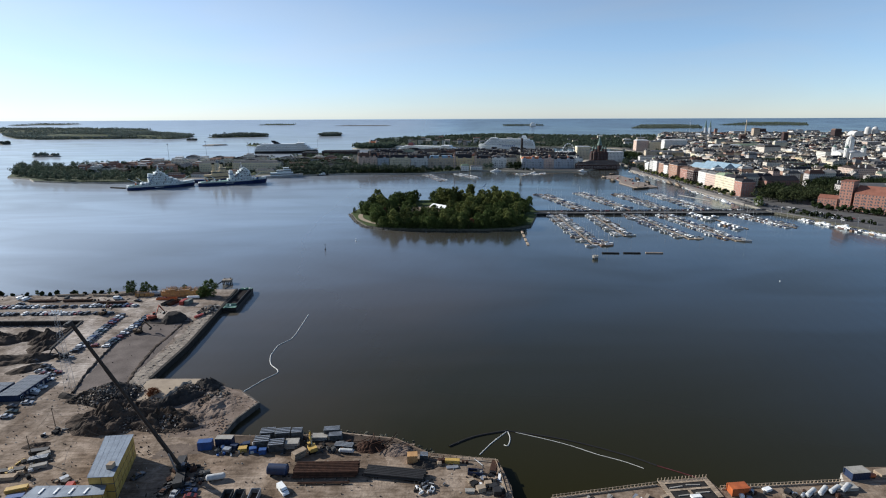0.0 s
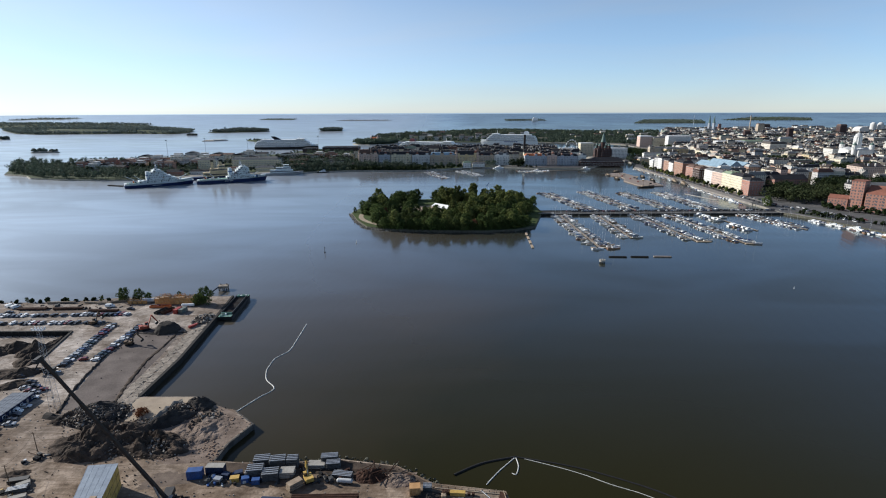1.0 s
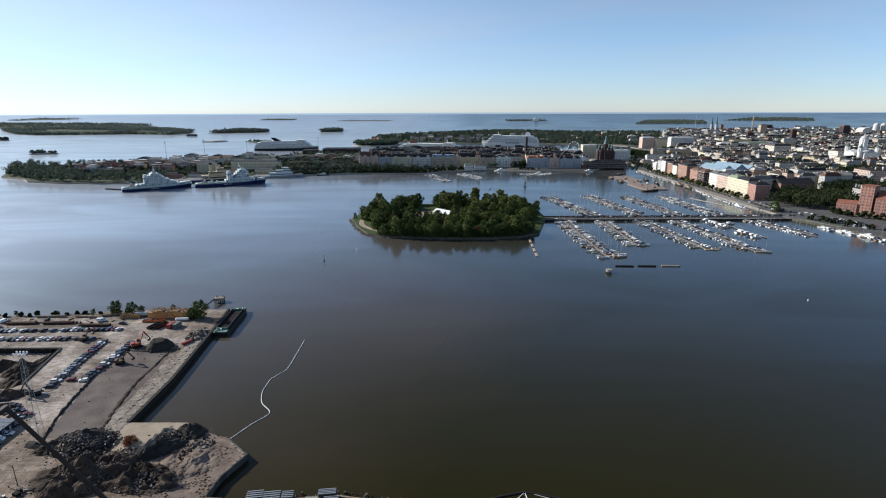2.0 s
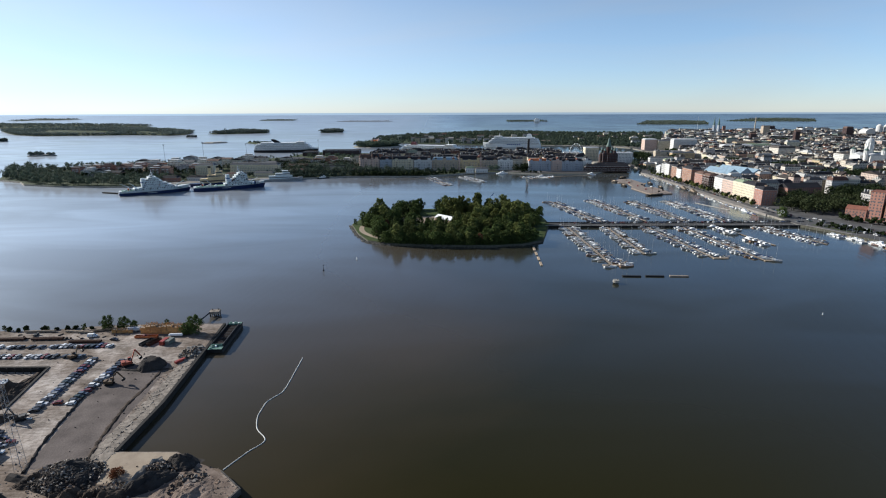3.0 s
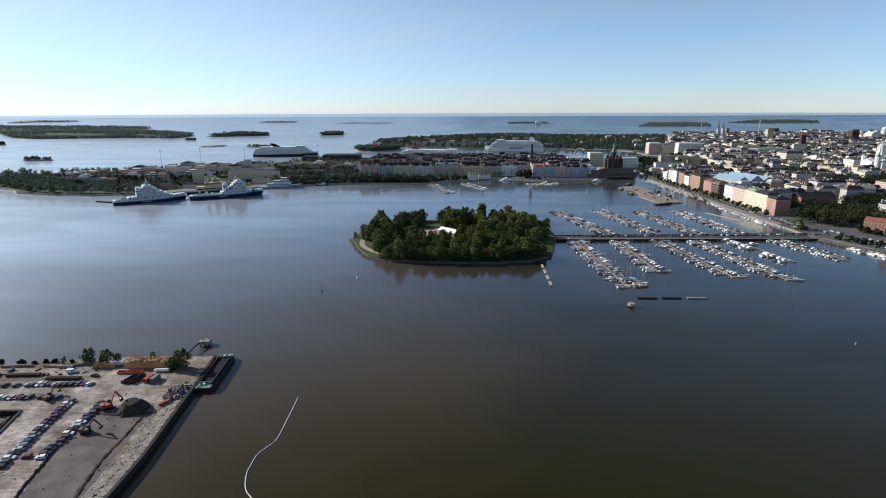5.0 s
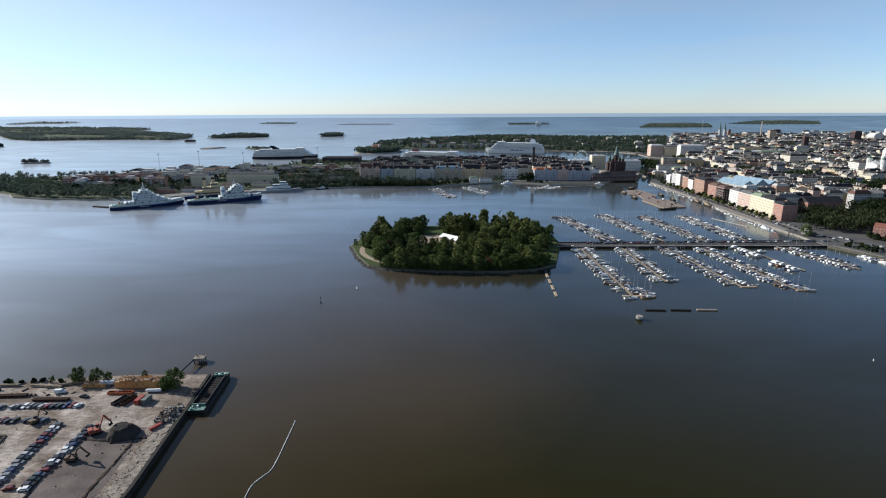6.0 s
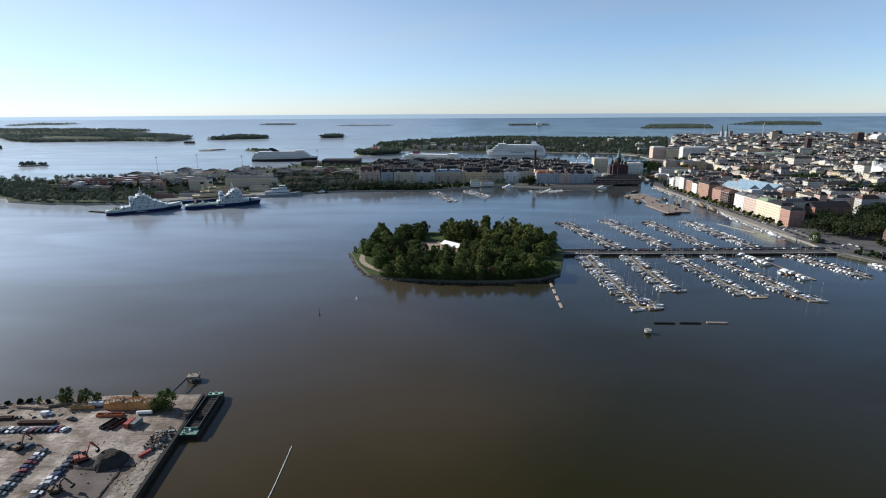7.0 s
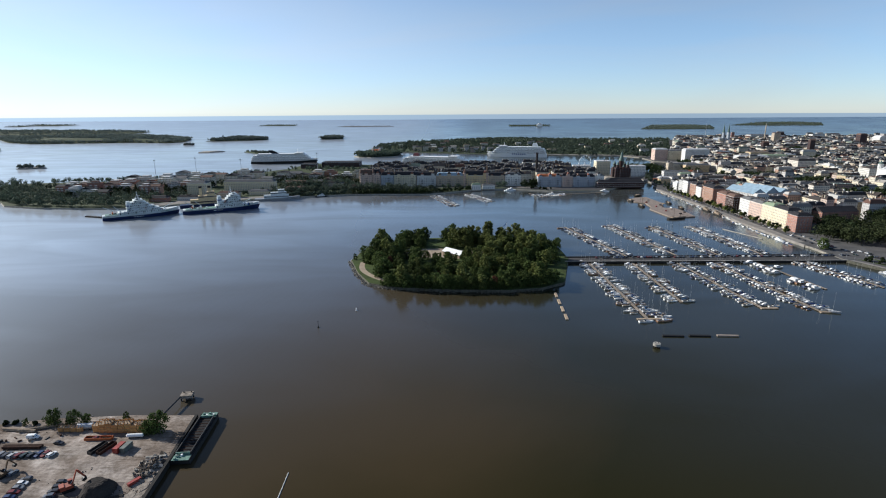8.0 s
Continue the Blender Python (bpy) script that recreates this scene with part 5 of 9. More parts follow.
bm = bmesh.new()
obox(bm, -147.5, 317, radians(8), 9, 1.3, YARD, YARD + 0.7)
bmesh.ops.bevel(bm, geom=list(bm.edges), offset=0.1, segments=1, affect="EDGES")
solid("concrete_beam", bm, M["concrete"], "pale concrete beam lying beside broken slabs", "beam")


# ---- machines ----
def tracked_base(t):
    for s in (-1, 1):
        bm = bmesh.new()
        loft(bm, [[(x, s * 1.2 + w, z) for x, z in ((-1.7, 0.1), (-2.0, 0.5), (-1.7, 0.9), (1.7, 0.9), (2.0, 0.5), (1.7, 0.1))] for w in (-0.3, 0.3)])
        part("track", bm, M["black"], t)
    bm = bmesh.new()
    box(bm, -0.8, 0.8, -1.0, 1.0, 0.6, 1.1)
    part("undercarriage", bm, M["darksteel"], t)


def excavator(x, y, ang, col, reach=1.0, label="", size=1.0):
    t = thing("excavator", label, "excavator", m=pose(x, y, YARD, 0, 0, ang) @ Matrix.Diagonal((size, size, size, 1)))
    tracked_base(t)
    bm = bmesh.new()
    v = box(bm, -2.3, 1.5, -1.35, 1.35, 1.1, 2.2)
    box(bm, -2.4, -1.0, -1.3, 1.3, 2.2, 2.6)
    part("house_body", bm, M[col], t)
    bm = bmesh.new()
    loft(bm, [[(0.2, yy, 2.2), (0.3, yy, 3.3), (1.4, yy, 3.3), (1.75, yy, 2.4), (1.75, yy, 1.6)] for yy in (0.35, 1.3)])
    cab = part("cab", bm, M["glass"], t, "dark glazed cab")
    bm = bmesh.new()
    box(bm, 0.25, 1.45, 0.3, 1.34, 3.31, 3.4)
    part("cab_roof", bm, M[col], cab)
    tip, end = (4.2 * reach, -0.2, 6.6), (6.8 * reach, -0.2, 3.2)
    bm = bmesh.new()
    loft(bm, [[(p[0], p[1] + s, p[2] + d) for s, d in ((-0.3, -w), (0.3, -w), (0.3, w), (-0.3, w))] for p, w in (((1.2, -0.2, 1.8), 0.45), ((2.6, -0.2, 5.2), 0.5), (tip, 0.3))])
    part("boom", bm, M[col], t)
    bm = bmesh.new()
    loft(bm, [[(p[0] + d, p[1] + s, p[2]) for s, d in ((-0.25, -w), (0.25, -w), (0.25, w), (-0.25, w))] for p, w in ((tip, 0.4), (end, 0.25))])
    part("stick", bm, M[col], t)
    bm = bmesh.new()
    loft(bm, [[(end[0] + a, end[1] + s, end[2] + b) for a, b in ((0.2, 0.2), (0.5, -0.9), (-0.4, -1.5), (-1.1, -1.0), (-0.6, -0.3))] for s in (-0.7, 0.7)])
    part("bucket", bm, M["darksteel"], t)
    bm = bmesh.new()
    rod(bm, (0.9, -0.2, 2.2), (2.6, -0.2, 4.6), 0.12)
    part("cylinder", bm, M["steel"], t)
    return t


excavator(-173, 295, 40, "machinered", 0.75, "rusty orange-red tracked excavator with a raised boom", 1.25)
excavator(-170.5, 275, 10, "mud", 1.0, "mud-brown tracked excavator with its arm stretched out")
excavator(-208, 303.5, 70, "mud", 0.8, "rust-red tracked excavator beside parked cars")
excavator(-47.5, 167, 120, "yellow", 0.5, "yellow tracked excavator among stacked goods")
excavator(-191, 244, 200, "darksteel", 0.8, "dark tracked machine with folded arms")


def mobile_crane():
    """The tall telescopic crane beside the site building."""
    t = thing("mobile_crane", "mobile crane with a very long dark telescopic boom", "crane")
    foot, tip = Vector((-90, 156, 5.0)), Vector((-92.4, 122.3, 70.8))
    bm = bmesh.new()
    obox(bm, -88, 152.5, radians(-70), 13, 2.9, YARD + 0.9, YARD + 1.9)
    obox(bm, -86.4, 147.5, radians(-70), 2.6, 2.8, YARD + 1.9, YARD + 3.1)
    part("carrier", bm, M["darksteel"], t)
    for k in range(5):
        for s in (-1, 1):
            bm = bmesh.new()
            c = Vector((-88, 152.5)) + Vector((math.cos(radians(-70)), math.sin(radians(-70)))) * (-5 + 2.5 * k) + Vector((math.cos(radians(20)), math.sin(radians(20)))) * s * 1.3
            d = Vector((math.cos(radians(20)), math.sin(radians(20)))) * 0.25
            rod(bm, (c.x - d.x, c.y - d.y, YARD + 0.7), (c.x + d.x, c.y + d.y, YARD + 0.7), 0.7, 0.7, 12)
            part("wheel", bm, M["black"], t)
    bm = bmesh.new()
    obox(bm, -90.0, 157.3, radians(-80), 5.5, 2.8, YARD + 1.95, YARD + 3.6)
    upper = part("superstructure", bm, M["darksteel"], t)
    bm = bmesh.new()
    obox(bm, -87.9, 155, radians(-80), 1.8, 1.1, YARD + 1.95, YARD + 3.9)
    part("cab", bm, M["glass"], upper)
    for k in range(4):
        bm = bmesh.new()
        a, b = foot.lerp(tip, k / 4 + (0.0 if k == 0 else 0.0)), foot.lerp(tip, (k + 1) / 4)
        w = 0.66 - 0.07 * k
        q = (b - a).to_track_quat("Z", "Y").to_matrix()
        loft(bm, [[tuple(p + q @ Vector((w * math.cos(c), w * 1.15 * math.sin(c), 0))) for c in (math.pi / 6 + math.pi / 3 * j for j in range(6))] for p in (a, b)])
        part("boom_section", bm, M["darksteel"], t)
    bm = bmesh.new()
    q = tip + Vector((0, 0, -0.4))
    obox(bm, q.x, q.y - 0.5, radians(95), 2.2, 0.8, q.z - 0.5, q.z + 0.6)
    rod(bm, (q.x - 0.45, q.y - 1.4, q.z), (q.x + 0.45, q.y - 1.4, q.z), 0.55, 0.55, 10)
    part("boom_head", bm, M["darksteel"], t)
    bm = bmesh.new()
    a, b = foot + Vector((0, -2.2, -0.4)), foot.lerp(tip, 0.16)
    rod(bm, a, b, 0.3)
    part("luffing_cylinder", bm, M["steel"], t)
    for s in (-1, 1):
        for e in (-5.5, 4.0):
            bm = bmesh.new()
            c = Vector((-88, 152.5)) + Vector((math.cos(radians(-70)), math.sin(radians(-70)))) * e
            d = Vector((math.cos(radians(20)), math.sin(radians(20)))) * s
            rod(bm, (c.x, c.y, YARD + 1.2), (c.x + d.x * 3.6, c.y + d.y * 3.6, YARD + 1.0), 0.2)
            rod(bm, (c.x + d.x * 3.6, c.y + d.y * 3.6, YARD + 1.1), (c.x + d.x * 3.6, c.y + d.y * 3.6, YARD), 0.25, 0.5)
            part("outrigger", bm, M["darksteel"], t)
    return t


mobile_crane()


def lattice_mast(x, y, h, w):
    t = thing("lattice_mast", "slender pale steel lattice floodlight mast", "mast", m=pose(x, y, YARD))
    for sx in (-1, 1):
        for sy in (-1, 1):
            bm = bmesh.new()
            rod(bm, (sx * w, sy * w, 0), (sx * w * 0.35, sy * w * 0.35, h), 0.07, 0.05, 5)
            part("leg", bm, M["steel"], t)
    bm = bmesh.new()
    n = 22
    for k in range(n):
        z0, z1 = h * k / n, h * (k + 1) / n
        f0, f1 = w * (1 - 0.65 * k / n), w * (1 - 0.65 * (k + 1) / n)
        for a, b in (((-1, -1), (1, -1)), ((1, -1), (1, 1)), ((1, 1), (-1, 1)), ((-1, 1), (-1, -1))):
            p, q = ((a, b) if k % 2 else (b, a))
            rod(bm, (p[0] * f0, p[1] * f0, z0), (q[0] * f1, q[1] * f1, z1), 0.03, 0.03, 4)
    part("bracing", bm, M["steel"], t)
    bm = bmesh.new()
    box(bm, -2.2, 2.2, -0.9, 0.9, h, h + 0.15)
    part("platform", bm, M["steel"], t)
    for k in range(8):
        bm = bmesh.new()
        xx = -2 + 1.3 * (k % 4)
        box(bm, xx - 0.3, xx + 0.3, -1.1 + 1.8 * (k // 4), -0.8 + 1.8 * (k // 4), h + 0.3, h + 1.0)
        part("floodlight", bm, M["white"], t)
    return t


lattice_mast(-165, 211.2, 36.5, 1.5)
for x, y, h, dx in ((-152, 183.5, 8, -0.5), (-146, 163.5, 9, -0.7)):
    t = thing("utility_pole", "leaning wooden utility pole with wires", "pole", m=pose(x, y, YARD))
    bm = bmesh.new()
    rod(bm, (0, 0, -0.5), (dx, 0.3, h), 0.16, 0.11)
    part("pole", bm, M["bark"], t)
    bm = bmesh.new()
    rod(bm, (dx - 0.9, 0.3, h - 0.5), (dx + 0.9, 0.3, h - 0.5), 0.07)
    part("crossarm", bm, M["bark"], t)


for a, b in (((-152.5, 183.8, 10), (-146.7, 163.8, 11)), ((-152.5, 183.8, 10), (-118.5, 163.6, 10.6)), ((-146.7, 163.8, 11), (-127.5, 141.5, 8.4)), ((-152.5, 183.8, 10), (-183, 206, 5.6))):
    bm = bmesh.new()
    a, b = Vector(a), Vector(b)
    pts = [a.lerp(b, k / 8) - Vector((0, 0, 4 * (k / 8) * (1 - k / 8) * 1.2)) for k in range(9)]
    for p, q in zip(pts, pts[1:]):
        rod(bm, p, q, 0.035, 0.035, 4)
    solid("overhead_wire", bm, M["black"], "thin black overhead wire between wooden poles", "wire", group="overhead wires")


# ---- the yellow site building ----
def clad_block(t, corners, z0, z1, roofmat, panels):
    """A block of stacked cabins over four corners (anticlockwise), with panels on the two seen sides."""
    bm = bmesh.new()
    prism(bm, corners, z0, z1 - 0.15)
    part("wall", bm, M["formwork"], t)
    bm = bmesh.new()
    c = sum((Vector(p) for p in corners), Vector((0, 0))) / 4
    big = [tuple(c + (Vector(p) - c) * 1.04) for p in corners]
    prism(bm, big, z1 - 0.15, z1)
    roof = part("roof", bm, roofmat, t, "corrugated bluish sheet roof")
    n = 5
    a0, a1, b1, b0 = (Vector(p) for p in big)
    for k in range(n + 1):
        bm = bmesh.new()
        p, q = a0.lerp(a1, k / n), b0.lerp(b1, k / n)
        d = (q - p)
        obox(bm, (p.x + q.x) / 2, (p.y + q.y) / 2, math.atan2(d.y, d.x), d.length, 0.08, z1, z1 + 0.04)
        part("seam", bm, roofmat, roof)
    for i in range(4):
        p, q = Vector(corners[i]), Vector(corners[(i + 1) % 4])
        d = q - p
        m = max(2, int(d.length / 2.9))
        nr = Vector((d.y, -d.x)).normalized()
        for k in range(m):
            for s in range(panels):
                f = p + d * ((k + 0.5) / m) + nr * 0.05
                h = (z1 - z0) / panels
                bm = bmesh.new()
                obox(bm, f.x, f.y, math.atan2(d.y, d.x), d.length / m - 0.25, 0.1, z0 + h * s + 0.15, z0 + h * (s + 1) - 0.2)
                part("panel", bm, M["yellow"], t)


ROOF_BLUE = mat("bluish_roof_sheet", (0.2, 0.235, 0.275), (0.12, 0.145, 0.18), 0.55, 0.1, size=3)
site = thing("site_building", "yellow stacked-cabin site building with bluish sheet roofs", "building")
clad_block(site, [(-111.3, 142.5), (-103.7, 143), (-109.9, 164.8), (-118.9, 163.8)], YARD, 11.0, ROOF_BLUE, 3)
clad_block(site, [(-127.8, 136.2), (-104.6, 138.1), (-106.2, 142.2), (-127.2, 141.9)], YARD, 8.2, ROOF_BLUE, 2)
for k in range(4):
    bm = bmesh.new()
    obox(bm, -124 + 4.6 * k, 139.4, 0.05, 0.6, 2.6, 8.25, 8.5)
    part("roof_light", bm, M["white"], site)
bm = bmesh.new()
box(bm, -107.6, -105.8, 146, 148, 11.05, 12.6)
part("roof_unit", bm, M["plank"], site)
bm = bmesh.new()
obox(bm, -121, 147, 0.2, 2.2, 2.4, YARD, YARD + 2.6)
solid("booth", bm, M["red"], "small red hut beside the site building", "hut")


# ---- cabins, containers, tanks, stacks ----
ROOF_GREY = mat("grey_cabin_roof", (0.19, 0.21, 0.24), (0.12, 0.135, 0.155), 0.85, 0.1, size=3)


def container(x, y, ang, col, length=6.1, h=2.6, w=2.44, z=YARD, roof=None, name="container", label=""):
    t = thing(name, label or "corrugated steel shipping container", "container", "containers", m=pose(x, y, z, 0, 0, ang))
    bm = bmesh.new()
    n = int(length / 0.55)
    side = [(-length / 2 + 0.1 + (length - 0.2) * (k + d) / n, -w / 2 + (0.03 if e else 0.09)) for k in range(n) for d, e in ((0.0, 0), (0.15, 1), (0.5, 1), (0.65, 0))]
    ring = side + [(-x, -y) for x, y in side]
    loft(bm, [[(x, y, z) for x, y in ring] for z in (0.05, h - 0.05)])
    part("body", bm, M[col], t)
    bm = bmesh.new()
    for s in (-1, 1):
        for e in (-1, 1):
            box(bm, s * (length / 2 - 0.08) - 0.08, s * (length / 2 - 0.08) + 0.08, e * (w / 2 - 0.08) - 0.08, e * (w / 2 - 0.08) + 0.08, 0, h)
    part("frame", bm, M[col], t)
    bm = bmesh.new()
    box(bm, -length / 2, length / 2, -w / 2, w / 2, h, h + 0.06)
    part("roof", bm, roof or M[col], t)
    return t


def site_cabin(x, y, k):
    t = container(x, y, 3, "cabinblue", 9.4, 2.9, 3.0, roof=ROOF_GREY, name="site_cabin", label="dark blue site cabin with a grey sheet roof")
    bm = bmesh.new()
    if k % 3 == 1:
        box(bm, 4.68, 4.76, -0.5, 0.5, 0.15, 2.2)
        part("door", bm, M["steel"], t, "pale steel door")
    else:
        box(bm, 4.68, 4.76, -0.75, 0.75, 1.0, 2.1)
        w = part("window", bm, M["white"], t, "white-framed window")
        bm = bmesh.new()
        box(bm, 4.765, 4.79, -0.6, 0.6, 1.12, 1.98)
        part("pane", bm, M["glass"], w)
    bm = bmesh.new()
    for s in range(7):
        box(bm, -4.6 + 1.5 * s, -4.52 + 1.5 * s, -1.5, 1.5, 2.96, 3.02)
    part("roof_rib", bm, ROOF_GREY, t)


for k in range(6):
    site_cabin(-185.3, 203.5 + 3.15 * k, k)
    site_cabin(-196.0, 196.5 + 3.15 * k, k + 1)
for x, y, a in ((-178.5, 207, 15), (-178, 203.5, 20), (-179.5, 213.5, 10), (-182.5, 227.5, 30), (-187.5, 226.5, 10), (-191.5, 229, 15), (-176.5, 190, 12), (-181, 186.5, 12)):
    park(CARS, x, y, YARD, a)
container(-147.6, 299.5, 58, "red", 5.6, 1.3, 1.5, name="steel_box", label="long red steel box tipped beside rubble")
container(-167.8, 322.5, 84, "red", label="faded red shipping container")
container(-164.6, 322.8, 84, "greygreen", label="faded grey-green steel shipping container")


def skip(x, y, ang, length, w, h, col, label):
    t = thing("skip", label, "skip", "open steel skips", m=pose(x, y, YARD, 0, 0, ang))
    L, W = length / 2, w / 2
    for x0, x1, y0, y1 in ((-L, L, -W, -W + 0.15), (-L, L, W - 0.15, W), (-L, -L + 0.15, -W + 0.15, W - 0.15), (L - 0.15, L, -W + 0.15, W - 0.15)):
        bm = bmesh.new()
        box(bm, x0, x1, y0, y1, 0, h)
        part("side", bm, M[col], t)
    bm = bmesh.new()
    box(bm, -L + 0.15, L - 0.15, -W + 0.15, W - 0.15, 0.0, 0.5)
    part("load", bm, M["soil"], t)
    return t


skip(-178.4, 323, 72, 9, 2.6, 1.6, "darksteel", "long dark open steel skip")
skip(-174.2, 323, 72, 9, 2.6, 1.6, "rust", "long rusty open steel skip")
skip(-183, 331, 2, 13, 2.4, 1.3, "orange", "long orange steel trough")


# timber crates with pitched frames
def crate(x, y, ang, gabled=True):
    t = thing("timber_crate", "raw timber transport crate with a pitched frame", "crate", "timber crates", m=pose(x, y, YARD, 0, 0, ang))
    for k in range(5):
        for s in (-1, 1):
            bm = bmesh.new()
            box(bm, -1.5, 1.5, s * 1.9 - 0.05, s * 1.9 + 0.05, 0.15 + 0.72 * k, 0.75 + 0.72 * k)
            part("board", bm, TIMBER, t)
    bm = bmesh.new()
    box(bm, -1.45, 1.45, -1.85, 1.85, 0.1, 3.4)
    part("core", bm, M["plank"], t)
    if gabled:
        for e in (-1.4, 0, 1.4):
            bm = bmesh.new()
            rod(bm, (e, -1.95, 3.6), (e, 0, 5.1), 0.13, 0.13, 5)
            rod(bm, (e, 1.95, 3.6), (e, 0, 5.1), 0.13, 0.13, 5)
            part("rafter", bm, TIMBER, t)
    return t


TIMBER = mat("raw_timber", (0.52, 0.28, 0.10), (0.36, 0.18, 0.065), 0.8, size=1.2, rnd=0.15)
cr = crate(-188, 338.5, 2)
for k in range(1, 8):
    c = copy_thing(cr, pose(0, 0, 0))
    c.matrix_basis = pose(-188 + 3.25 * k, 338.5 - 0.05 * k, YARD, 0, 0, 2 + 2 * (k % 3)) @ Matrix.Diagonal((1, 1.15, 1.18 + 0.1 * (k % 3), 1))
for k in range(4):
    c = copy_thing(cr, pose(0, 0, 0))
    c.matrix_basis = pose(-206 + 3.1 * k, 338.5, YARD, 0, 0, 6 * k) @ Matrix.Diagonal((0.9, 0.8, 0.6, 1))


def tank(x, y, ang, length, r, col, label, z=YARD):
    t = thing("steel_tank", label, "tank", m=pose(x, y, z, 0, 0, ang))
    bm = bmesh.new()
    loft(bm, [[(px, rr * math.cos(a), r + 0.25 + rr * math.sin(a)) for a in (2 * math.pi * k / 28 for k in range(28))] for px, rr in ((-length / 2, r * 0.6), (-length / 2 + 0.4, r), (length / 2 - 0.4, r), (length / 2, r * 0.6))])
    part("shell", bm, M[col], t)
    for s in (-0.3, 0.3):
        bm = bmesh.new()
        box(bm, length * s - 0.2, length * s + 0.2, -r * 0.8, r * 0.8, 0, 0.6)
        part("saddle", bm, M["darksteel"], t)
    return t


tank(-195, 339.5, 5, 8, 1.5, "steel", "blue-and-grey horizontal steel tank")
tank(-166, 332.5, 5, 8, 0.9, "white", "pale bundled tarpaulin roll")
tank(-56, 154.4, -4, 7.2, 1.8, "cabinblue", "large dark blue horizontal steel tank")
tank(-35, 166, -6, 5.4, 0.75, "tarp", "pale blue-grey cylinder lying on the yard")
tank(-76, 151.8, 14, 6.0, 1.0, "tarp", "pale grey cylindrical trailer tank")


def pipe_stack(x0, y0, x1, y1, r, layers, col, label):
    a, b = Vector((x0, y0)), Vector((x1, y1))
    d = b - a
    ang = math.degrees(math.atan2(d.y, d.x))
    t = thing("pipe_stack", label, "pipes", m=pose(x0, y0, YARD, 0, 0, ang))
    for s in (0.15, 0.5, 0.85):
        bm = bmesh.new()
        box(bm, d.length * s - 0.15, d.length * s + 0.15, -0.5, layers[0] * 2 * r + 0.5, 0, 0.3)
        part("timber_bearer", bm, M["plank"], t)
    for j, n in enumerate(layers):
        for k in range(n):
            bm = bmesh.new()
            y, z = r + k * 2 * r + (j * r if n < layers[0] else 0), 0.3 + r + j * r * (1.75 if n < layers[0] else 2)
            off = rb.uniform(-0.5, 0.5)
            rod(bm, (off, y, z), (d.length + off, y, z), r, r, 10)
            part("pipe", bm, M[col], t)
    return t


pipe_stack(-50.4, 151.8, -29, 152.2, 0.42, (7, 7, 7), "rust", "stacked long rust-brown steel pipes")
pipe_stack(-26.6, 152.6, -6.6, 149.6, 0.4, (6, 6), "darksteel", "stacked long black steel pipes")
pipe_stack(-48, 149, -31, 149.3, 0.2, (2,), "rust", "two thin rusty beams on bearers")
pipe_stack(-67, 139.5, -45, 138.5, 0.25, (2,), "darksteel", "thin dark beams on the sand")
for x, y, a, n in ((-215, 322.5, 1, 5), (-240, 326, 3, 5), (-262, 325.5, 2, 5), (-252, 337, 4, 3), (-228, 338, -6, 3), (-218, 336, 20, 3)):
    pipe_stack(x - 9, y, x + 9, y + math.sin(radians(a)) * 18, 0.3, (n, n - 1), "rust" if n > 3 else "plank", "long stacked rusty beams" if n > 3 else "stacked weathered timber beams")


def bundle(x, y, ang, w, d, h, levels, col, label):
    t = thing("stacked_panels", label, "stack", "stacked goods", m=pose(x, y, YARD, 0, 0, ang))
    hh = h / levels
    for k in range(levels):
        bm = bmesh.new()
        box(bm, -w / 2 + rb.uniform(-0.15, 0.15), w / 2, -d / 2, d / 2 + rb.uniform(-0.15, 0.15), k * hh + 0.1, (k + 1) * hh - (0.12 if levels > 2 else 0.0))
        part("panel", bm, M[col], t)
    if col == "formwork":
        for j in range(4):
            bm = bmesh.new()
            box(bm, -w / 2 + 0.1, w / 2 - 0.1, -d / 2 + d * j / 3.4, -d / 2 + d * j / 3.4 + 0.32, h - 0.118, h + 0.1)
            part("slat", bm, M["steel"], t)
    for s in (-0.3, 0.3):
        bm = bmesh.new()
        box(bm, w * s - 0.12, w * s + 0.12, -d / 2 - 0.05, d / 2 + 0.05, 0, 0.1)
        part("bearer", bm, M["plank"], t)
    return t


for x, y, a, w, d, h, n in ((-66.5, 170, 8, 5.5, 3.6, 3.4, 6), (-60.8, 168.6, 8, 5.5, 3.6, 3.0, 6), (-66, 175.5, 8, 5.5, 3.4, 3.2, 6), (-60.2, 175, 8, 5.5, 3.4, 3.4, 6), (-55, 175, 5, 4, 3, 3.6, 5), (-55.5, 170, 4, 5, 3.4, 2.4, 4), (-42.3, 177, 6, 6, 2.4, 3.0, 5), (-40.5, 174.2, 6, 5, 2.4, 2.4, 4), (-46.5, 174.8, 0, 6, 3, 1.6, 3), (-36.5, 169.5, -8, 7, 2.5, 1.2, 2)):
    bundle(x, y, a, w, d, h, n, "concrete" if (x, y) in ((-55.5, 170), (-46.5, 174.8)) else "formwork", "strapped stack of grey formwork panels on bearers")
container(-86.8, 169, 8, "blue", 5.0, 3.2, 2.6, label="blue steel container on the yard edge")
container(-80.6, 171.2, 0, "cabinblue", 6.2, 3.2, 2.6, roof=M["concrete"], label="dark blue cabin with a pale dusty roof")
container(-72.6, 167.2, 10, "yellow", 3.0, 1.6, 2.0, name="tool_box", label="orange-yellow steel tool chest")
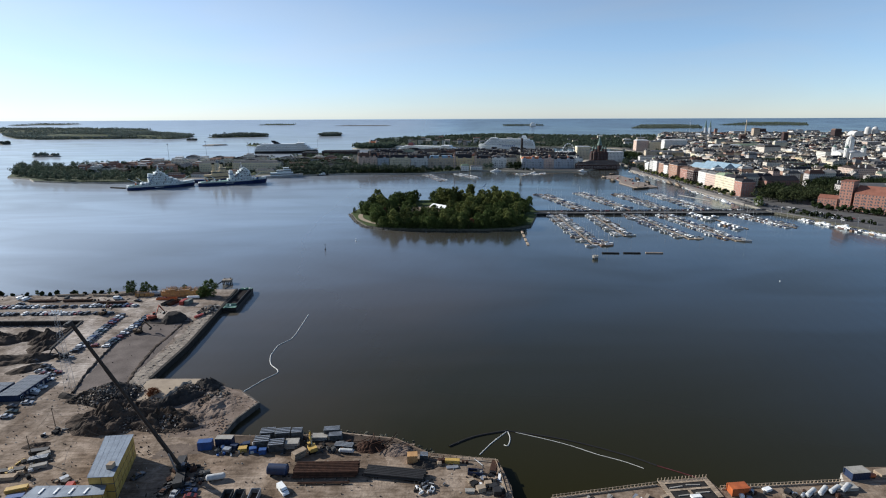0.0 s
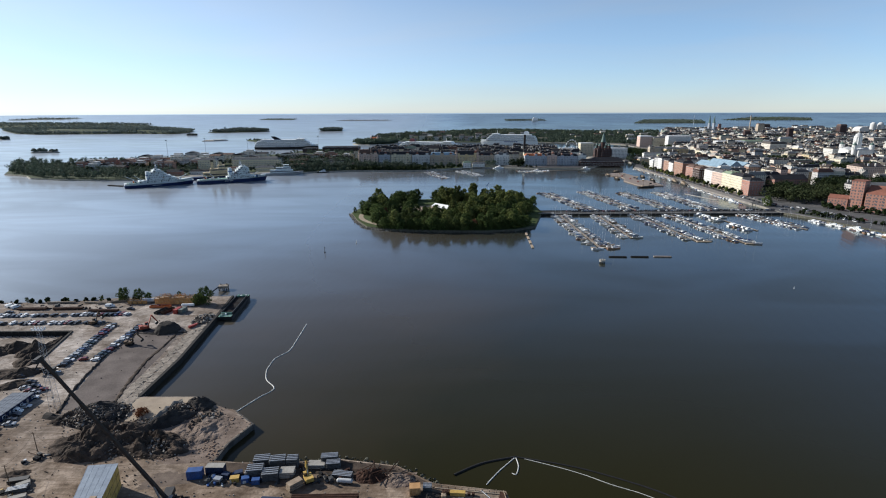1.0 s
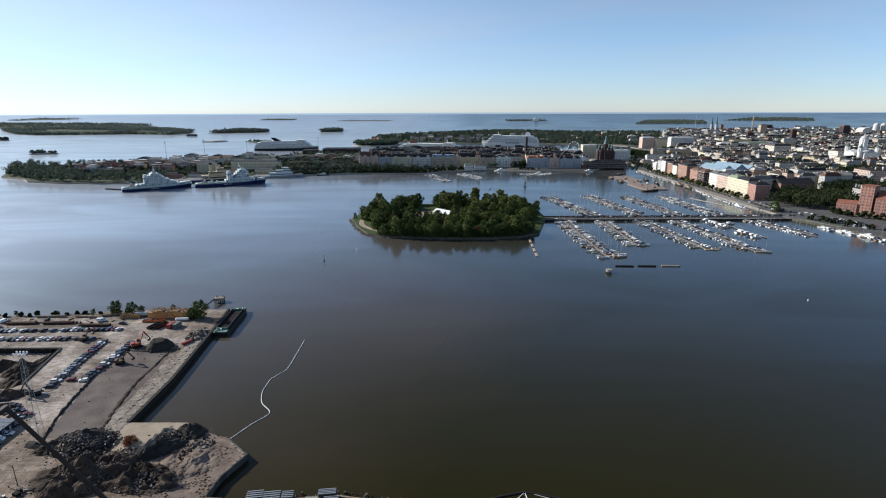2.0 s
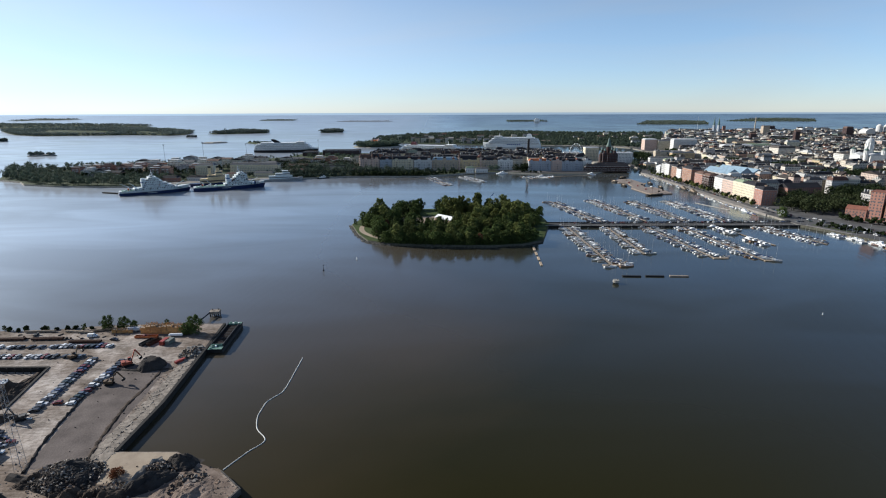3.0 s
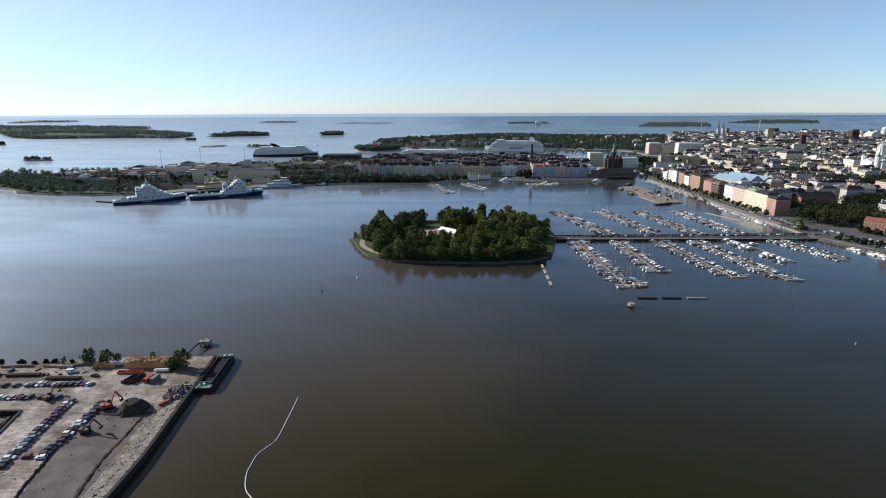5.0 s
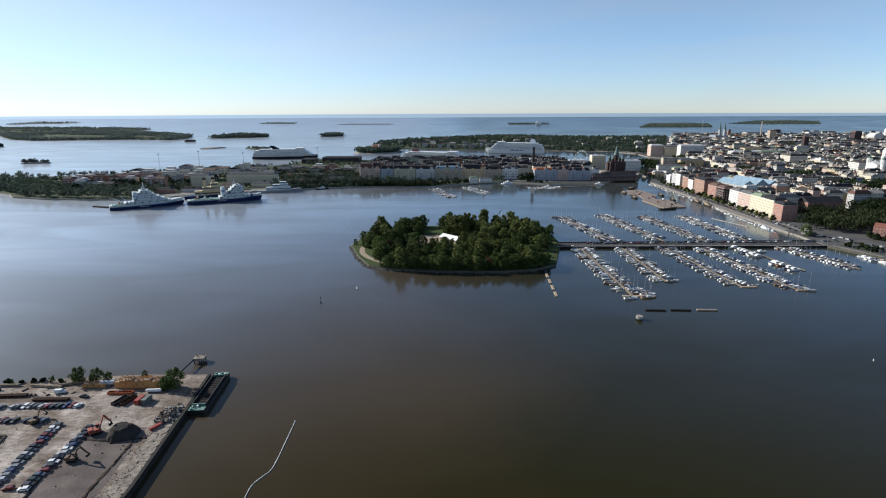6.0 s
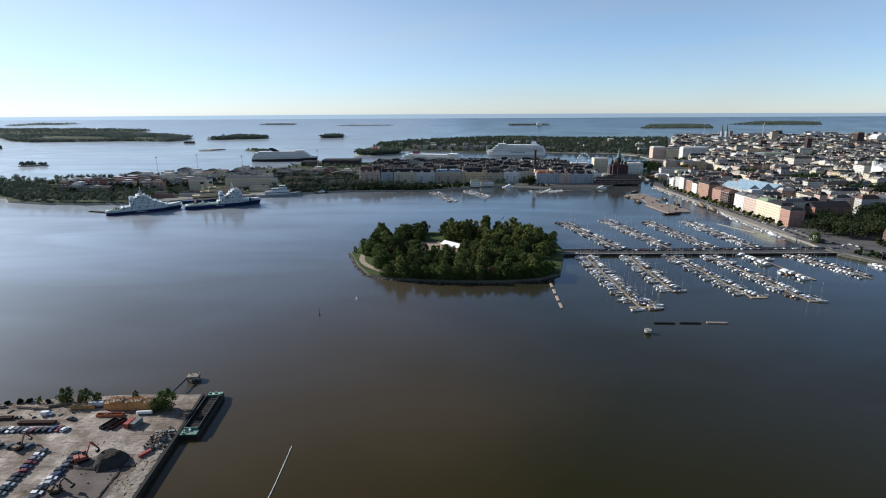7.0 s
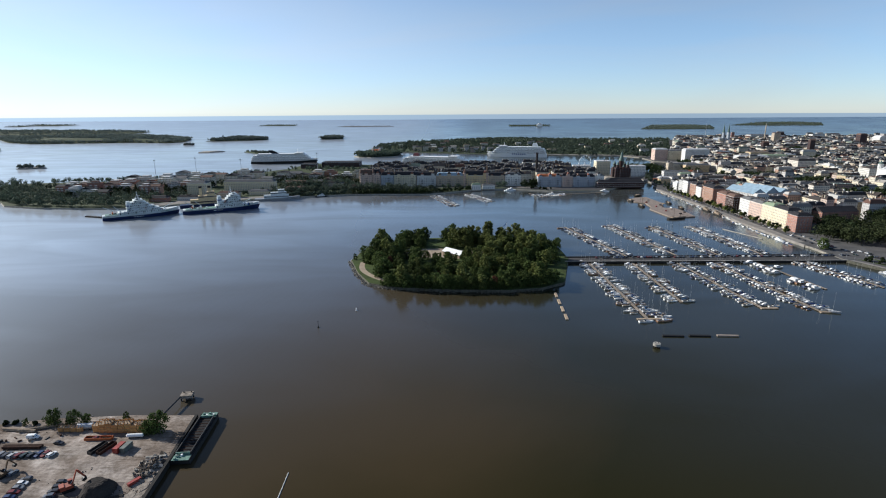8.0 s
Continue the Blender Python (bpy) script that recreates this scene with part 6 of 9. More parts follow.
for x, y, c in ((-76.2, 168.8, "cabinblue"), (-72.2, 169.8, "cabinblue"), (-68.8, 166.8, "blue"), (-65, 166, "blue"), (-78, 166.5, "steel")):
    container(x, y, rb.uniform(-20, 20), c, 2.6, 1.8, 1.9, name="tool_box", label="small blue steel site chest" if "blue" in c else "small grey steel site chest")
bundle(-51.4, 164, 45, 5, 2.6, 2.6, 3, "plank", "tan stack of timber boards")
container(-11, 161, 4, "ply", 3.6, 3.0, 2.8, name="crate", label="pale plywood crate by the shore")
bundle(-7, 162.4, 0, 3.0, 2.2, 2.0, 2, "formwork", "dark grey box beside a plywood crate")
bundle(3, 160.2, -4, 5, 1.5, 1.4, 2, "yellow", "flat yellow steel box beam")
bundle(3, 157.6, 8, 4, 1.4, 0.4, 1, "steel", "white sheets lying on sand")
heap("scrap_mound", -6.5, 159, 5, 3, 1.8, M["darksoil"], "low dark scrap heap", 51)
heap("scrap_mound", -27, 169.5, 6, 4, 2.4, M["rust"], "rusty scrap steel heap at the shore", 52, rough=0.6)
for k in range(16):
    bm = bmesh.new()
    a = rb.uniform(0, 3.1)
    x, y = -27 + rb.uniform(-6, 8), 170 + rb.uniform(-3, 3)
    rod(bm, (x - 3 * math.cos(a), y - 3 * math.sin(a), YARD + rb.uniform(0.2, 2.2)), (x + 3 * math.cos(a), y + 3 * math.sin(a), YARD + rb.uniform(0.6, 3.0)), 0.14, 0.14, 5)
    solid("scrap_beam", bm, M["rust"], "rusty beam thrown on a scrap heap", "scrap", group="scrap beams")
for k in range(30):
    bm = bmesh.new()
    a = rb.uniform(0, 3.1)
    x, y = -5.5 + rb.gauss(0, 2.0), 147.5 + rb.gauss(0, 1.3)
    obox(bm, x, y, a, rb.uniform(0.7, 2.2), rb.uniform(0.15, 0.5), YARD + rb.uniform(0.0, 0.5), YARD + rb.uniform(0.6, 1.1))
    solid("scrap_sheet", bm, M[rb.choice(("white", "steel", "darksteel", "darksteel"))], "bent metal sheet on a scrap pile", "scrap", group="scrap sheets")
for x, y, a, w, d, h, c in ((12, 146, 20, 2.6, 2, 1.6, "path"), (14.5, 148.6, 10, 2.2, 1.8, 1.4, "plank"), (8.4, 145.5, 0, 3, 1.6, 0.8, "concrete"), (17, 144.6, 5, 2.6, 2.6, 1.8, "darksteel"), (16.4, 151, 40, 2, 1.5, 1, "plank"), (9, 150.5, 30, 2, 1.2, 0.9, "path"), (13, 151.6, 70, 2.4, 1.0, 0.7, "steel"), (18.6, 152.5, 80, 4, 0.8, 0.6, "white"), (17.2, 158.2, 75, 5.5, 2.2, 0.5, "rust"), (10, 148.5, 40, 2.2, 1.6, 1.2, "black"), (16, 147.4, 15, 2.6, 1.8, 1.3, "darksteel")):
    bundle(x, y, a, w, d, h, 2, c, "loose stack of building goods near the basin")
def clutter(cx, cy, rx, ry, count, seed, cols, label, top=1.5):
    """Loose goods lying about: boards, drums, boxes and beams, each a thing of its own."""
    r = random.Random(seed)
    for _ in range(count):
        x, y, a = cx + r.uniform(-rx, rx), cy + r.uniform(-ry, ry), r.uniform(0, math.pi)
        kind = r.choice(("timber_block", "drum", "box", "beam", "box"))
        bm = bmesh.new()
        if kind == "timber_block":
            v = obox(bm, x, y, a, r.uniform(2.2, 4.2), r.uniform(0.5, 1.1), YARD, YARD + r.uniform(0.3, 0.6))
            bmesh.ops.bevel(bm, geom=list(bm.edges), offset=0.08, segments=1, affect="EDGES")
        elif kind == "drum":
            rod(bm, (x, y, YARD), (x, y, YARD + 0.95), 0.5, 0.5, 12)
            rod(bm, (x, y, YARD + 0.5), (x, y, YARD + 0.58), 0.54, 0.54, 12)
        elif kind == "box":
            h = r.uniform(0.5, top)
            obox(bm, x, y, a, r.uniform(0.8, 2.4), r.uniform(0.7, 1.6), YARD, YARD + h)
            obox(bm, x, y, a, r.uniform(0.6, 1.2), r.uniform(0.4, 0.7), YARD + h, YARD + h + 0.12)
        else:
            d = Vector((math.cos(a), math.sin(a))) * r.uniform(1.5, 3.5)
            rod(bm, (x - d.x, y - d.y, YARD + 0.15), (x + d.x, y + d.y, YARD + r.uniform(0.15, 0.9)), 0.13, 0.13, 5)
        solid(kind, bm, M[r.choice(cols)], label, "site goods", group="loose site goods")


DULL = ("darksteel", "plank", "rust", "formwork", "concrete", "black", "steel", "darkwood")
clutter(-144, 158, 5, 5, 16, 1, DULL + ("white", "yellow"), "loose building goods lying on the sand")
clutter(-150, 179, 4, 2.5, 9, 2, DULL, "worn timber and steel beside a leaning pole")
clutter(-86, 152, 6, 7, 34, 3, ("darksteel", "black", "darkwood", "rust", "formwork"), "dark rigging gear beside the mobile crane")
clutter(-126, 152, 4, 2, 6, 4, DULL, "tools and beams behind the site building")
clutter(14, 149, 5, 6, 24, 5, DULL + ("white", "path"), "loose building goods at the basin corner")
clutter(-47, 171, 13, 5, 44, 6, ("darksteel", "black", "formwork", "darkwood", "rust"), "dark goods between panel stacks")
clutter(-73, 168, 10, 3, 22, 7, ("blue", "darksteel", "black", "formwork", "tarp", "darkwood"), "small goods beside blue chests")
clutter(5, 160, 8, 1.4, 8, 8, DULL, "loose beams and boxes along the shore rail")
clutter(-192, 247, 5, 3, 9, 9, ("darksteel", "black", "formwork", "white"), "scrapped machine parts beside parked cars")
clutter(-190, 228, 6, 3, 8, 10, DULL + ("blue",), "goods stacked out behind site cabins")
clutter(-235, 331, 34, 4, 22, 11, ("rust", "plank", "darkwood", "darksteel", "formwork"), "timber and rusty steel on the far yard")
clutter(-148, 312, 3, 5, 8, 12, ("formwork", "concrete", "darksteel", "red"), "broken slabs and scrap by the barge")
clutter(110, 143.4, 16, 1.6, 20, 13, DULL + ("white",), "loose goods on the quay")
clutter(55, 141.6, 12, 1.2, 7, 14, DULL, "loose goods along the quay rail")
clutter(-20, 170, 8, 3, 16, 15, ("rust", "darksteel", "rust", "darkwood"), "rusty steel thrown along the shore", 1.0)
skip(10.6, 154.4, -8, 5, 2.2, 1.3, "cabinblue", "small blue open skip")
for x, y, c in ((-68.5, 142, "formwork"), (-64.8, 142, "formwork"), (-60, 142.4, "steel")):
    skip(x, y, 92, 5.2, 3.0, 2.2, c, "open grey steel skip with ribs")
for x, y, a, l, c in ((-143, 162.5, 20, 6, "formwork"), (-140, 158.5, 25, 5, "concrete"), (-148, 156, 12, 9, "darksteel"), (-147, 152.5, 8, 7, "plank"), (-138.5, 147, 20, 6, "yellow"), (-136, 143, 15, 5, "blue"), (-146, 167, 15, 6, "darksteel"), (-143, 165, 40, 4, "concrete"), (-126.5, 152, 50, 2.4, "steel"), (-125, 150.5, 80, 2.2, "darksteel")):
    bundle(x, y, a, l, 2.0, 1.3, 2, c, "jumbled stack of pale building goods on sand")
heap("soil_mound", -150, 171, 5, 2.5, 1.2, M["soil"], "small soil bank beside a pole", 61, 10, 24, 0.5)

# yard trees and shrubs
for x, y, s, k in ((-213, 342.5, 0.56, 0), (-203.5, 343.5, 0.46, 0), (-198.5, 345, 0.4, 0), (-207, 344, 0.5, 1), (-156, 336, 0.68, 0), (-161, 335, 0.5, 0), (-178, 346, 0.7, 1), (-161, 340, 0.9, 1), (-228, 343, 0.5, 1), (-250, 342, 0.4, 1), (-277, 342, 0.45, 1)):
    plant(SMALL if k else BROAD, x, y, YARD, s)

# ---- barge, platform, floating booms ----
def barge():
    t = thing("barge", "dark green hopper barge with an empty rusty hold", "barge", m=pose(-136.8, 334.5, 0, 0, 0, 94))
    L, W = 20.0, 4.3
    bm = bmesh.new()
    ring = lambda z, g: [(-L - g, -W, z), (L - 1.5, -W, z), (L + g, -W + 1.2, z), (L + g, W - 1.2, z), (L - 1.5, W, z), (-L - g, W, z)]
    loft(bm, [ring(-1.0, -1.5), ring(0.3, -0.2), ring(2.6, 0.3)])
    part("hull", bm, M["darksteel"], t)
    for x0, x1, y0, y1 in ((-L + 4, L - 5, -W + 0.7, -W + 1.1), (-L + 4, L - 5, W - 1.1, W - 0.7), (-L + 4, -L + 4.4, -W + 1.1, W - 1.1), (L - 5.4, L - 5, -W + 1.1, W - 1.1)):
        bm = bmesh.new()
        box(bm, x0, x1, y0, y1, 2.6, 3.9)
        part("coaming", bm, M["darksteel"] if y1 - y0 < 1 else M["green"], t)
    bm = bmesh.new()
    box(bm, -L + 4.4, L - 5.4, -W + 1.1, W - 1.1, 2.6, 2.75)
    part("hold", bm, M["black"], t)
    for k in range(13):
        bm = bmesh.new()
        x = -L + 5.4 + k * (2 * L - 11.4) / 12
        box(bm, x - 0.09, x + 0.09, -W + 1.1, W - 1.1, 2.75, 2.95)
        part("hold_frame", bm, M["rust"], t)
    for x0, x1 in ((-L - 0.2, -L + 3.8), (L - 4.8, L - 0.5)):
        bm = bmesh.new()
        box(bm, x0, x1, -W + 0.4, W - 0.4, 2.6, 2.72)
        part("deck", bm, M["green"], t)
        for k in range(5):
            bm = bmesh.new()
            x, y = rb.uniform(x0 + 0.5, x1 - 0.5), rb.uniform(-W + 1, W - 1)
            box(bm, x - 0.5, x + 0.5, y - 0.4, y + 0.4, 2.72, 3.5)
            part("winch", bm, M["white"] if k % 2 else M["green"], t)
    for s in (-1, 1):
        bm = bmesh.new()
        box(bm, -L, L - 1.5, s * W - 0.12, s * W + 0.12, 2.3, 2.9)
        part("rubbing_strake", bm, M["black"], t)
    return t


barge()


def mooring_platform():
    t = thing("mooring_platform", "square concrete mooring platform on piles with a gangway", "platform", m=pose(-159.5, 372.5, 0, 0, 0, 8))
    bm = bmesh.new()
    box(bm, -3.2, 3.2, -2.5, 2.5, 1.7, 3.3)
    part("cap", bm, M["brokenslab"], t)
    for sx in (-2.6, 0, 2.6):
        for sy in (-2.0, 2.0):
            bm = bmesh.new()
            rod(bm, (sx, sy, -3), (sx, sy, 1.6), 0.4)
            part("pile", bm, M["darkwood"], t)
    bm = bmesh.new()
    rod(bm, (-2.5, -2.7, 3.0), (-5.5, -19.5, 3.0), 0.5, 0.5, 4)
    part("gangway", bm, M["darksteel"], t)
    for s in (-2, 2):
        bm = bmesh.new()
        rod(bm, (s, 1.5, 3.4), (s, 1.5, 4.1), 0.3, 0.4)
        part("bollard", bm, M["darksteel"], t)
    return t


mooring_platform()


def boom_line(name, pts, r, material, label):
    """A floating boom: a tube along a curve, smoothed between the given places."""
    ends = [pts[0]] + list(pts) + [pts[-1]]
    line = []
    for a, b, c, d in zip(ends, ends[1:], ends[2:], ends[3:]):
        for k in range(5):
            f = k / 5
            line.append([0.5 * (2 * b[i] + (c[i] - a[i]) * f + (2 * a[i] - 5 * b[i] + 4 * c[i] - d[i]) * f * f + (3 * b[i] - a[i] - 3 * c[i] + d[i]) * f ** 3) for i in (0, 1)])
    line.append(pts[-1])
    cu = bpy.data.curves.new(name, "CURVE")
    cu.dimensions, cu.bevel_depth, cu.bevel_resolution = "3D", r, 2
    cu.materials.append(material)
    sp = cu.splines.new("POLY")
    sp.points.add(len(line) - 1)
    for p, (x, y) in zip(sp.points, line):
        p.co = (x, y, 0.05, 1)
    return tagged(new(name, cu), label, "boom")


PALE = mat("pale_boom_cover", (0.52, 0.51, 0.47), (0.36, 0.35, 0.32), 0.7, size=2)
boom_line("floating_boom", [(-84, 309), (-83.8, 292), (-84, 274), (-86.5, 268), (-89, 263), (-89.3, 256), (-89, 250), (-86, 241), (-80, 233), (-84.5, 225), (-90, 214)], 0.24, PALE, "pale floating oil boom winding over the water")
boom_line("floating_boom", [(2, 173), (8, 177), (14, 180), (25, 183)], 0.45, M["black"], "black floating hose on the water")
boom_line("floating_boom", [(25, 183), (46, 177), (65, 168), (75, 161.5)], 0.32, M["black"], "black floating hose curving to the quay")
boom_line("floating_boom", [(75, 161.5), (86, 155), (87, 151)], 0.2, M["maroon"], "dark red end of a floating hose")
boom_line("floating_boom", [(25, 183), (18, 175), (13, 168)], 0.2, PALE, "pale floating boom beside a hose")
boom_line("floating_boom", [(25, 183), (25.4, 178), (24, 173.5), (22.6, 174)], 0.2, PALE, "short pale floating boom")
boom_line("floating_boom", [(28, 182), (40, 177), (48, 173), (56, 168), (64, 164), (70, 160)], 0.12, PALE, "white floating boom along a dark hose")


# ---- the other quay: rail, landing stage, goods ----
def quay_rail(pts, step=1.25):
    t = thing("quay_rail", "low pale timber rail with posts along the quay", "railing")
    for (x0, y0), (x1, y1) in zip(pts, pts[1:]):
        n = max(1, int(math.hypot(x1 - x0, y1 - y0) / step))
        for k in range(n):
            bm = bmesh.new()
            x, y = x0 + (x1 - x0) * k / n, y0 + (y1 - y0) * k / n
            box(bm, x - 0.12, x + 0.12, y - 0.12, y + 0.12, YARD, YARD + 1.15)
            part("post", bm, M["plank"], t)
        bm = bmesh.new()
        rod(bm, (x0, y0, YARD + 1.05), (x1, y1, YARD + 1.05), 0.1, 0.1, 5)
        part("rail", bm, M["plank"], t)
        bm = bmesh.new()
        obox(bm, (x0 + x1) / 2, (y0 + y1) / 2 - 0.5, math.atan2(y1 - y0, x1 - x0), math.hypot(x1 - x0, y1 - y0), 0.5, YARD, YARD + 0.35)
        part("kerb_beam", bm, M["path"], t)


quay_rail([(34.5, 142.6), (69.5, 148.6)])
quay_rail([(89.5, 146.6), (131.6, 149.6)])
quay_rail([(-4.5, 164), (9, 162), (18, 160.8)], 2.0)
quay_rail([(18, 160.8), (19.2, 152.5), (20, 144)], 2.0)


def landing_stage():
    """Plank walkways round two dark openings, with posts along the water."""
    t = thing("landing_stage", "pale plank landing stage with dark openings and posts", "landing stage", m=pose(79.3, 146.8, YARD, 0, 0, 6))
    for x0, x1, y0, y1 in ((-8.6, 8.6, 2.2, 4.0), (-8.6, -7.0, -5.5, 2.2), (6.8, 8.6, -5.5, 2.2), (-7.0, 6.8, -1.2, -0.4), (-1.0, -0.2, -5.5, -1.2)):
        n = max(1, int(max(x1 - x0, y1 - y0) / 0.9))
        for k in range(n):
            bm = bmesh.new()
            if x1 - x0 > y1 - y0:
                box(bm, x0 + (x1 - x0) * k / n, x0 + (x1 - x0) * (k + 0.93) / n, y0, y1, 0.35, 0.47)
            else:
                box(bm, x0, x1, y0 + (y1 - y0) * k / n, y0 + (y1 - y0) * (k + 0.93) / n, 0.35, 0.47)
            part("plank", bm, M["plank"], t)
    bm = bmesh.new()
    box(bm, -8.4, 8.4, -5.4, 3.9, 0.02, 0.3)
    part("bed", bm, M["darkwood"], t)
    for k in range(15):
        bm = bmesh.new()
        box(bm, -8.5 + 1.2 * k, -8.3 + 1.2 * k, 3.85, 4.05, 0.4, 1.5)
        part("post", bm, M["plank"], t)
    for x, y, a in ((-4, 0.5, 0.1), (2, 0.9, -0.1), (-3, -3.4, 0.05), (3.2, -2.8, 0.0)):
        bm = bmesh.new()
        obox(bm, x, y, a, 4.6, 0.35, 0.3, 0.55)
        part("beam", bm, M["concrete"], t)
    return t


landing_stage()
bundle(79.6, 142.2, 8, 3.2, 1.4, 1.0, 1, "white", "white box lying on the landing stage")
for k in range(5):
    bundle(56 + rb.uniform(0, 14), 141.5 + rb.uniform(-1.5, 1.5), rb.uniform(0, 90), 2.2, 1.0, 0.8, 2, rb.choice(("steel", "white", "darksteel", "plank")), "small stack of goods on the quay")
container(94.0, 144.6, 6, "orange", 6.0, 2.7, 3.2, name="work_hut", label="orange work hut on the quay")
tank(116.5, 143.4, 34, 5.6, 0.75, "tarp", "grey-white wrapped roll lying on the quay")
tank(121, 144.3, 38, 5.6, 0.75, "tarp", "grey-white wrapped roll lying on the quay")
tank(125.2, 144.9, 30, 5.6, 0.75, "tarp", "grey-white wrapped roll lying on the quay")
tank(129.2, 145.6, 36, 5.6, 0.75, "tarp", "grey-white wrapped roll lying on the quay")
tank(113.5, 142.4, 40, 2.2, 0.6, "steel", "grey wrapped roll lying on the quay")
container(137.6, 152.0, 6, "cabinblue", 6.6, 2.8, 3.6, roof=M["concrete"], name="work_hut", label="dark blue flat-roofed hut at the quay corner")
tank(142, 151.5, 5, 3.2, 0.7, "orange", "small orange drum on the quay")
bundle(148, 153, 10, 6, 3, 1.4, 2, "plank", "tan stack of boards on the quay")
bundle(131, 146.5, 4, 4, 3, 1.2, 2, "concrete", "stack of concrete slabs on the quay")
for k, x in enumerate((98, 104, 110, 128)):
    bundle(x, 144.6 + k % 2, 20 * k, 2.6, 1.6, 0.9, 2, ("steel", "white", "darksteel", "concrete")[k], "small goods stack on the quay")

# ---- houses ----
def facade(name, colours, rough=0.85, storey=3.6, bay=3.1, per_island=False):
    """Plaster or brick in one colour a house, with rows of dark windows where houses stand too far off to build them."""
    m = palette(name, colours, rough, per_island=per_island)
    n, l = m.node_tree.nodes, m.node_tree.links
    b = n["Principled BSDF"]
    tc, sep, geo, sn = n.new("ShaderNodeTexCoord"), n.new("ShaderNodeSeparateXYZ"), n.new("ShaderNodeNewGeometry"), n.new("ShaderNodeSeparateXYZ")
    l.new(tc.outputs["Object"], sep.inputs[0])
    l.new(geo.outputs["Normal"], sn.inputs[0])

    def op(kind, a, bb=None, c=None):
        x = n.new("ShaderNodeMath")
        x.operation = kind
        for i, v in enumerate((a, bb, c)):
            if v is None:
                continue
            if isinstance(v, (int, float)):
                x.inputs[i].default_value = v
            else:
                l.new(v, x.inputs[i])
        return x.outputs[0]

    u = op("FRACT", op("DIVIDE", op("ADD", sep.outputs[0], sep.outputs[1]), bay))
    v = op("FRACT", op("DIVIDE", sep.outputs[2], storey))
    hole = op("MULTIPLY", op("LESS_THAN", op("ABSOLUTE", op("SUBTRACT", u, 0.5)), 0.19), op("LESS_THAN", op("ABSOLUTE", op("SUBTRACT", v, 0.55)), 0.27))
    hole = op("MULTIPLY", hole, op("LESS_THAN", op("ABSOLUTE", sn.outputs[2]), 0.3))
    mx = n.new("ShaderNodeMix")
    mx.data_type = "RGBA"
    old = b.inputs["Base Color"].links[0].from_socket
    l.new(hole, mx.inputs["Factor"])
    l.new(old, mx.inputs["A"])
    mx.inputs["B"].default_value = (0.085, 0.09, 0.1, 1)
    l.new(mx.outputs["Result"], b.inputs["Base Color"])
    l.new(op("SUBTRACT", rough, op("MULTIPLY", hole, rough - 0.2)), b.inputs["Roughness"])
    return m


CITY_COLOURS = [(0.619, 0.55, 0.396), (0.619, 0.602, 0.542), (0.585, 0.542, 0.447), (0.516, 0.413, 0.258), (0.533, 0.456, 0.344), (0.585, 0.542, 0.464), (0.499, 0.396, 0.327), (0.43, 0.404, 0.378), (0.654, 0.593, 0.447), (0.396, 0.258, 0.189), (0.568, 0.516, 0.413), (0.636, 0.585, 0.464), (0.473, 0.456, 0.43)]
PLASTER = facade("city_plaster", CITY_COLOURS)
PLASTER_FAR = facade("far_city_plaster", CITY_COLOURS, per_island=True)
BRICKY = facade("brick_house_wall", [(0.36, 0.19, 0.13), (0.42, 0.25, 0.18), (0.52, 0.43, 0.36), (0.33, 0.17, 0.12), (0.6, 0.55, 0.48)], bay=2.8)
ROOF_COLOURS = [(0.03, 0.03, 0.032), (0.05, 0.047, 0.045), (0.11, 0.105, 0.1), (0.045, 0.038, 0.034), (0.19, 0.18, 0.165), (0.026, 0.026, 0.03), (0.11, 0.06, 0.045), (0.13, 0.16, 0.13), (0.036, 0.036, 0.04), (0.46, 0.45, 0.42), (0.085, 0.075, 0.066), (0.3, 0.28, 0.25), (0.16, 0.13, 0.10), (0.05, 0.04, 0.036), (0.38, 0.37, 0.34)]
ROOFS = palette("city_roofs", ROOF_COLOURS, 0.6)
ROOFS_FAR = palette("far_city_roofs", ROOF_COLOURS, 0.6, per_island=True)
ROOFBITS = palette("roof_details", [(0.56, 0.54, 0.5), (0.06, 0.06, 0.06), (0.2, 0.15, 0.11), (0.36, 0.35, 0.33), (0.08, 0.08, 0.08), (0.44, 0.39, 0.3), (0.05, 0.05, 0.05)], 0.8, per_island=True)
WALL_COLOURS = dict(
    cream=(0.64, 0.56, 0.40), ochre=(0.56, 0.43, 0.25), palegrey=(0.54, 0.53, 0.51), whitish=(0.70, 0.685, 0.64), tan=(0.46, 0.375, 0.28), rosy=(0.58, 0.43, 0.35), brick=(0.35, 0.185, 0.14), darkbrick=(0.06, 0.035, 0.03),
    orange_brick=(0.327, 0.189, 0.129), bluegrey=(0.37, 0.40, 0.44))
WALLS = {k: facade(k + "_wall", [c, tuple(v * 0.93 for v in c)], bay=3.4) for k, c in WALL_COLOURS.items()}
PLAIN = {k: palette(k + "_plaster", [c, tuple(v * 0.93 for v in c)], 0.85) for k, c in WALL_COLOURS.items()}
ROOFC = {k: mat(k + "_sheet_roof", c, tuple(v * 0.7 for v in c), 0.85, size=6, bump=0.2) for k, c in dict(
    dark=(0.034, 0.033, 0.036), rust=(0.23, 0.10, 0.07), grey=(0.13, 0.13, 0.13), green=(0.22, 0.27, 0.18), tile=(0.38, 0.13, 0.06), blue=(0.24, 0.33, 0.4), pale=(0.5, 0.5, 0.49), brown=(0.14, 0.09, 0.07)).items()}


def window_mesh():
    bm = bmesh.new()
    box(bm, -0.65, 0.65, -0.04, 0.04, -0.95, 0.95)
    return mesh_of("window", bm, M["houseglass"])


WINDOW = window_mesh()


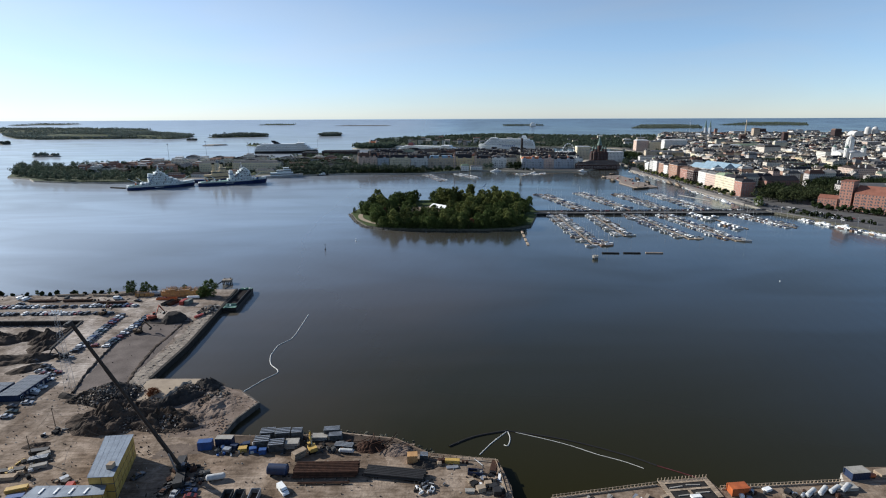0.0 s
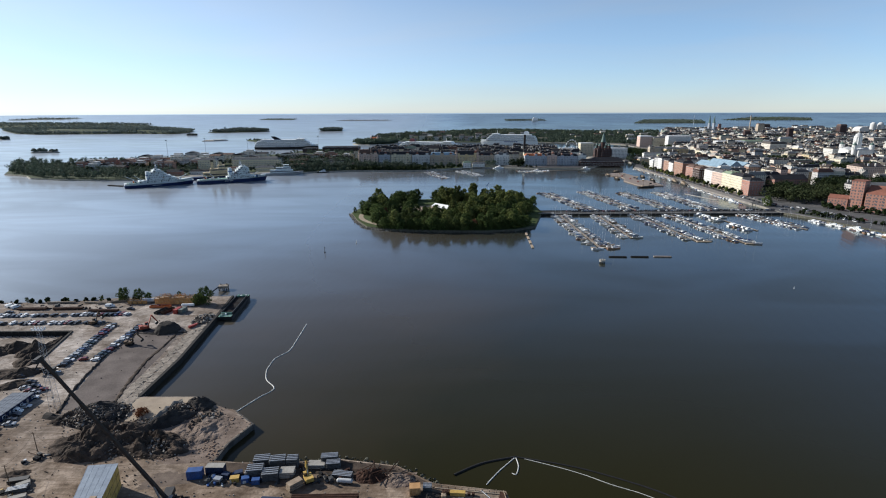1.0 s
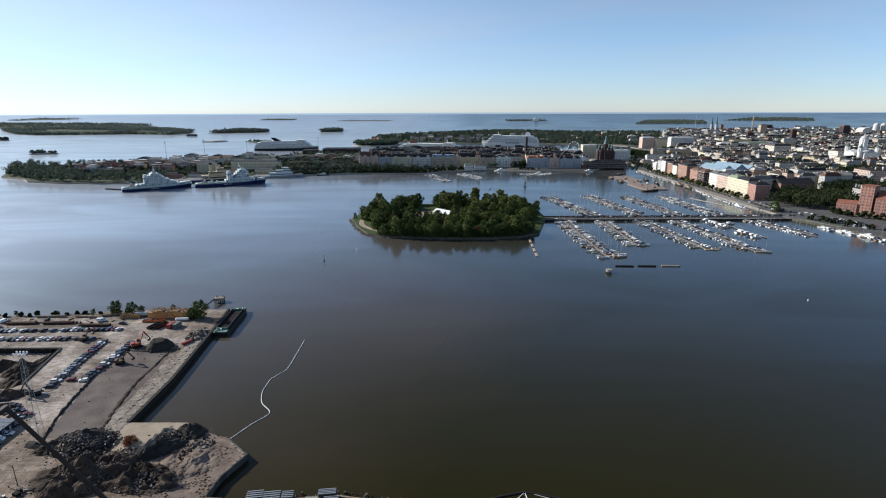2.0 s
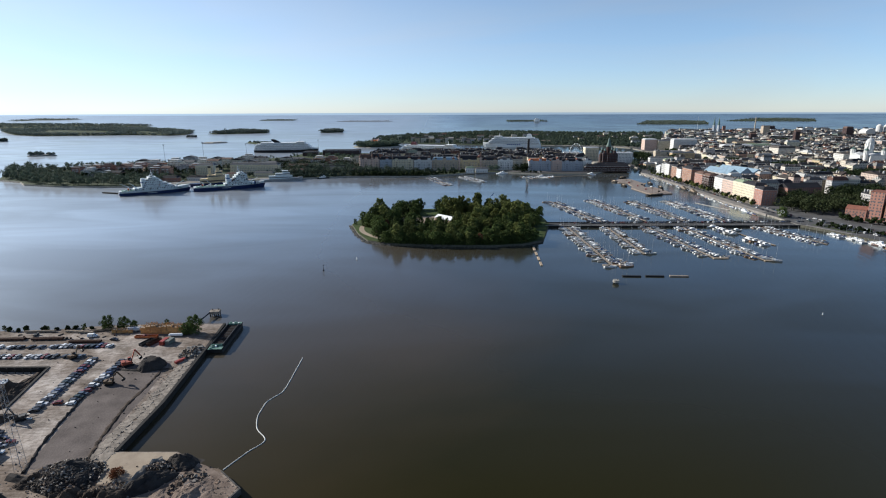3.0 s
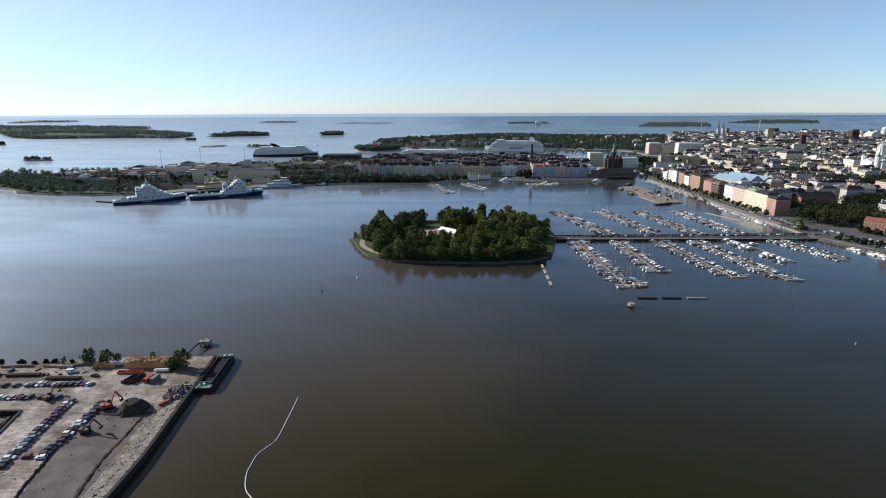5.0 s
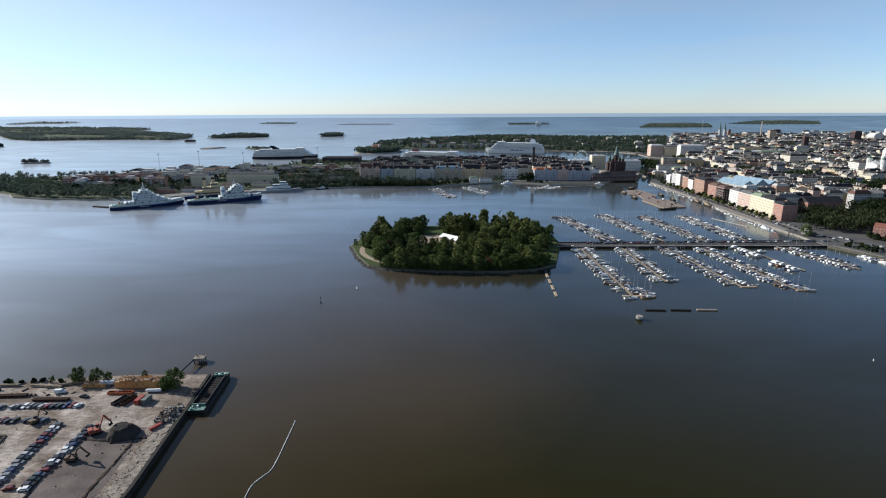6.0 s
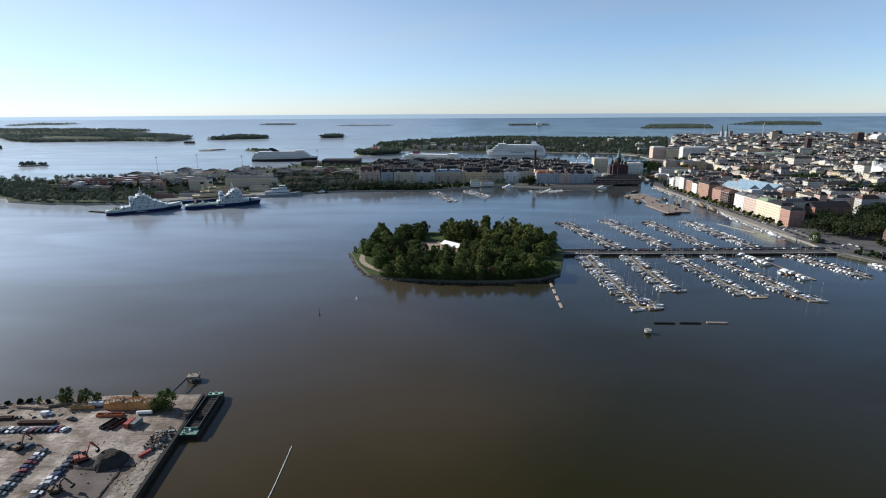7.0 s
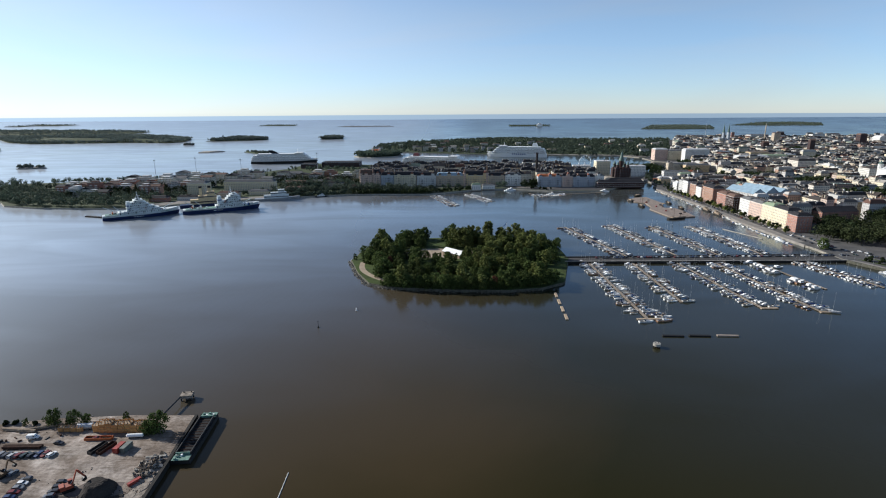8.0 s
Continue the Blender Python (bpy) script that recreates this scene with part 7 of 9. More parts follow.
def hipped(bm, x0, x1, y0, y1, z0, z1, inset):
    """A mansard or hipped roof over a rectangle."""
    i = min(inset, (x1 - x0) / 2 - 0.5, (y1 - y0) / 2 - 0.5)
    a = [(x0 - 0.4, y0 - 0.4, z0), (x1 + 0.4, y0 - 0.4, z0), (x1 + 0.4, y1 + 0.4, z0), (x0 - 0.4, y1 + 0.4, z0)]
    b = [(x0 + i, y0 + i, z1), (x1 - i, y0 + i, z1), (x1 - i, y1 - i, z1), (x0 + i, y1 - i, z1)]
    loft(bm, [a, b])


def town_house(x0, x1, y0, y1, z1, wall, roof, label, roof_h=4.0, storey=3.7, bits=5, z0=2.5, inset=4.0):
    """A house with its own wall, roof, chimneys and windows."""
    t = thing("house", label, "building")
    bm = bmesh.new()
    box(bm, x0, x1, y0, y1, z0 - 0.5, z1)
    near = isinstance(wall, str) and y0 < 1420
    w = part("wall", bm, (PLAIN if near else WALLS)[wall] if isinstance(wall, str) else wall, t)
    if near:
        # panes standing in shallow frames on the two fronts that face the harbour
        bm, fm = bmesh.new(), bmesh.new()
        lv, n, m = max(1, int((z1 - z0 - 1.2) / storey)), max(2, int((x1 - x0) / 3.4)), max(2, int((y1 - y0) / 3.4))
        for f in range(lv):
            z = z0 + 1.3 + storey * f
            for k in range(n):
                c = x0 + (x1 - x0) * (k + 0.5) / n
                box(fm, c - 0.75, c + 0.75, y0 - 0.06, y0 + 0.1, z - 0.15, z + 2.05)
                box(bm, c - 0.6, c + 0.6, y0 - 0.1, y0 + 0.1, z, z + 1.9)
            for k in range(m):
                c = y0 + (y1 - y0) * (k + 0.5) / m
                box(fm, x0 - 0.06, x0 + 0.1, c - 0.75, c + 0.75, z - 0.15, z + 2.05)
                box(bm, x0 - 0.1, x0 + 0.1, c - 0.6, c + 0.6, z, z + 1.9)
        tagged(part("window_frame", fm, PLAIN["whitish"], w), kind="stuff")
        tagged(part("window_pane", bm, M["houseglass"], w), kind="stuff")
    bm = bmesh.new()
    box(bm, x0 - 0.35, x1 + 0.35, y0 - 0.35, y1 + 0.35, z1 - 0.5, z1 - 0.002)
    part("cornice", bm, WALLS["whitish"], w)
    bm = bmesh.new()
    hipped(bm, x0, x1, y0, y1, z1, z1 + roof_h, inset)
    r = part("roof", bm, ROOFC[roof] if isinstance(roof, str) else roof, t)
    for k in range(min(bits, 2) if y0 > 1150 else bits):
        bm = bmesh.new()
        cx, cy = random.uniform(x0 + 4, x1 - 4), random.uniform(y0 + 4, y1 - 4)
        s = random.uniform(0.6, 1.3)
        box(bm, cx - s, cx + s, cy - s * 0.6, cy + s * 0.6, z1 + roof_h * 0.4, z1 + roof_h + random.uniform(0.8, 2.0))
        part("chimney", bm, ROOFBITS, r)
    return t


def block_house(x0, x1, y0, y1, z1, wall=None, roof=None, z0=2.0, roof_h=3.5, label=""):
    """A house seen from far off: wall, roof, and roof details."""
    bm = bmesh.new()
    box(bm, x0, x1, y0, y1, z0, z1)
    w = solid("house", bm, wall or PLASTER, label or "plastered city house with a sheet roof", "building", group="city houses")
    bm = bmesh.new()
    if roof_h > 1.5 and random.random() < 0.5:
        gable(bm, x0, x1, y0, y1, z1, z1 + roof_h, "x" if x1 - x0 > y1 - y0 else "y", 0.4)
    else:
        hipped(bm, x0, x1, y0, y1, z1, z1 + roof_h, 2.8 if roof_h > 1.5 else 0.3)
    rf = part("roof", bm, [roof or ROOFS], w)
    bm = bmesh.new()
    for k in range(random.randint(4, 9)):
        cx, cy, s = random.uniform(x0 + 2, x1 - 2), random.uniform(y0 + 2, y1 - 2), random.uniform(0.5, 1.5)
        box(bm, cx - s, cx + s, cy - s * 0.6, cy + s * 0.6, z1 + 0.2, z1 + roof_h + random.uniform(0.5, 1.8))
    if y0 < 1500:
        tagged(part("roof_clutter", bm, [ROOFBITS], rf), kind="stuff")
    return w


# ---- the peninsula's water front ----
FRONT = [(-195, -169, 27, "rosy", "brown", 9), (-168, -151, 28, "rosy", "dark", 9), (-150, -123, 27, "bluegrey", "dark", 5), (-122, -75, 26, "cream", "dark", 5), (-74, -33, 26, "palegrey", "dark", 5), (-32, 24, 24, "tan", "blue", 4),
         (24, 79, 26, "ochre", "dark", 7), (79, 114, 25, "tan", "dark", 5), (114, 147, 24, "whitish", "grey", 4)]
def gables_and_bays(t, x0, x1, y0, h, w):
    """Street gables that rise over the eaves, and bay windows under them."""
    n = max(1, round((x1 - x0) / 19))
    for k in range(n):
        c, q = x0 + (x1 - x0) * (k + random.uniform(0.3, 0.7)) / n, random.uniform(2.6, 4.0)
        up = random.uniform(1.0, 4.5)
        bm = bmesh.new()
        box(bm, c - q, c + q, y0 - 0.45, y0 + 5, h - 0.6, h + up)
        part("gable", bm, PLAIN[w], t)
        bm = bmesh.new()
        gable(bm, c - q, c + q, y0 - 0.45, y0 + 8, h + up, h + up + q * random.uniform(0.9, 1.5), "y", 0.3)
        part("gable_roof", bm, ROOFC[random.choice(("dark", "dark", "brown", "rust"))], t)
        bm = bmesh.new()
        box(bm, c - q * 0.6, c + q * 0.6, y0 - 1.5, y0 - 0.12, 6.5, h - random.uniform(2, 5))
        bay = part("bay_window", bm, PLAIN[w], t)
        bm = bmesh.new()
        z = 7.4
        while z < h - 7:
            box(bm, c - q * 0.45, c + q * 0.45, y0 - 1.55, y0 - 1.4, z, z + 1.9)
            z += 3.7
        tagged(part("window_pane", bm, M["houseglass"], bay), kind="stuff")


random.seed(12)
for x0, x1, h, w, r, rh in FRONT:
    h += random.uniform(-1.5, 1.5)
    t = town_house(x0 + 0.2, x1 - 0.2, 1226, 1246, h, w, r, "six-storey art nouveau apartment house with a steep dark roof", rh + 1.5, inset=3.4, bits=4)
    gables_and_bays(t, x0, x1, 1226, h, w)
for x0, x1, h, w, r, rh in ((180, 229, 24, "bluegrey", "tile", 4), (229.4, 252, 25, "rosy", "dark", 5), (252.4, 298, 23, "bluegrey", "dark", 5), (298.4, 317, 25, "whitish", "grey", 3)):
    t = town_house(x0, x1 - 0.3, 1206, 1226, h, w, r, "old apartment house on the harbour shore", rh, inset=3.4, bits=4)
    gables_and_bays(t, x0, x1, 1206, h, w)
for x, y in ((-192, 1228), (-166, 1228), (28, 1228), (75, 1228)):
    t = thing("roof_turret", "round corner turret with a pointed roof", "turret", m=pose(x, y, 2.5))
    bm = bmesh.new()
    rod(bm, (0, 0, 0), (0, 0, 28), 3.4, 3.4, 12)
    part("wall", bm, WALLS["rosy"], t)
    bm = bmesh.new()
    rod(bm, (0, 0, 28), (0, 0, 38), 3.9, 0.2, 12)
    part("roof", bm, ROOFC["brown"], t)
# rows behind
random.seed(21)
y = 1258
while y < 1490:
    x = -200 + random.uniform(0, 12)
    while x < 320 - (y - 1262) * 0.25:
        w = random.uniform(16, 29)
        block_house(x, x + w, y + random.uniform(-2, 2), y + random.uniform(14, 20), random.uniform(22, 28.5), None, ROOFC["dark"] if random.random() < 0.8 else ROOFS, roof_h=random.uniform(4, 7), label="tall dark-roofed apartment house on the peninsula")
        x += w + (0.5 if random.random() < 0.75 else 12)
    y += 46
# tall chimney
t = thing("brick_chimney", "tall dark brick factory chimney", "chimney", m=pose(192, 1300, 2))
bm = bmesh.new()
rod(bm, (0, 0, 0), (0, 0, 62), 3.2, 2.4, 14)
part("shaft", bm, M["soot"], t)
bm = bmesh.new()
rod(bm, (0, 0, 62), (0, 0, 64), 2.9, 2.9, 14)
part("cap", bm, M["soot"], t)
# white hotel block
town_house(332, 364, 1322, 1345, 44, "cream", "pale", "tall plain cream-white office block", 1.0, inset=0.6, bits=3)
# the barracks and the admiralty house
town_house(-463, -360, 1172, 1188, 21, "cream", "grey", "long cream-plastered barracks in classical style", 4, inset=5)
town_house(-512, -474, 1118, 1140, 25, "cream", "grey", "cream classical building with a columned front", 4, inset=6)
# brick housing in the east
def housing(x, y, w, d, h):
    """Two joined stepped blocks with pale balconies on their fronts; lower and darker behind the barracks."""
    east, q = x < -470, w / 2
    for e in (0, 1):
        y0, x0, x1 = y + random.uniform(-4, 4), x + e * q, x + (e + 1) * q - 0.4
        z1 = h + random.uniform(0, 7) if east else h * 0.72 + random.uniform(-2, 3)
        brick = random.random() < (0.42 if east else 0.55)
        flat = random.random() < (0.65 if east else 0.2)
        bm = bmesh.new()
        box(bm, x0, x1, y0, y + d, 2, z1)
        box(bm, x0 + q * 0.2, x1 - q * 0.25, y0 + d * 0.3, y + d - 1, z1 - 0.5, z1 + (3.2 if flat else 1.0))
        wall = solid("house", bm, BRICKY if brick else PLASTER, "brick housing block with pale balconies" if brick else "plastered housing block with pale balconies", "building", group="city houses")
        bm = bmesh.new()
        if flat:
            box(bm, x0 - 0.3, x1 + 0.3, y0 - 0.3, y0 + d * 0.3 - 0.2, z1 + 0.01, z1 + 0.7)
            box(bm, x0 + q * 0.2 - 0.3, x1 - q * 0.25 + 0.3, y0 + d * 0.3 - 0.3, y + d - 0.7, z1 + 3.21, z1 + 3.9)
        else:
            gable(bm, x0, x1, y0, y + d, z1, z1 + random.uniform(2.5, 4.5), "x" if random.random() < 0.6 else "y", 0.4)
        part("roof", bm, ROOFC[random.choice(("pale", "grey", "pale") if flat else ("dark", "dark", "grey", "brown"))], wall)
        bm = bmesh.new()
        for k in range(max(1, int((z1 - 4) / 3.2))):
            for c in ((0.3, 0.72) if east else (0.5,)):
                cx = x0 + (x1 - x0) * c
                box(bm, cx - 2.2, cx + 2.2, y0 - 1.5, y0 - 0.003, 4.2 + 3.2 * k, 5.5 + 3.2 * k)
        tagged(part("balcony", bm, PLAIN["whitish"], wall), kind="stuff")


random.seed(8)
for x, y, w, d, h in ((-760, 1112, 34, 16, 15), (-724, 1096, 40, 16, 14), (-690, 1088, 44, 15, 13), (-752, 1150, 50, 16, 16), (-690, 1146, 52, 16, 16), (-628, 1150, 48, 16, 15), (-600, 1108, 40, 16, 15), (-575, 1170, 50, 16, 17), (-640, 1200, 60, 18, 18), (-720, 1205, 60, 18, 17),
                      (-800, 1190, 50, 18, 14), (-560, 1230, 50, 18, 19), (-640, 1260, 60, 18, 18), (-720, 1265, 60, 18, 17), (-500, 1270, 60, 18, 18), (-560, 1300, 50, 18, 19), (-640, 1330, 60, 18, 18), (-430, 1300, 50, 18, 20), (-360, 1330, 60, 18, 20), (-500, 1340, 60, 18, 20),
                      (-420, 1380, 60, 18, 20), (-340, 1400, 60, 18, 20), (-270, 1290, 50, 18, 22), (-260, 1360, 50, 18, 21), (-300, 1240, 44, 16, 18), (-230, 1420, 60, 18, 20)):
    housing(x, y, w, d, h)
for x, y, h in ((-635, 1240, 55), (-547, 1240, 60), (-450, 1240, 57), (-330, 1420, 55)):
    t = thing("floodlight_mast", "tall thin steel mast", "mast", m=pose(x, y, 2.5))
    bm = bmesh.new()
    rod(bm, (0, 0, 0), (0, 0, h), 0.5, 0.3)
    part("pole", bm, M["steel"], t)
    bm = bmesh.new()
    box(bm, -2.0, 2.0, -0.5, 0.5, h, h + 1.6)
    part("lamp_frame", bm, M["steel"], t)
# terminals on the far side
for x0, x1, y0, y1, h, c in ((-370, -262, 1640, 1690, 15, "dark"), (-150, 55, 1560, 1590, 11, "pale"), (-420, -380, 1600, 1640, 14, "dark"), (60, 150, 1530, 1560, 14, "pale")):
    town_house(x0, x1, y0, y1, h, "palegrey" if c == "pale" else "darkbrick", c, "long low ferry terminal hall with a pale flat roof", 1.2, bits=5, inset=0.5)
# shore houses and quay sheds
town_house(40, 58, 1166, 1176, 13, "whitish", "green", "white shore villa with a green roof", 3.5, inset=3, bits=1)
town_house(62, 88, 1180, 1189, 10, "whitish", "grey", "white boat club house", 2.5, inset=3, bits=1)
town_house(-210, -196, 1190, 1200, 8, "brick", "brown", "low red-brick store by the shore", 2.5, inset=3, bits=1)


# ---- trees on the peninsula ----
random.seed(12)


def wood(name, places, label, material, leaf=1.3, per=26):
    """A belt or wood of far trees: trunks and crowns of loose leaf clumps in one object."""
    rng = np.random.default_rng(len(places))
    cl = []
    for x, y, h, zz in places:
        r = h * 0.34
        cl += [(x, y, zz + h * 0.40, r), (x + rng.normal() * r * 0.5, y + rng.normal() * r * 0.5, zz + h * 0.72, r * 0.75), (x + rng.normal() * r * 0.8, y + rng.normal() * r * 0.8, zz + h * 0.5, r * 0.7)]
    vs, fs = leaf_cards(rng, cl, per, leaf)
    for x, y, h, zz in places:
        k = len(vs)
        vs += [(x - 0.3, y, zz - 0.5), (x + 0.3, y, zz - 0.5), (x + 0.15, y, zz + h * 0.6), (x - 0.15, y, zz + h * 0.6)]
        fs.append((k, k + 1, k + 2, k + 3))
    me = bpy.data.meshes.new(name)
    me.from_pydata(vs, [], fs)
    me.materials.append(material)
    return tagged(new(name, me), label, "trees", kind="stuff")


def belt(pts, step, z=2.5, spread=3.0, s0=0.8, s1=1.15, material=None):
    """A belt of shore trees along a line."""
    out = []
    for a, b in zip(pts, pts[1:]):
        n = max(1, int(math.hypot(b[0] - a[0], b[1] - a[1]) / step))
        for k in range(n):
            f = (k + random.random()) / n
            out.append((a[0] + (b[0] - a[0]) * f + random.gauss(0, spread), a[1] + (b[1] - a[1]) * f + random.gauss(0, spread), 14 * random.uniform(s0, s1), z))
    wood("tree_belt", out, "belt of dark green broad-leaved shore trees", material or LEAF_SHORE_HAZED, 0.8, 44)


# ---- the brick cathedral on its rock ----
def brick_cathedral(x, y):
    t = thing("brick_cathedral", "red-brick orthodox cathedral with green domes on a rock", "church", m=pose(x, y, 0))
    bm = bmesh.new()
    loft(bm, [[(a * s, b * s, z) for a, b in ((-30, -22), (30, -22), (34, 0), (30, 24), (-30, 24), (-36, 0))] for s, z in ((1.25, 1), (1.0, 13), (0.9, 15))])
    part("rock", bm, M["stone"], t, "bare granite rock")
    bm = bmesh.new()
    box(bm, -16, 16, -14, 14, 14, 36)
    box(bm, -20, 20, -7, 7, 14, 33)
    box(bm, -7, 7, -19, 19, 14, 33)
    part("wall", bm, WALLS["darkbrick"], t)
    for cx, cy, r, z0, z1, zt in ((0, 0, 5.6, 36, 50, 75), (-11, -11, 3.4, 36, 42, 50), (11, -11, 3.4, 36, 42, 50), (-11, 11, 3.4, 36, 42, 50), (11, 11, 3.4, 36, 42, 50), (-16, 0, 2.6, 33, 37, 43), (16, 0, 2.6, 33, 37, 43), (0, -17, 2.6, 33, 38, 44)):
        bm = bmesh.new()
        rod(bm, (cx, cy, z0), (cx, cy, z1), r, r * 0.95, 12)
        tw = part("tower", bm, WALLS["darkbrick"], t)
        bm = bmesh.new()
        loft(bm, [[(cx + rr * math.cos(a), cy + rr * math.sin(a), z1 + (zt - z1) * f) for a in (2 * math.pi * k / 12 for k in range(12))] for f, rr in ((0, r * 1.1), (0.45, r * 0.45), (0.55, r * 0.5), (0.68, r * 0.35), (0.8, r * 0.06), (1, 0.08))])
        part("dome", bm, COPPERGREEN, tw, "green copper dome")
    return t


COPPERGREEN = mat("verdigris_copper", (0.10, 0.15, 0.13), (0.05, 0.085, 0.072), 0.6, 0.1, size=4)
brick_cathedral(372, 1272)
town_house(300, 396, 1190, 1206, 13, "darkbrick", "dark", "long dark red-brick harbour warehouse", 5, inset=7, bits=4)
town_house(330, 400, 1216, 1230, 14, "darkbrick", "dark", "dark red-brick warehouse row", 5, inset=6, bits=4)


def big_wheel(x, y, r):
    t = thing("ferris_wheel", "white ferris wheel by the harbour", "ferris wheel", m=pose(x, y, 2.5, 0, 0, 20))
    bm = bmesh.new()
    n = 28
    for k in range(n):
        a, b = 2 * math.pi * k / n, 2 * math.pi * (k + 1) / n
        for rr in (r, r * 0.9):
            rod(bm, (rr * math.cos(a), 0, r + 4 + rr * math.sin(a)), (rr * math.cos(b), 0, r + 4 + rr * math.sin(b)), 0.3, 0.3, 5)
    part("rim", bm, M["white"], t)
    for k in range(14):
        a = 2 * math.pi * k / 14
        bm = bmesh.new()
        rod(bm, (0, 0, r + 4), (r * math.cos(a), 0, r + 4 + r * math.sin(a)), 0.15, 0.15, 4)
        part("spoke", bm, M["white"], t)
        bm = bmesh.new()
        box(bm, r * math.cos(a) - 1.0, r * math.cos(a) + 1.0, -1, 1, r + 4 + r * math.sin(a) - 2.4, r + 4 + r * math.sin(a) - 0.2)
        part("cabin", bm, M["white"], t)
    for s in (-1, 1):
        for e in (-8, 8):
            bm = bmesh.new()
            rod(bm, (e, s * 3, 0), (0, s * 1.0, r + 4), 0.5, 0.4)
            part("leg", bm, M["white"], t)
    return t


big_wheel(352, 1500, 18.5)
town_house(300, 340, 1400, 1420, 26, "palegrey", "pale", "pale harbour office block", 1, inset=0.5, bits=3)


# ---- ships ----
def ship_hull(bm, L, B, z0, z1, sheer=2.0, stern=0.75):
    rings = []
    for f, w in ((0, stern), (0.12, 0.95), (0.45, 1.0), (0.72, 0.98), (0.86, 0.72), (0.95, 0.34), (1.0, 0.04)):
        x = -L / 2 + L * f
        z = z1 + sheer * max(0, f - 0.6) / 0.4
        lo = 0.86 if f < 0.8 else 0.6
        xs = x - (0.03 * L * max(0, (f - 0.8) / 0.2))
        rings.append([(x, -B / 2 * w, z), (xs, -B / 2 * w * lo, z0), (xs, B / 2 * w * lo, z0), (x, B / 2 * w, z)])
    loft(bm, rings)


def bands(t, x0, x1, hw, zs, h, material=None, name="window_band"):
    for z in zs:
        for s in (-1, 1):
            bm = bmesh.new()
            box(bm, x0, x1, s * hw - 0.06, s * hw + 0.06, z, z + h)
            part(name, bm, material or M["glass"], t)


def icebreaker(p0, p1, tower, label, navy, aft):
    """navy: how high the dark hull paint reaches; aft: which way the deckhouse steps down."""
    a, b = Vector(p0), Vector(p1)
    d = b - a
    L = d.length
    t = thing("icebreaker", label, "ship", "moored icebreakers", m=pose((a.x + b.x) / 2, (a.y + b.y) / 2, 0, 0, 0, math.degrees(math.atan2(d.y, d.x))))
    bm = bmesh.new()
    ship_hull(bm, L, 22, -1.5, navy, 1.6)
    hull = part("hull", bm, M["navy"], t)
    bm = bmesh.new()
    ship_hull(bm, L * 0.985, 21.6, navy - 0.05, 7.4, 4.0)
    part("bulwark", bm, M["shipwhite"], hull, "painted bulwark above the hull")
    bm = bmesh.new()
    box(bm, -L * 0.46, L * 0.36, -9.8, 9.8, 7.3, 7.55)
    part("deck", bm, M["green"], t)
    c = L * tower
    levels = ((-30, 34, 9.8, 7.5, 10.6), (-18, 27, 9.4, 10.6, 14), (-16, 20, 8.6, 14, 17.5), (-15, 13, 8.8, 17.5, 21), (-12, 9, 7.6, 21, 24.3), (-8, 5, 10.8, 24.3, 27.2), (-5, 0, 4.5, 27.2, 29.2)) if aft else ((-24, 36, 9.8, 7.5, 10.6), (-14, 29, 9.4, 10.6, 14), (-13.6, 22, 9.2, 14, 17.5), (-13.2, 14, 9.0, 17.5, 21), (-12.8, 10, 8.8, 21, 24.3), (-9, 5, 10.8, 24.3, 27.2), (-6, 0, 4.5, 27.2, 29.2))
    for x0, x1, hw, z0, z1 in levels:
        x0, x1 = (c + x0, c + x1) if aft else (c - x1 * 0.75, c - x0 * 0.9)
        bm = bmesh.new()
        box(bm, x0, x1, -hw, hw, z0, z1)
        bmesh.ops.bevel(bm, geom=list(bm.edges), offset=0.5, segments=1, affect="EDGES")
        lv = part("deckhouse", bm, M["shipwhite"], t)
        for k in range(int((x1 - x0 - 2) / 2.6)):
            e = x0 + 1.6 + 2.6 * k
            for sd in (-1, 1):
                bm = bmesh.new()
                box(bm, e, e + (1.1 if k % 4 else 1.8), sd * hw - 0.07, sd * hw + 0.07, z0 + (1.3 if k % 4 else 0.3), z0 + 2.5)
                part("porthole" if k % 4 else "door", bm, M["glass"], lv)
        for s in (-1, 1):
            bm = bmesh.new()
            rod(bm, (x0 - 0.6, s * (hw + 0.5), z1 + 1.0), (x1 + 0.6, s * (hw + 0.5), z1 + 1.0), 0.09, 0.09, 4)
            rod(bm, (x0 - 0.6, s * (hw + 0.5), z1 + 0.1), (x1 + 0.6, s * (hw + 0.5), z1 + 0.1), 0.16, 0.16, 4)
            part("railing", bm, M["shipwhite"], lv)
        bm = bmesh.new()
        box(bm, x1 - 0.05, x1 + 0.06, -hw + 1, hw - 1, z0 + 1.5, z0 + 2.7)
        part("window_band", bm, M["glass"], lv)
    for k in range(7):
        for sd in (-1, 1):
            bm = bmesh.new()
            box(bm, -L * 0.12 + 2.0 * k, -L * 0.12 + 1.2 + 2.0 * k, sd * 11.0 - 0.12, sd * 11.0 + 0.12, navy - 2.2, navy - 1.1)
            part("lettering_bar", bm, M["shipwhite"], hull)
    for k in range(12):
        bm = bmesh.new()
        e, q = c + random.uniform(-24, 30), random.uniform(0.8, 1.8)
        z = 10.6 if abs(e - c) > 16 else random.choice((14, 17.5))
        box(bm, e - q, e + q, -9.2, -9.2 + q * 1.4, z - 3.0, z + random.uniform(0.6, 1.6))
        part("deck_locker", bm, M[random.choice(("steel", "shipwhite", "darksteel", "orange", "blue"))], t)
    f = -15 if aft else -20
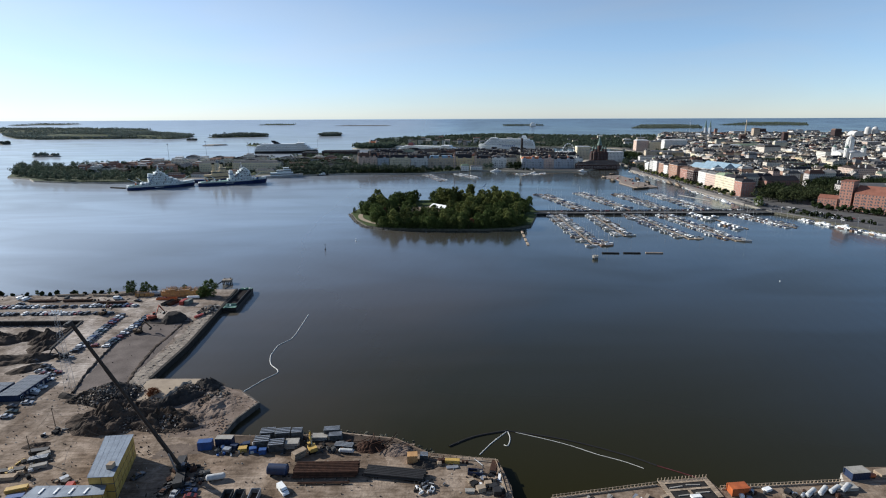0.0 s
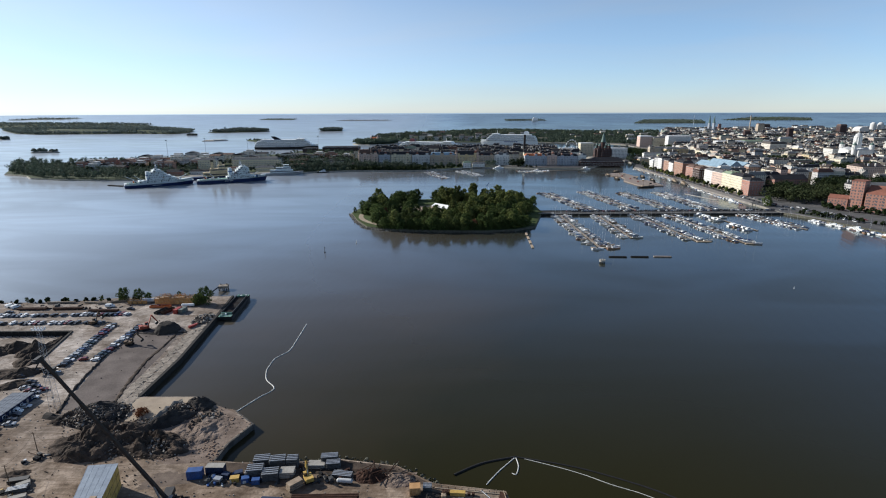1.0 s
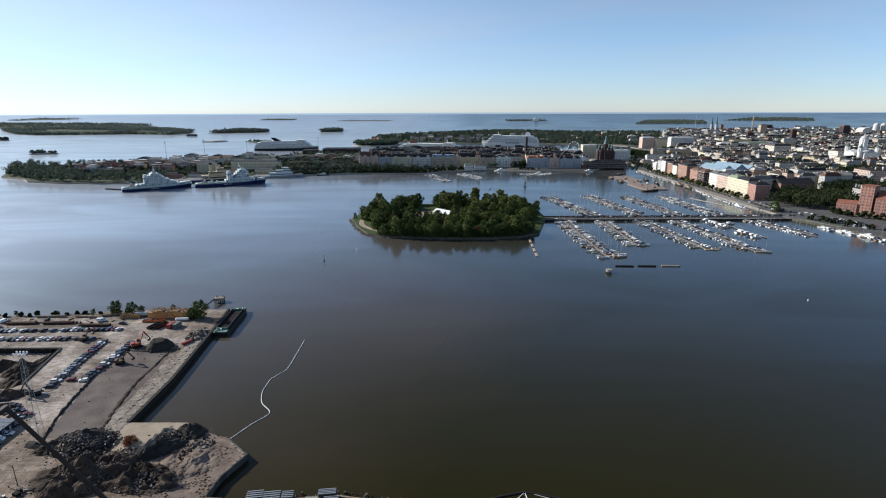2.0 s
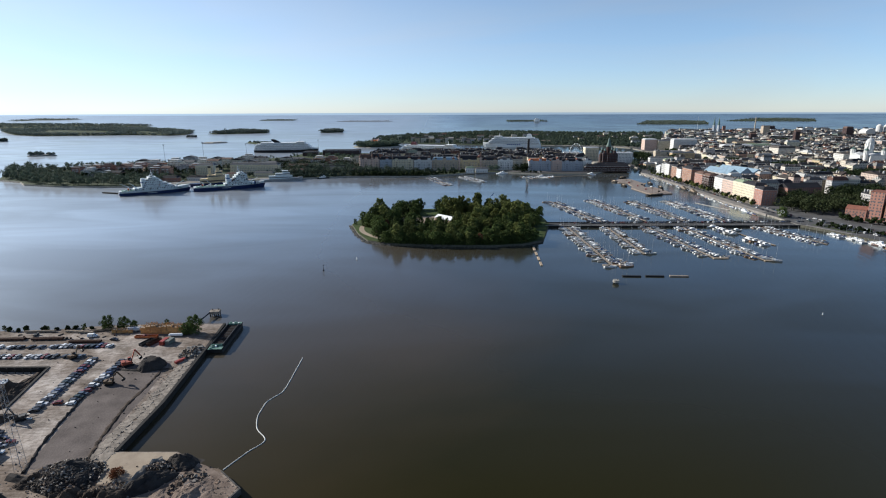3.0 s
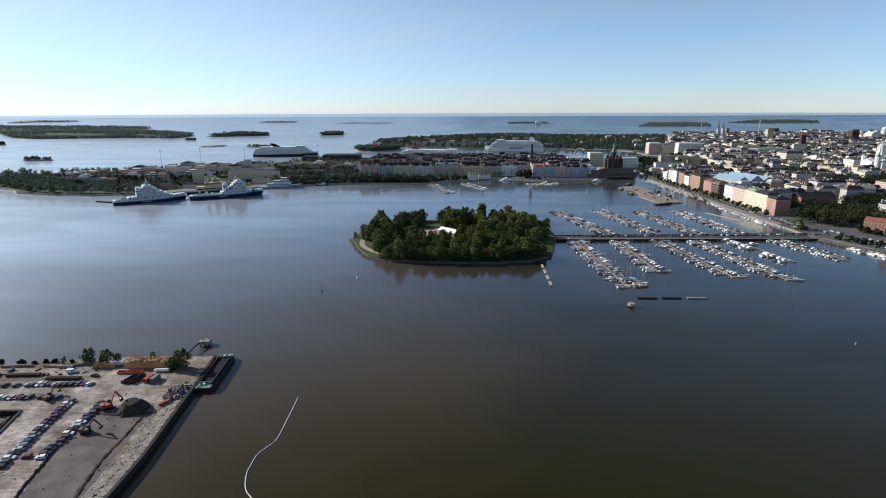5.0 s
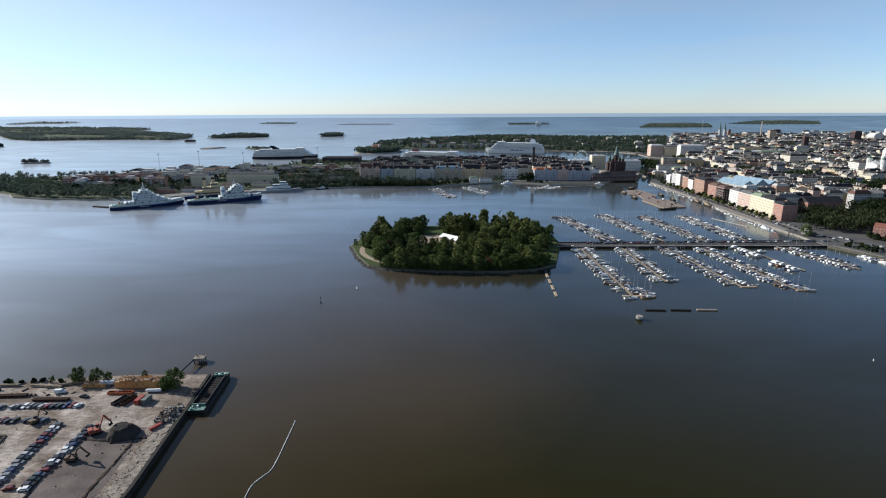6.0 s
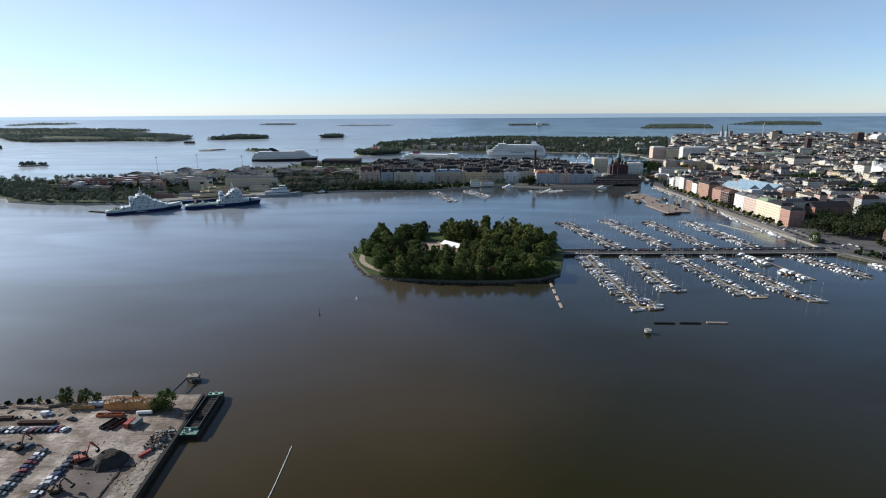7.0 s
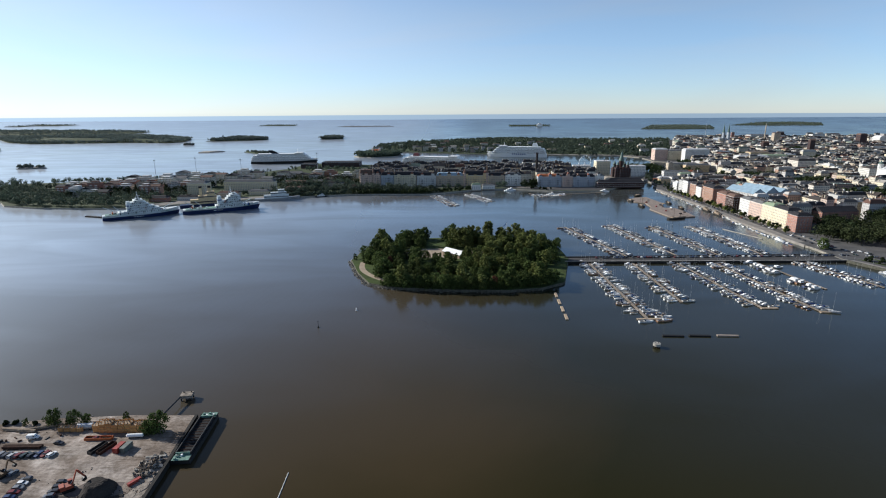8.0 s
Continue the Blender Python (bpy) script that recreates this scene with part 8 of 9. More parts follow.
    for s in (-1, 1):
        bm = bmesh.new()
        loft(bm, [[(c + f + e * k, s * 5 + w * k, z) for e, w in ((-3.2, -2), (3.2, -2), (3.2, 2), (-3.2, 2))] for k, z in ((1, 10.5), (0.95, 21), (0.75, 25.5))])
        fn = part("funnel", bm, M["shipwhite"], t)
        bm = bmesh.new()
        box(bm, c + f - 3.2, c + f + 3.2, s * 5 - 2.05, s * 5 + 2.05, 18.5, 20.2)
        part("funnel_band", bm, M["blue"], fn)
    bm = bmesh.new()
    rod(bm, (c - 1, 0, 29), (c - 2, 0, 40), 0.9, 0.35)
    for z, w in ((32, 4), (35, 5), (38, 3)):
        rod(bm, (c - 1.5, -w, z), (c - 1.5, w, z), 0.25, 0.25, 5)
    rod(bm, (c - 1.3, 0, 33), (c + 2.5, 0, 33.5), 0.5, 0.4, 6)
    for sd in (-1, 1):
        rod(bm, (c - 5, sd * 2.5, 27), (c - 1.6, 0, 37), 0.35, 0.2, 5)
        rod(bm, (c + 2, sd * 2.0, 27), (c - 1.4, 0, 35), 0.35, 0.2, 5)
    part("mast", bm, M["steel"], t)
    for x, y, ang in ((-L * 0.36, 6, 2.5), (-L * 0.27, -6, 2.2), (L * 0.3, 0, 0.6)):
        bm = bmesh.new()
        rod(bm, (x, y, 7.5), (x, y, 12.5), 1.1)
        rod(bm, (x, y, 12.5), (x + 15 * math.cos(ang), y, 12.5 + 10 * math.sin(ang)), 0.6, 0.3, 6)
        part("deck_crane", bm, M["shipwhite"], t)
    for k in range(9):
        bm = bmesh.new()
        x = -L * 0.44 + k * 3.4
        box(bm, x, x + 2.2, -7 + 4 * (k % 4), -4.2 + 4 * (k % 4), 7.55, 8.6 + (k % 3))
        part("winch", bm, M[("shipwhite", "steel", "orange", "darksteel")[k % 4]], t)
    for s in (-1, 1):
        for k in range(3):
            bm = bmesh.new()
            x = c - 6 + k * 9
            loft(bm, [[(x + e, s * (9.8 + w), 12.0 + h) for e, h in ((-3.5, 0.8), (-2.8, 0), (2.8, 0), (3.5, 0.8), (2.8, 1.6), (-2.8, 1.6))] for w in (0.0, 1.6)])
            part("lifeboat", bm, M["shipwhite"], t)
    return t


icebreaker((-531, 885), (-443, 946), -0.02, "icebreaker with low navy hull and stacked white deckhouses", 4.4, True)
icebreaker((-432, 932), (-328, 989), 0.14, "icebreaker with high navy hull and white bridge forward", 5.6, False)


def small_ship(x, y, ang, L, B, hull, top, label):
    t = thing("small_ship", label, "ship", m=pose(x, y, 0, 0, 0, ang))
    bm = bmesh.new()
    ship_hull(bm, L, B, -0.6, L * 0.055, L * 0.03)
    part("hull", bm, M[hull], t)
    for x0, x1, z0, z1 in ((-0.3, 0.25, 0.05, 0.13), (-0.15, 0.2, 0.13, 0.19), (0.02, 0.16, 0.19, 0.25)):
        bm = bmesh.new()
        box(bm, L * x0, L * x1, -B * 0.34, B * 0.34, L * z0, L * z1)
        dk = part("deckhouse", bm, M[top], t)
        bands(dk, L * x0 + 0.5, L * x1 - 0.5, B * 0.34, (L * z0 + L * 0.03,), L * 0.018)
    bm = bmesh.new()
    rod(bm, (0, 0, L * 0.24), (0, 0, L * 0.42), L * 0.006, L * 0.003)
    part("mast", bm, M["steel"], t)
    return t


small_ship(-322, 1068, 18, 80, 12, "steel", "shipwhite", "pale grey naval vessel at the quay")
buff = small_ship(-424, 1003, 25, 84, 16, "navy", "buff", "old icebreaker with buff deckhouses and black funnels")
buff.scale.z = 1.25
for x in (-8, 6):
    bm = bmesh.new()
    loft(bm, [[(x + e * s, w * s, z) for e, w in ((-2.6, -2.2), (2.6, -2.2), (2.6, 2.2), (-2.6, 2.2))] for s, z in ((1, 15.5), (0.9, 26))])
    fn = part("funnel", bm, M["buff"], buff)
    bm = bmesh.new()
    box(bm, x - 2.6, x + 2.6, -2.3, 2.3, 26, 28.5)
    part("funnel_top", bm, M["black"], fn)
small_ship(-250, 1104, 20, 24, 6, "black", "white", "small white harbour ferry at the quay")
small_ship(118, 1172, 15, 25, 6, "white", "white", "white excursion boat at the shore")
small_ship(300, 1146, 8, 24, 6, "white", "white", "white excursion boat at a pier end")
small_ship(190, 1112, 4, 20, 5, "white", "white", "white motor yacht at a pier")


def ferry(p0, p1, lower, label, funnel, flip=False, rake=0.0, at=-0.3):
    a, b = Vector(p0), Vector(p1)
    d = b - a
    L, B = d.length, 31.0
    t = thing("cruise_ferry", label, "ferry", m=pose((a.x + b.x) / 2, (a.y + b.y) / 2, 0, 0, 0, math.degrees(math.atan2(d.y, d.x)) + (180 if flip else 0)))
    bm = bmesh.new()
    ship_hull(bm, L, B, -1, 8.5, 3)
    hull = part("hull", bm, M[lower], t)
    bm = bmesh.new()
    ship_hull(bm, L * 0.995, B - 0.3, 8.4, 13.2, 4)
    part("upper_hull", bm, M["white"], hull)
    for k, (x0, x1, z0, z1, hw) in enumerate(((-0.49, 0.40, 13, 19, 15.4), (-0.48, 0.37, 19, 25, 15.0), (-0.46, 0.34, 25, 31, 14.6), (-0.40, 0.30, 31, 36, 13.6), (0.16, 0.29, 36, 39.5, 15.6))):
        bm = bmesh.new()
        box(bm, L * x0, L * x1, -hw, hw, z0, z1)
        bmesh.ops.bevel(bm, geom=list(bm.edges), offset=1.2, segments=2, affect="EDGES")
        dk = part("deckhouse", bm, M["white"], t)
        bands(dk, L * x0 + 4, L * x1 - 4, hw, (z0 + 1.2, z0 + 3.8) if z1 - z0 > 5 else (z0 + 1.5,), 0.9)
    bm = bmesh.new()
    loft(bm, [[(L * at - rake * (z - 35.5) + e * s, w * s, z) for e, w in ((-11, -6), (9, -6), (9, 6), (-11, 6))] for s, z in ((1, 35.5), (0.85, 43), (0.55, 48))])
    part("funnel", bm, M[funnel], t)
    bm = bmesh.new()
    rod(bm, (L * 0.2, 0, 39), (L * 0.2, 0, 52), 0.8, 0.3)
    part("mast", bm, M["white"], t)
    for k in range(9):
        for s in (-1, 1):
            bm = bmesh.new()
            x = -L * 0.3 + k * 11
            box(bm, x, x + 8, s * 15.6 - 0.9, s * 15.6 + 0.9, 26, 28.6)
            part("lifeboat", bm, M["white"], t)
    for k in range(7):
        for s in (-1, 1):
            bm = bmesh.new()
            x = -L * 0.16 + k * 7.0
            box(bm, x, x + 4.5, s * 15.52 - 0.1, s * 15.52 + 0.1, 8.9, 12.4)
            part("lettering_bar", bm, M["blue"] if lower == "white" else M["steel"], hull)
    return t


ferry((338, 1960), (134, 2012), "white", "large white cruise ferry with blue bars on its hull", "white")
dark_ferry = ferry((-622, 1778), (-418, 1800), "darksteel", "large white cruise ferry with a dark hull and swept dark funnel", "black", rake=1.3, at=-0.13)
dark_ferry.scale.z = 0.86
stena = ferry((-140, 1716), (70, 1636), "white", "pale grey cruise ferry with a maroon funnel behind the houses", "maroon")
stena.scale.z = 0.78
bm = bmesh.new()
obox(bm, -560, 911, radians(-18), 34, 5, -0.4, 1.6)
solid("floating_pontoon", bm, M["darkwood"], "dark mooring float astern of an icebreaker", "pontoon")
town_house(420, 466, 1377, 1402, 27, "whitish", "pale", "white flat-roofed office with window bands", 1, inset=0.5, bits=3)
# naval quay: paving, sheds and stores
sheet("pavement", [(-530, 985), (-470, 1022), (-400, 1052), (-340, 1086), (-360, 1100), (-480, 1060), (-540, 1010)], 2.55, M["paving"], "concrete naval quay behind the icebreakers", "pavement")
for x0, x1, y0, y1, h, w, r in ((-500, -462, 1052, 1064, 9, "palegrey", "dark"), (-440, -400, 1086, 1098, 11, "tan", "brown"), (-392, -352, 1112, 1124, 10, "cream", "grey"), (-545, -512, 1040, 1054, 10, "brick", "dark"), (-330, -290, 1140, 1152, 12, "brick", "brown"), (-270, -225, 1200, 1214, 14, "tan", "dark"), (-350, -300, 1200, 1214, 16, "ochre", "brown")):
    town_house(x0, x1, y0, y1, h, w, r, "low store house on the naval quay", 3, inset=4, bits=2)
belt([(-545, 1070), (-480, 1090), (-400, 1130), (-345, 1160)], 7, spread=8, s0=0.4, s1=0.75)
# shore piers with small boats
rs = random.Random(3)
for (x0, y0), (x1, y1) in (((-36, 1117), (4, 992)), ((26, 1128), (70, 1034)), ((160, 1100), (300, 1140)), ((150, 1130), (178, 1090))):
    a, b = Vector((x0, y0)), Vector((x1, y1))
    ang = math.degrees(math.atan2(y1 - y0, x1 - x0))
    t, length, _ = pier((x0, y0), (x1, y1))
    base = pose(x0, y0, 0, 0, 0, ang)
    for s in (-1, 1):
        x = 14.0
        while x < length - 3 and not (y0 == 1100 and x > 60):
            k = rs.choice(SAIL[:2] + MOTOR + COVERED)
            c = place(k, pose(0, 0, 0))
            c.matrix_basis = base @ pose(x, s * 5.8, 0, 0, 0, -90 * s)
            x += rs.uniform(4.0, 5.4)


belt([(-985, 1250), (-930, 1165), (-870, 1085), (-810, 1055), (-770, 1022), (-700, 1002), (-600, 994), (-545, 998)], 5.5, spread=4, s0=0.8, s1=1.5)
belt([(-960, 1270), (-900, 1170), (-850, 1110), (-780, 1062), (-700, 1035), (-600, 1025), (-540, 1035)], 6, spread=7, s0=1.0, s1=1.6)
belt([(-900, 1240), (-830, 1150), (-770, 1090), (-560, 1060), (-500, 1090)], 7, spread=10, s0=1.0, s1=1.5)
belt([(-195, 1140), (-150, 1140), (-60, 1135), (-30, 1150)], 2.6, spread=6, s0=0.7, s1=1.3)
belt([(-190, 1160), (-120, 1156), (-90, 1150)], 2.6, spread=7, s0=1.0, s1=1.6)
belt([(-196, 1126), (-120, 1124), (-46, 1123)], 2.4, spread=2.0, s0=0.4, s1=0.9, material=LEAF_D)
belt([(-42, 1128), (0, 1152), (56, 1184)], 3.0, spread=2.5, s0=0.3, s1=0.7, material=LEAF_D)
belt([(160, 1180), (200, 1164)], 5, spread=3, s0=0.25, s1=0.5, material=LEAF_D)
belt([(-336, 1086), (-260, 1108), (-200, 1126)], 3.0, spread=2.5, s0=0.4, s1=0.8)
belt([(-20, 1196), (20, 1204)], 5, spread=4, s0=0.5, s1=0.8)
belt([(-330, 1120), (-260, 1160), (-205, 1180)], 4.5, spread=12, s0=0.8, s1=1.2)
belt([(-340, 1170), (-270, 1215), (-215, 1230)], 4.5, spread=12, s0=0.9, s1=1.2)
belt([(95, 1196), (112, 1200)], 4, spread=4, s0=1.0, s1=1.3)
belt([(-700, 1130), (-600, 1140), (-500, 1180)], 6, spread=12, s0=0.6, s1=0.9)
belt([(-640, 1240), (-520, 1255), (-380, 1262)], 6, spread=16, s0=0.8, s1=1.1)
belt([(-900, 1290), (-780, 1310), (-660, 1345), (-560, 1400), (-480, 1480)], 5, spread=8, s0=0.8, s1=1.2)
belt([(-860, 1200), (-760, 1230), (-640, 1290), (-540, 1330), (-420, 1440)], 6, spread=14, s0=0.7, s1=1.1)
belt([(-420, 1560), (-300, 1560), (-180, 1520)], 6, spread=16, s0=0.7, s1=1.1)
sheet("pavement", [(-196, 1214), (150, 1214), (180, 1196), (330, 1196), (330, 1190), (180, 1188), (110, 1204), (-196, 1206)], 2.56, M["paving"], "pale shore street before the apartment houses", "pavement")

sheet("pavement", [(118, 1191), (200, 1157), (293, 1147), (338, 1194), (338, 1205), (110, 1203)], 2.53, M["darkasphalt"], "asphalt shore quay below the apartment houses", "pavement")
# dark trees in the courts and gardens of the peninsula
belt([(-350, 1190), (-330, 1196), (-270, 1206), (-205, 1212)], 4.5, spread=7, s0=1.2, s1=1.9)
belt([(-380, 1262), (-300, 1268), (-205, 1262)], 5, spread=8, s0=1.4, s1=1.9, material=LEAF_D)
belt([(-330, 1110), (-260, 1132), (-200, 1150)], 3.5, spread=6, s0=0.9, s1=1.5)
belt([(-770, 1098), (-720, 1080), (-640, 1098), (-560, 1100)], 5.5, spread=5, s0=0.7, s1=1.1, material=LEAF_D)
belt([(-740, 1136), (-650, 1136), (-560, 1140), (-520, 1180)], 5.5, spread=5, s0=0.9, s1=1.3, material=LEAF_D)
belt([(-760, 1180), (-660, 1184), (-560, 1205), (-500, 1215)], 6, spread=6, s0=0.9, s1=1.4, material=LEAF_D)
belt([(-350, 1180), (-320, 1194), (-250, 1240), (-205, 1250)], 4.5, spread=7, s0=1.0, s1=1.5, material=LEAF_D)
belt([(150, 1196), (178, 1212), (176, 1240)], 4, spread=3, s0=0.9, s1=1.3, material=LEAF_D)

# ---- the long quay and its row of houses ----
random.seed(33)
ROW = [(772, 792, 24, "brick", "dark"), (792.4, 824, 27, "cream", "dark"), (824.4, 850, 27, "cream", "green"), (850.4, 882, 26, "rosy", "grey"), (882.4, 908, 26, "whitish", "grey"), (926, 950, 24, "darkbrick", "brown"), (950.4, 978, 24, "brick", "brown"), (992, 1030, 28, "orange_brick", "dark"), (1034, 1054, 24, "whitish", "dark"), (1054.4, 1078, 26, "orange_brick", "dark"), (1088, 1108, 28, "whitish", "dark"), (1108.4, 1126, 26, "palegrey", "grey"), (1134, 1152, 18, "whitish", "pale")]
for y0, y1, h, w, r in ROW:
    town_house(438, 458, y0, y1, h, w, r, "tall plastered quayside house" if "brick" not in w else "tall red-brick quayside house", 3.5, inset=4, bits=4)
# paving strips: the quay, its road and the promenade
sheet("pavement", [(407, 720), (418, 720), (419, 1160), (413, 1160), (412.2, 955), (404.6, 834)], 2.53, M["paving"], "granite quay pavement along the water", "pavement")
sheet("pavement", [(428, 700), (437, 700), (437, 1160), (428, 1160)], 2.53, M["paving"], "pale pavement before the quayside houses", "pavement")
bm = bmesh.new()
prism(bm, [(403.2, 836), (404.6, 836), (413, 955), (413, 1165), (411.6, 1165), (411.6, 955)], -1, 2.95)
prism(bm, [(403.2, 836), (405.2, 751), (407, 706), (408.6, 706), (406.6, 752), (404.6, 836)], -1, 2.95)
solid("quay_wall", bm, M["paving"], "pale granite quay edge of the city shore", "quay", "structure")
belt([(427, 770), (427, 1150)], 15, spread=1.0, s0=0.45, s1=0.8, material=LEAF_D)
belt([(426, 765), (426, 1140)], 17, spread=1.0, s0=0.4, s1=0.7, material=LEAF_Y)
for x, a in ((421, 88), (432.5, 88)):
    y = 690.0
    while y < 1120:
        if random.random() < 0.6:
            park(FARCARS, x + random.uniform(-0.6, 0.6), y, 2.55, a + random.uniform(-3, 3))
        y += random.uniform(5.4, 7.5)
# boats along the quay
y = 715.0
while y < 1150:
    if random.random() < 0.85:
        c = place(random.choice(SAIL[:1] + MOTOR[:1] + COVERED + COVERED), pose(0, 0, 0))
        c.matrix_basis = pose((401 if y < 860 else 408) - random.uniform(0, 5), y, 0, 0, 0, 90 + random.uniform(-20, 20)) @ Matrix.Diagonal((1.1, 1.1, 1.1, 1))
    y += random.uniform(4.5, 9)
small_ship(399, 742, 95, 15, 4.5, "white", "white", "white passenger boat at the city quay")
small_ship(404, 905, 92, 26, 6, "darkwood", "plank", "old dark wooden vessel at the quay")
small_ship(404, 940, 92, 24, 6, "darkwood", "plank", "old dark wooden vessel at the quay")
bm = bmesh.new()
obox(bm, 372, 776, radians(110), 60, 1.6, 0.0, 0.7)
solid("floating_boom", bm, M["concrete"], "pale floating boom off the quay", "boom")

# the wide wooden stage with old sailing ships
bm = bmesh.new()
prism(bm, [(325, 880), (363, 888), (365, 929), (361, 958), (346, 962), (346, 972), (361, 1003), (356, 1072), (332, 1064), (312, 1042), (319, 1022), (332, 1010), (327, 968), (318, 952)], -0.8, 1.6)
stage = solid("wooden_stage", bm, M["oldplank"], "wide brown plank landing stage on piles", "pier", "structure")
for k in range(12):
    bundle(332 + random.uniform(0, 28), 905 + k * 13, random.uniform(0, 180), 3.5, 2.2, 1.8, 2, random.choice(("white", "plank", "darksteel", "red", "concrete")), "stall goods and benches on the landing stage").location.z = 1.6
for x, y, a, L in ((316, 1040, 95, 26), (316, 985, 92, 24), (330, 876, 15, 30), (372, 960, 88, 20), (372, 1010, 88, 22), (350, 1094, 30, 20)):
    t = thing("old_sailing_ship", "old dark wooden sailing ship with two masts", "sailing ship", "old sailing ships", m=pose(x, y, 0, 0, 0, a))
    bm = bmesh.new()
    ship_hull(bm, L, L * 0.26, -0.5, 2.0, 1.2)
    part("hull", bm, M["darkwood"], t)
    bm = bmesh.new()
    box(bm, -L * 0.3, L * 0.1, -L * 0.07, L * 0.07, 1.9, 3.2)
    part("deckhouse", bm, M["plank"], t)
    for e in (-0.18, 0.2):
        bm = bmesh.new()
        rod(bm, (L * e, 0, 1.5), (L * e, 0, L * 0.85), 0.22, 0.1, 6)
        rod(bm, (L * e, 0, 4), (L * (e - 0.28), 0, 4.4), 0.16, 0.12, 5)
        part("mast", bm, M["bark"], t)
    bm = bmesh.new()
    rod(bm, (L * 0.48, 0, 3), (L * 0.66, 0, 4.4), 0.2, 0.1, 5)
    part("bowsprit", bm, M["bark"], t)


# ---- the brick factory by the near quay ----
def turned_block(name, x, y, ang, L, D, z1, wall, roof, label, roof_h, pitched=True, bay=4.0, levels=7):
    t = thing(name, label, "building", m=pose(x, y, 2.5, 0, 0, ang))
    bm = bmesh.new()
    box(bm, 0, L, 0, D, -0.5, z1)
    w = part("wall", bm, WALLS[wall], t)
    bm = bmesh.new()
    if pitched:
        gable(bm, 0, L, 0, D, z1, z1 + roof_h, "x", 0.3)
    else:
        box(bm, -0.3, L + 0.3, -0.3, D + 0.3, z1, z1 + 0.8)
    part("roof", bm, ROOFC[roof], t)
    n = int(L / bay)
    for f in range(levels):
        for k in range(n):
            ob = part("window", WINDOW, None, w)
            ob.matrix_basis = pose(L * (k + 0.5) / n, -0.02, 2.4 + (z1 - 3) * f / levels)
    return t


turned_block("factory", 512, 652, -54, 84, 26, 21.5, "brick", "rust", "huge red-brick factory block with rows of windows", 9.5, bay=7, levels=5)
turned_block("factory_tower", 502, 664.5, -54, 13.5, 18, 35.5, "brick", "rust", "red-brick stair tower of the factory", 1, False, 6, 3)
turned_block("factory", 487, 680, -50, 21, 16, 12.5, "brick", "rust", "lower red-brick factory wing", 4, bay=7, levels=2)
turned_block("house", 505, 822, 8, 56, 20, 17, "brick", "dark", "dark-roofed red-brick hall beside the bay", 6, bay=10, levels=2)
turned_block("house", 545, 700, -8, 44, 18, 24, "cream", "grey", "cream plastered house behind a park", 4, bay=9, levels=3)
turned_block("house", 586, 690, -8, 26, 18, 24, "rosy", "grey", "rose plastered house behind a park", 4, bay=9, levels=3)
# quay parking, promenade cars, moored boats
belt([(474, 676), (490, 652), (505, 632), (522, 608), (545, 580)], 3.2, spread=2.5, s0=0.4, s1=0.75, material=LEAF_D)
belt([(430, 640), (452, 600), (470, 560)], 6, spread=2, s0=0.25, s1=0.5, material=LEAF_D)
belt([(452, 738), (478, 716), (505, 712), (545, 735), (560, 780)], 2.6, spread=8, s0=1.15, s1=1.6, material=LEAF_PARK)
belt([(458, 745), (505, 745), (540, 780)], 2.6, spread=9, s0=1.15, s1=1.6, material=LEAF_PARK)
belt([(466, 765), (500, 785), (520, 806)], 2.6, spread=9, s0=1.15, s1=1.6, material=LEAF_D)
for d in (9, 24):
    sheet("ground", [(414 + d, 644), (434 + d, 598), (437.5 + d, 598), (417.5 + d, 644)], 2.56, M["grass"], "grass verge between quay parking lanes")
    belt([(416 + d, 642), (435 + d, 600)], 6, spread=0.8, s0=0.15, s1=0.4, material=LEAF_D)
sheet("pavement", [(412, 642), (431, 596), (436, 596), (417, 642)], 2.54, M["paving"], "pale promenade along the quay edge", "pavement")
plant(BROAD, 416, 688, 2.5, 0.85)
for k in range(32):
    park(FARCARS, 424 + k * 1.1 + random.choice((0, 9, 20)), 690 - k * 3.6 + random.uniform(-1, 1), 2.51, -63 + 90 * (k % 2))
for k in range(16):
    f = k / 15
    c = place(random.choice(SAIL + MOTOR * 2), pose(0, 0, 0))
    c.matrix_basis = pose(418 + 26 * f, 600 - 84 * f, 0, 0, 0, -70 + random.choice((0, 80)) + random.uniform(-8, 8)) @ Matrix.Diagonal((1.3, 1.3, 1.3, 1))
small_ship(432, 556, -70, 19, 5, "white", "white", "white restaurant boat at the near quay")
small_ship(424, 578, -66, 14, 4, "white", "white", "white motor yacht at the near quay")
bm = bmesh.new()
prism(bm, [(408, 640), (428.4, 593.6), (440.4, 554.6), (448.4, 518.8), (449.8, 519.2), (441.8, 555), (429.8, 594.2), (409.8, 640.4)], 0.2, 3.0)
solid("quay_wall", bm, M["darkstone"], "dark stone quay edge with a low wall", "quay", "structure")
for k in range(7):
    copy_thing(LAMP, pose(416 + 6 * k, 640 - 17 * k, 2.5, 0, 0, 200))
t = thing("kiosk", "white round-roofed quay kiosk", "kiosk", m=pose(424, 700, 2.5))
bm = bmesh.new()
rod(bm, (0, 0, 0), (0, 0, 4), 5, 5, 16)
part("wall", bm, M["white"], t)
bm = bmesh.new()
rod(bm, (0, 0, 4), (0, 0, 6.5), 5.6, 1.0, 16)
part("roof", bm, M["white"], t)

sheet("pavement", [(140, 2083), (420, 2014), (604, 1977), (644, 1910), (700, 1896), (712, 1930), (625, 2012), (420, 2052), (150, 2122)], 2.6, M["paving"], "pale harbour quay before the southern woods", "pavement")
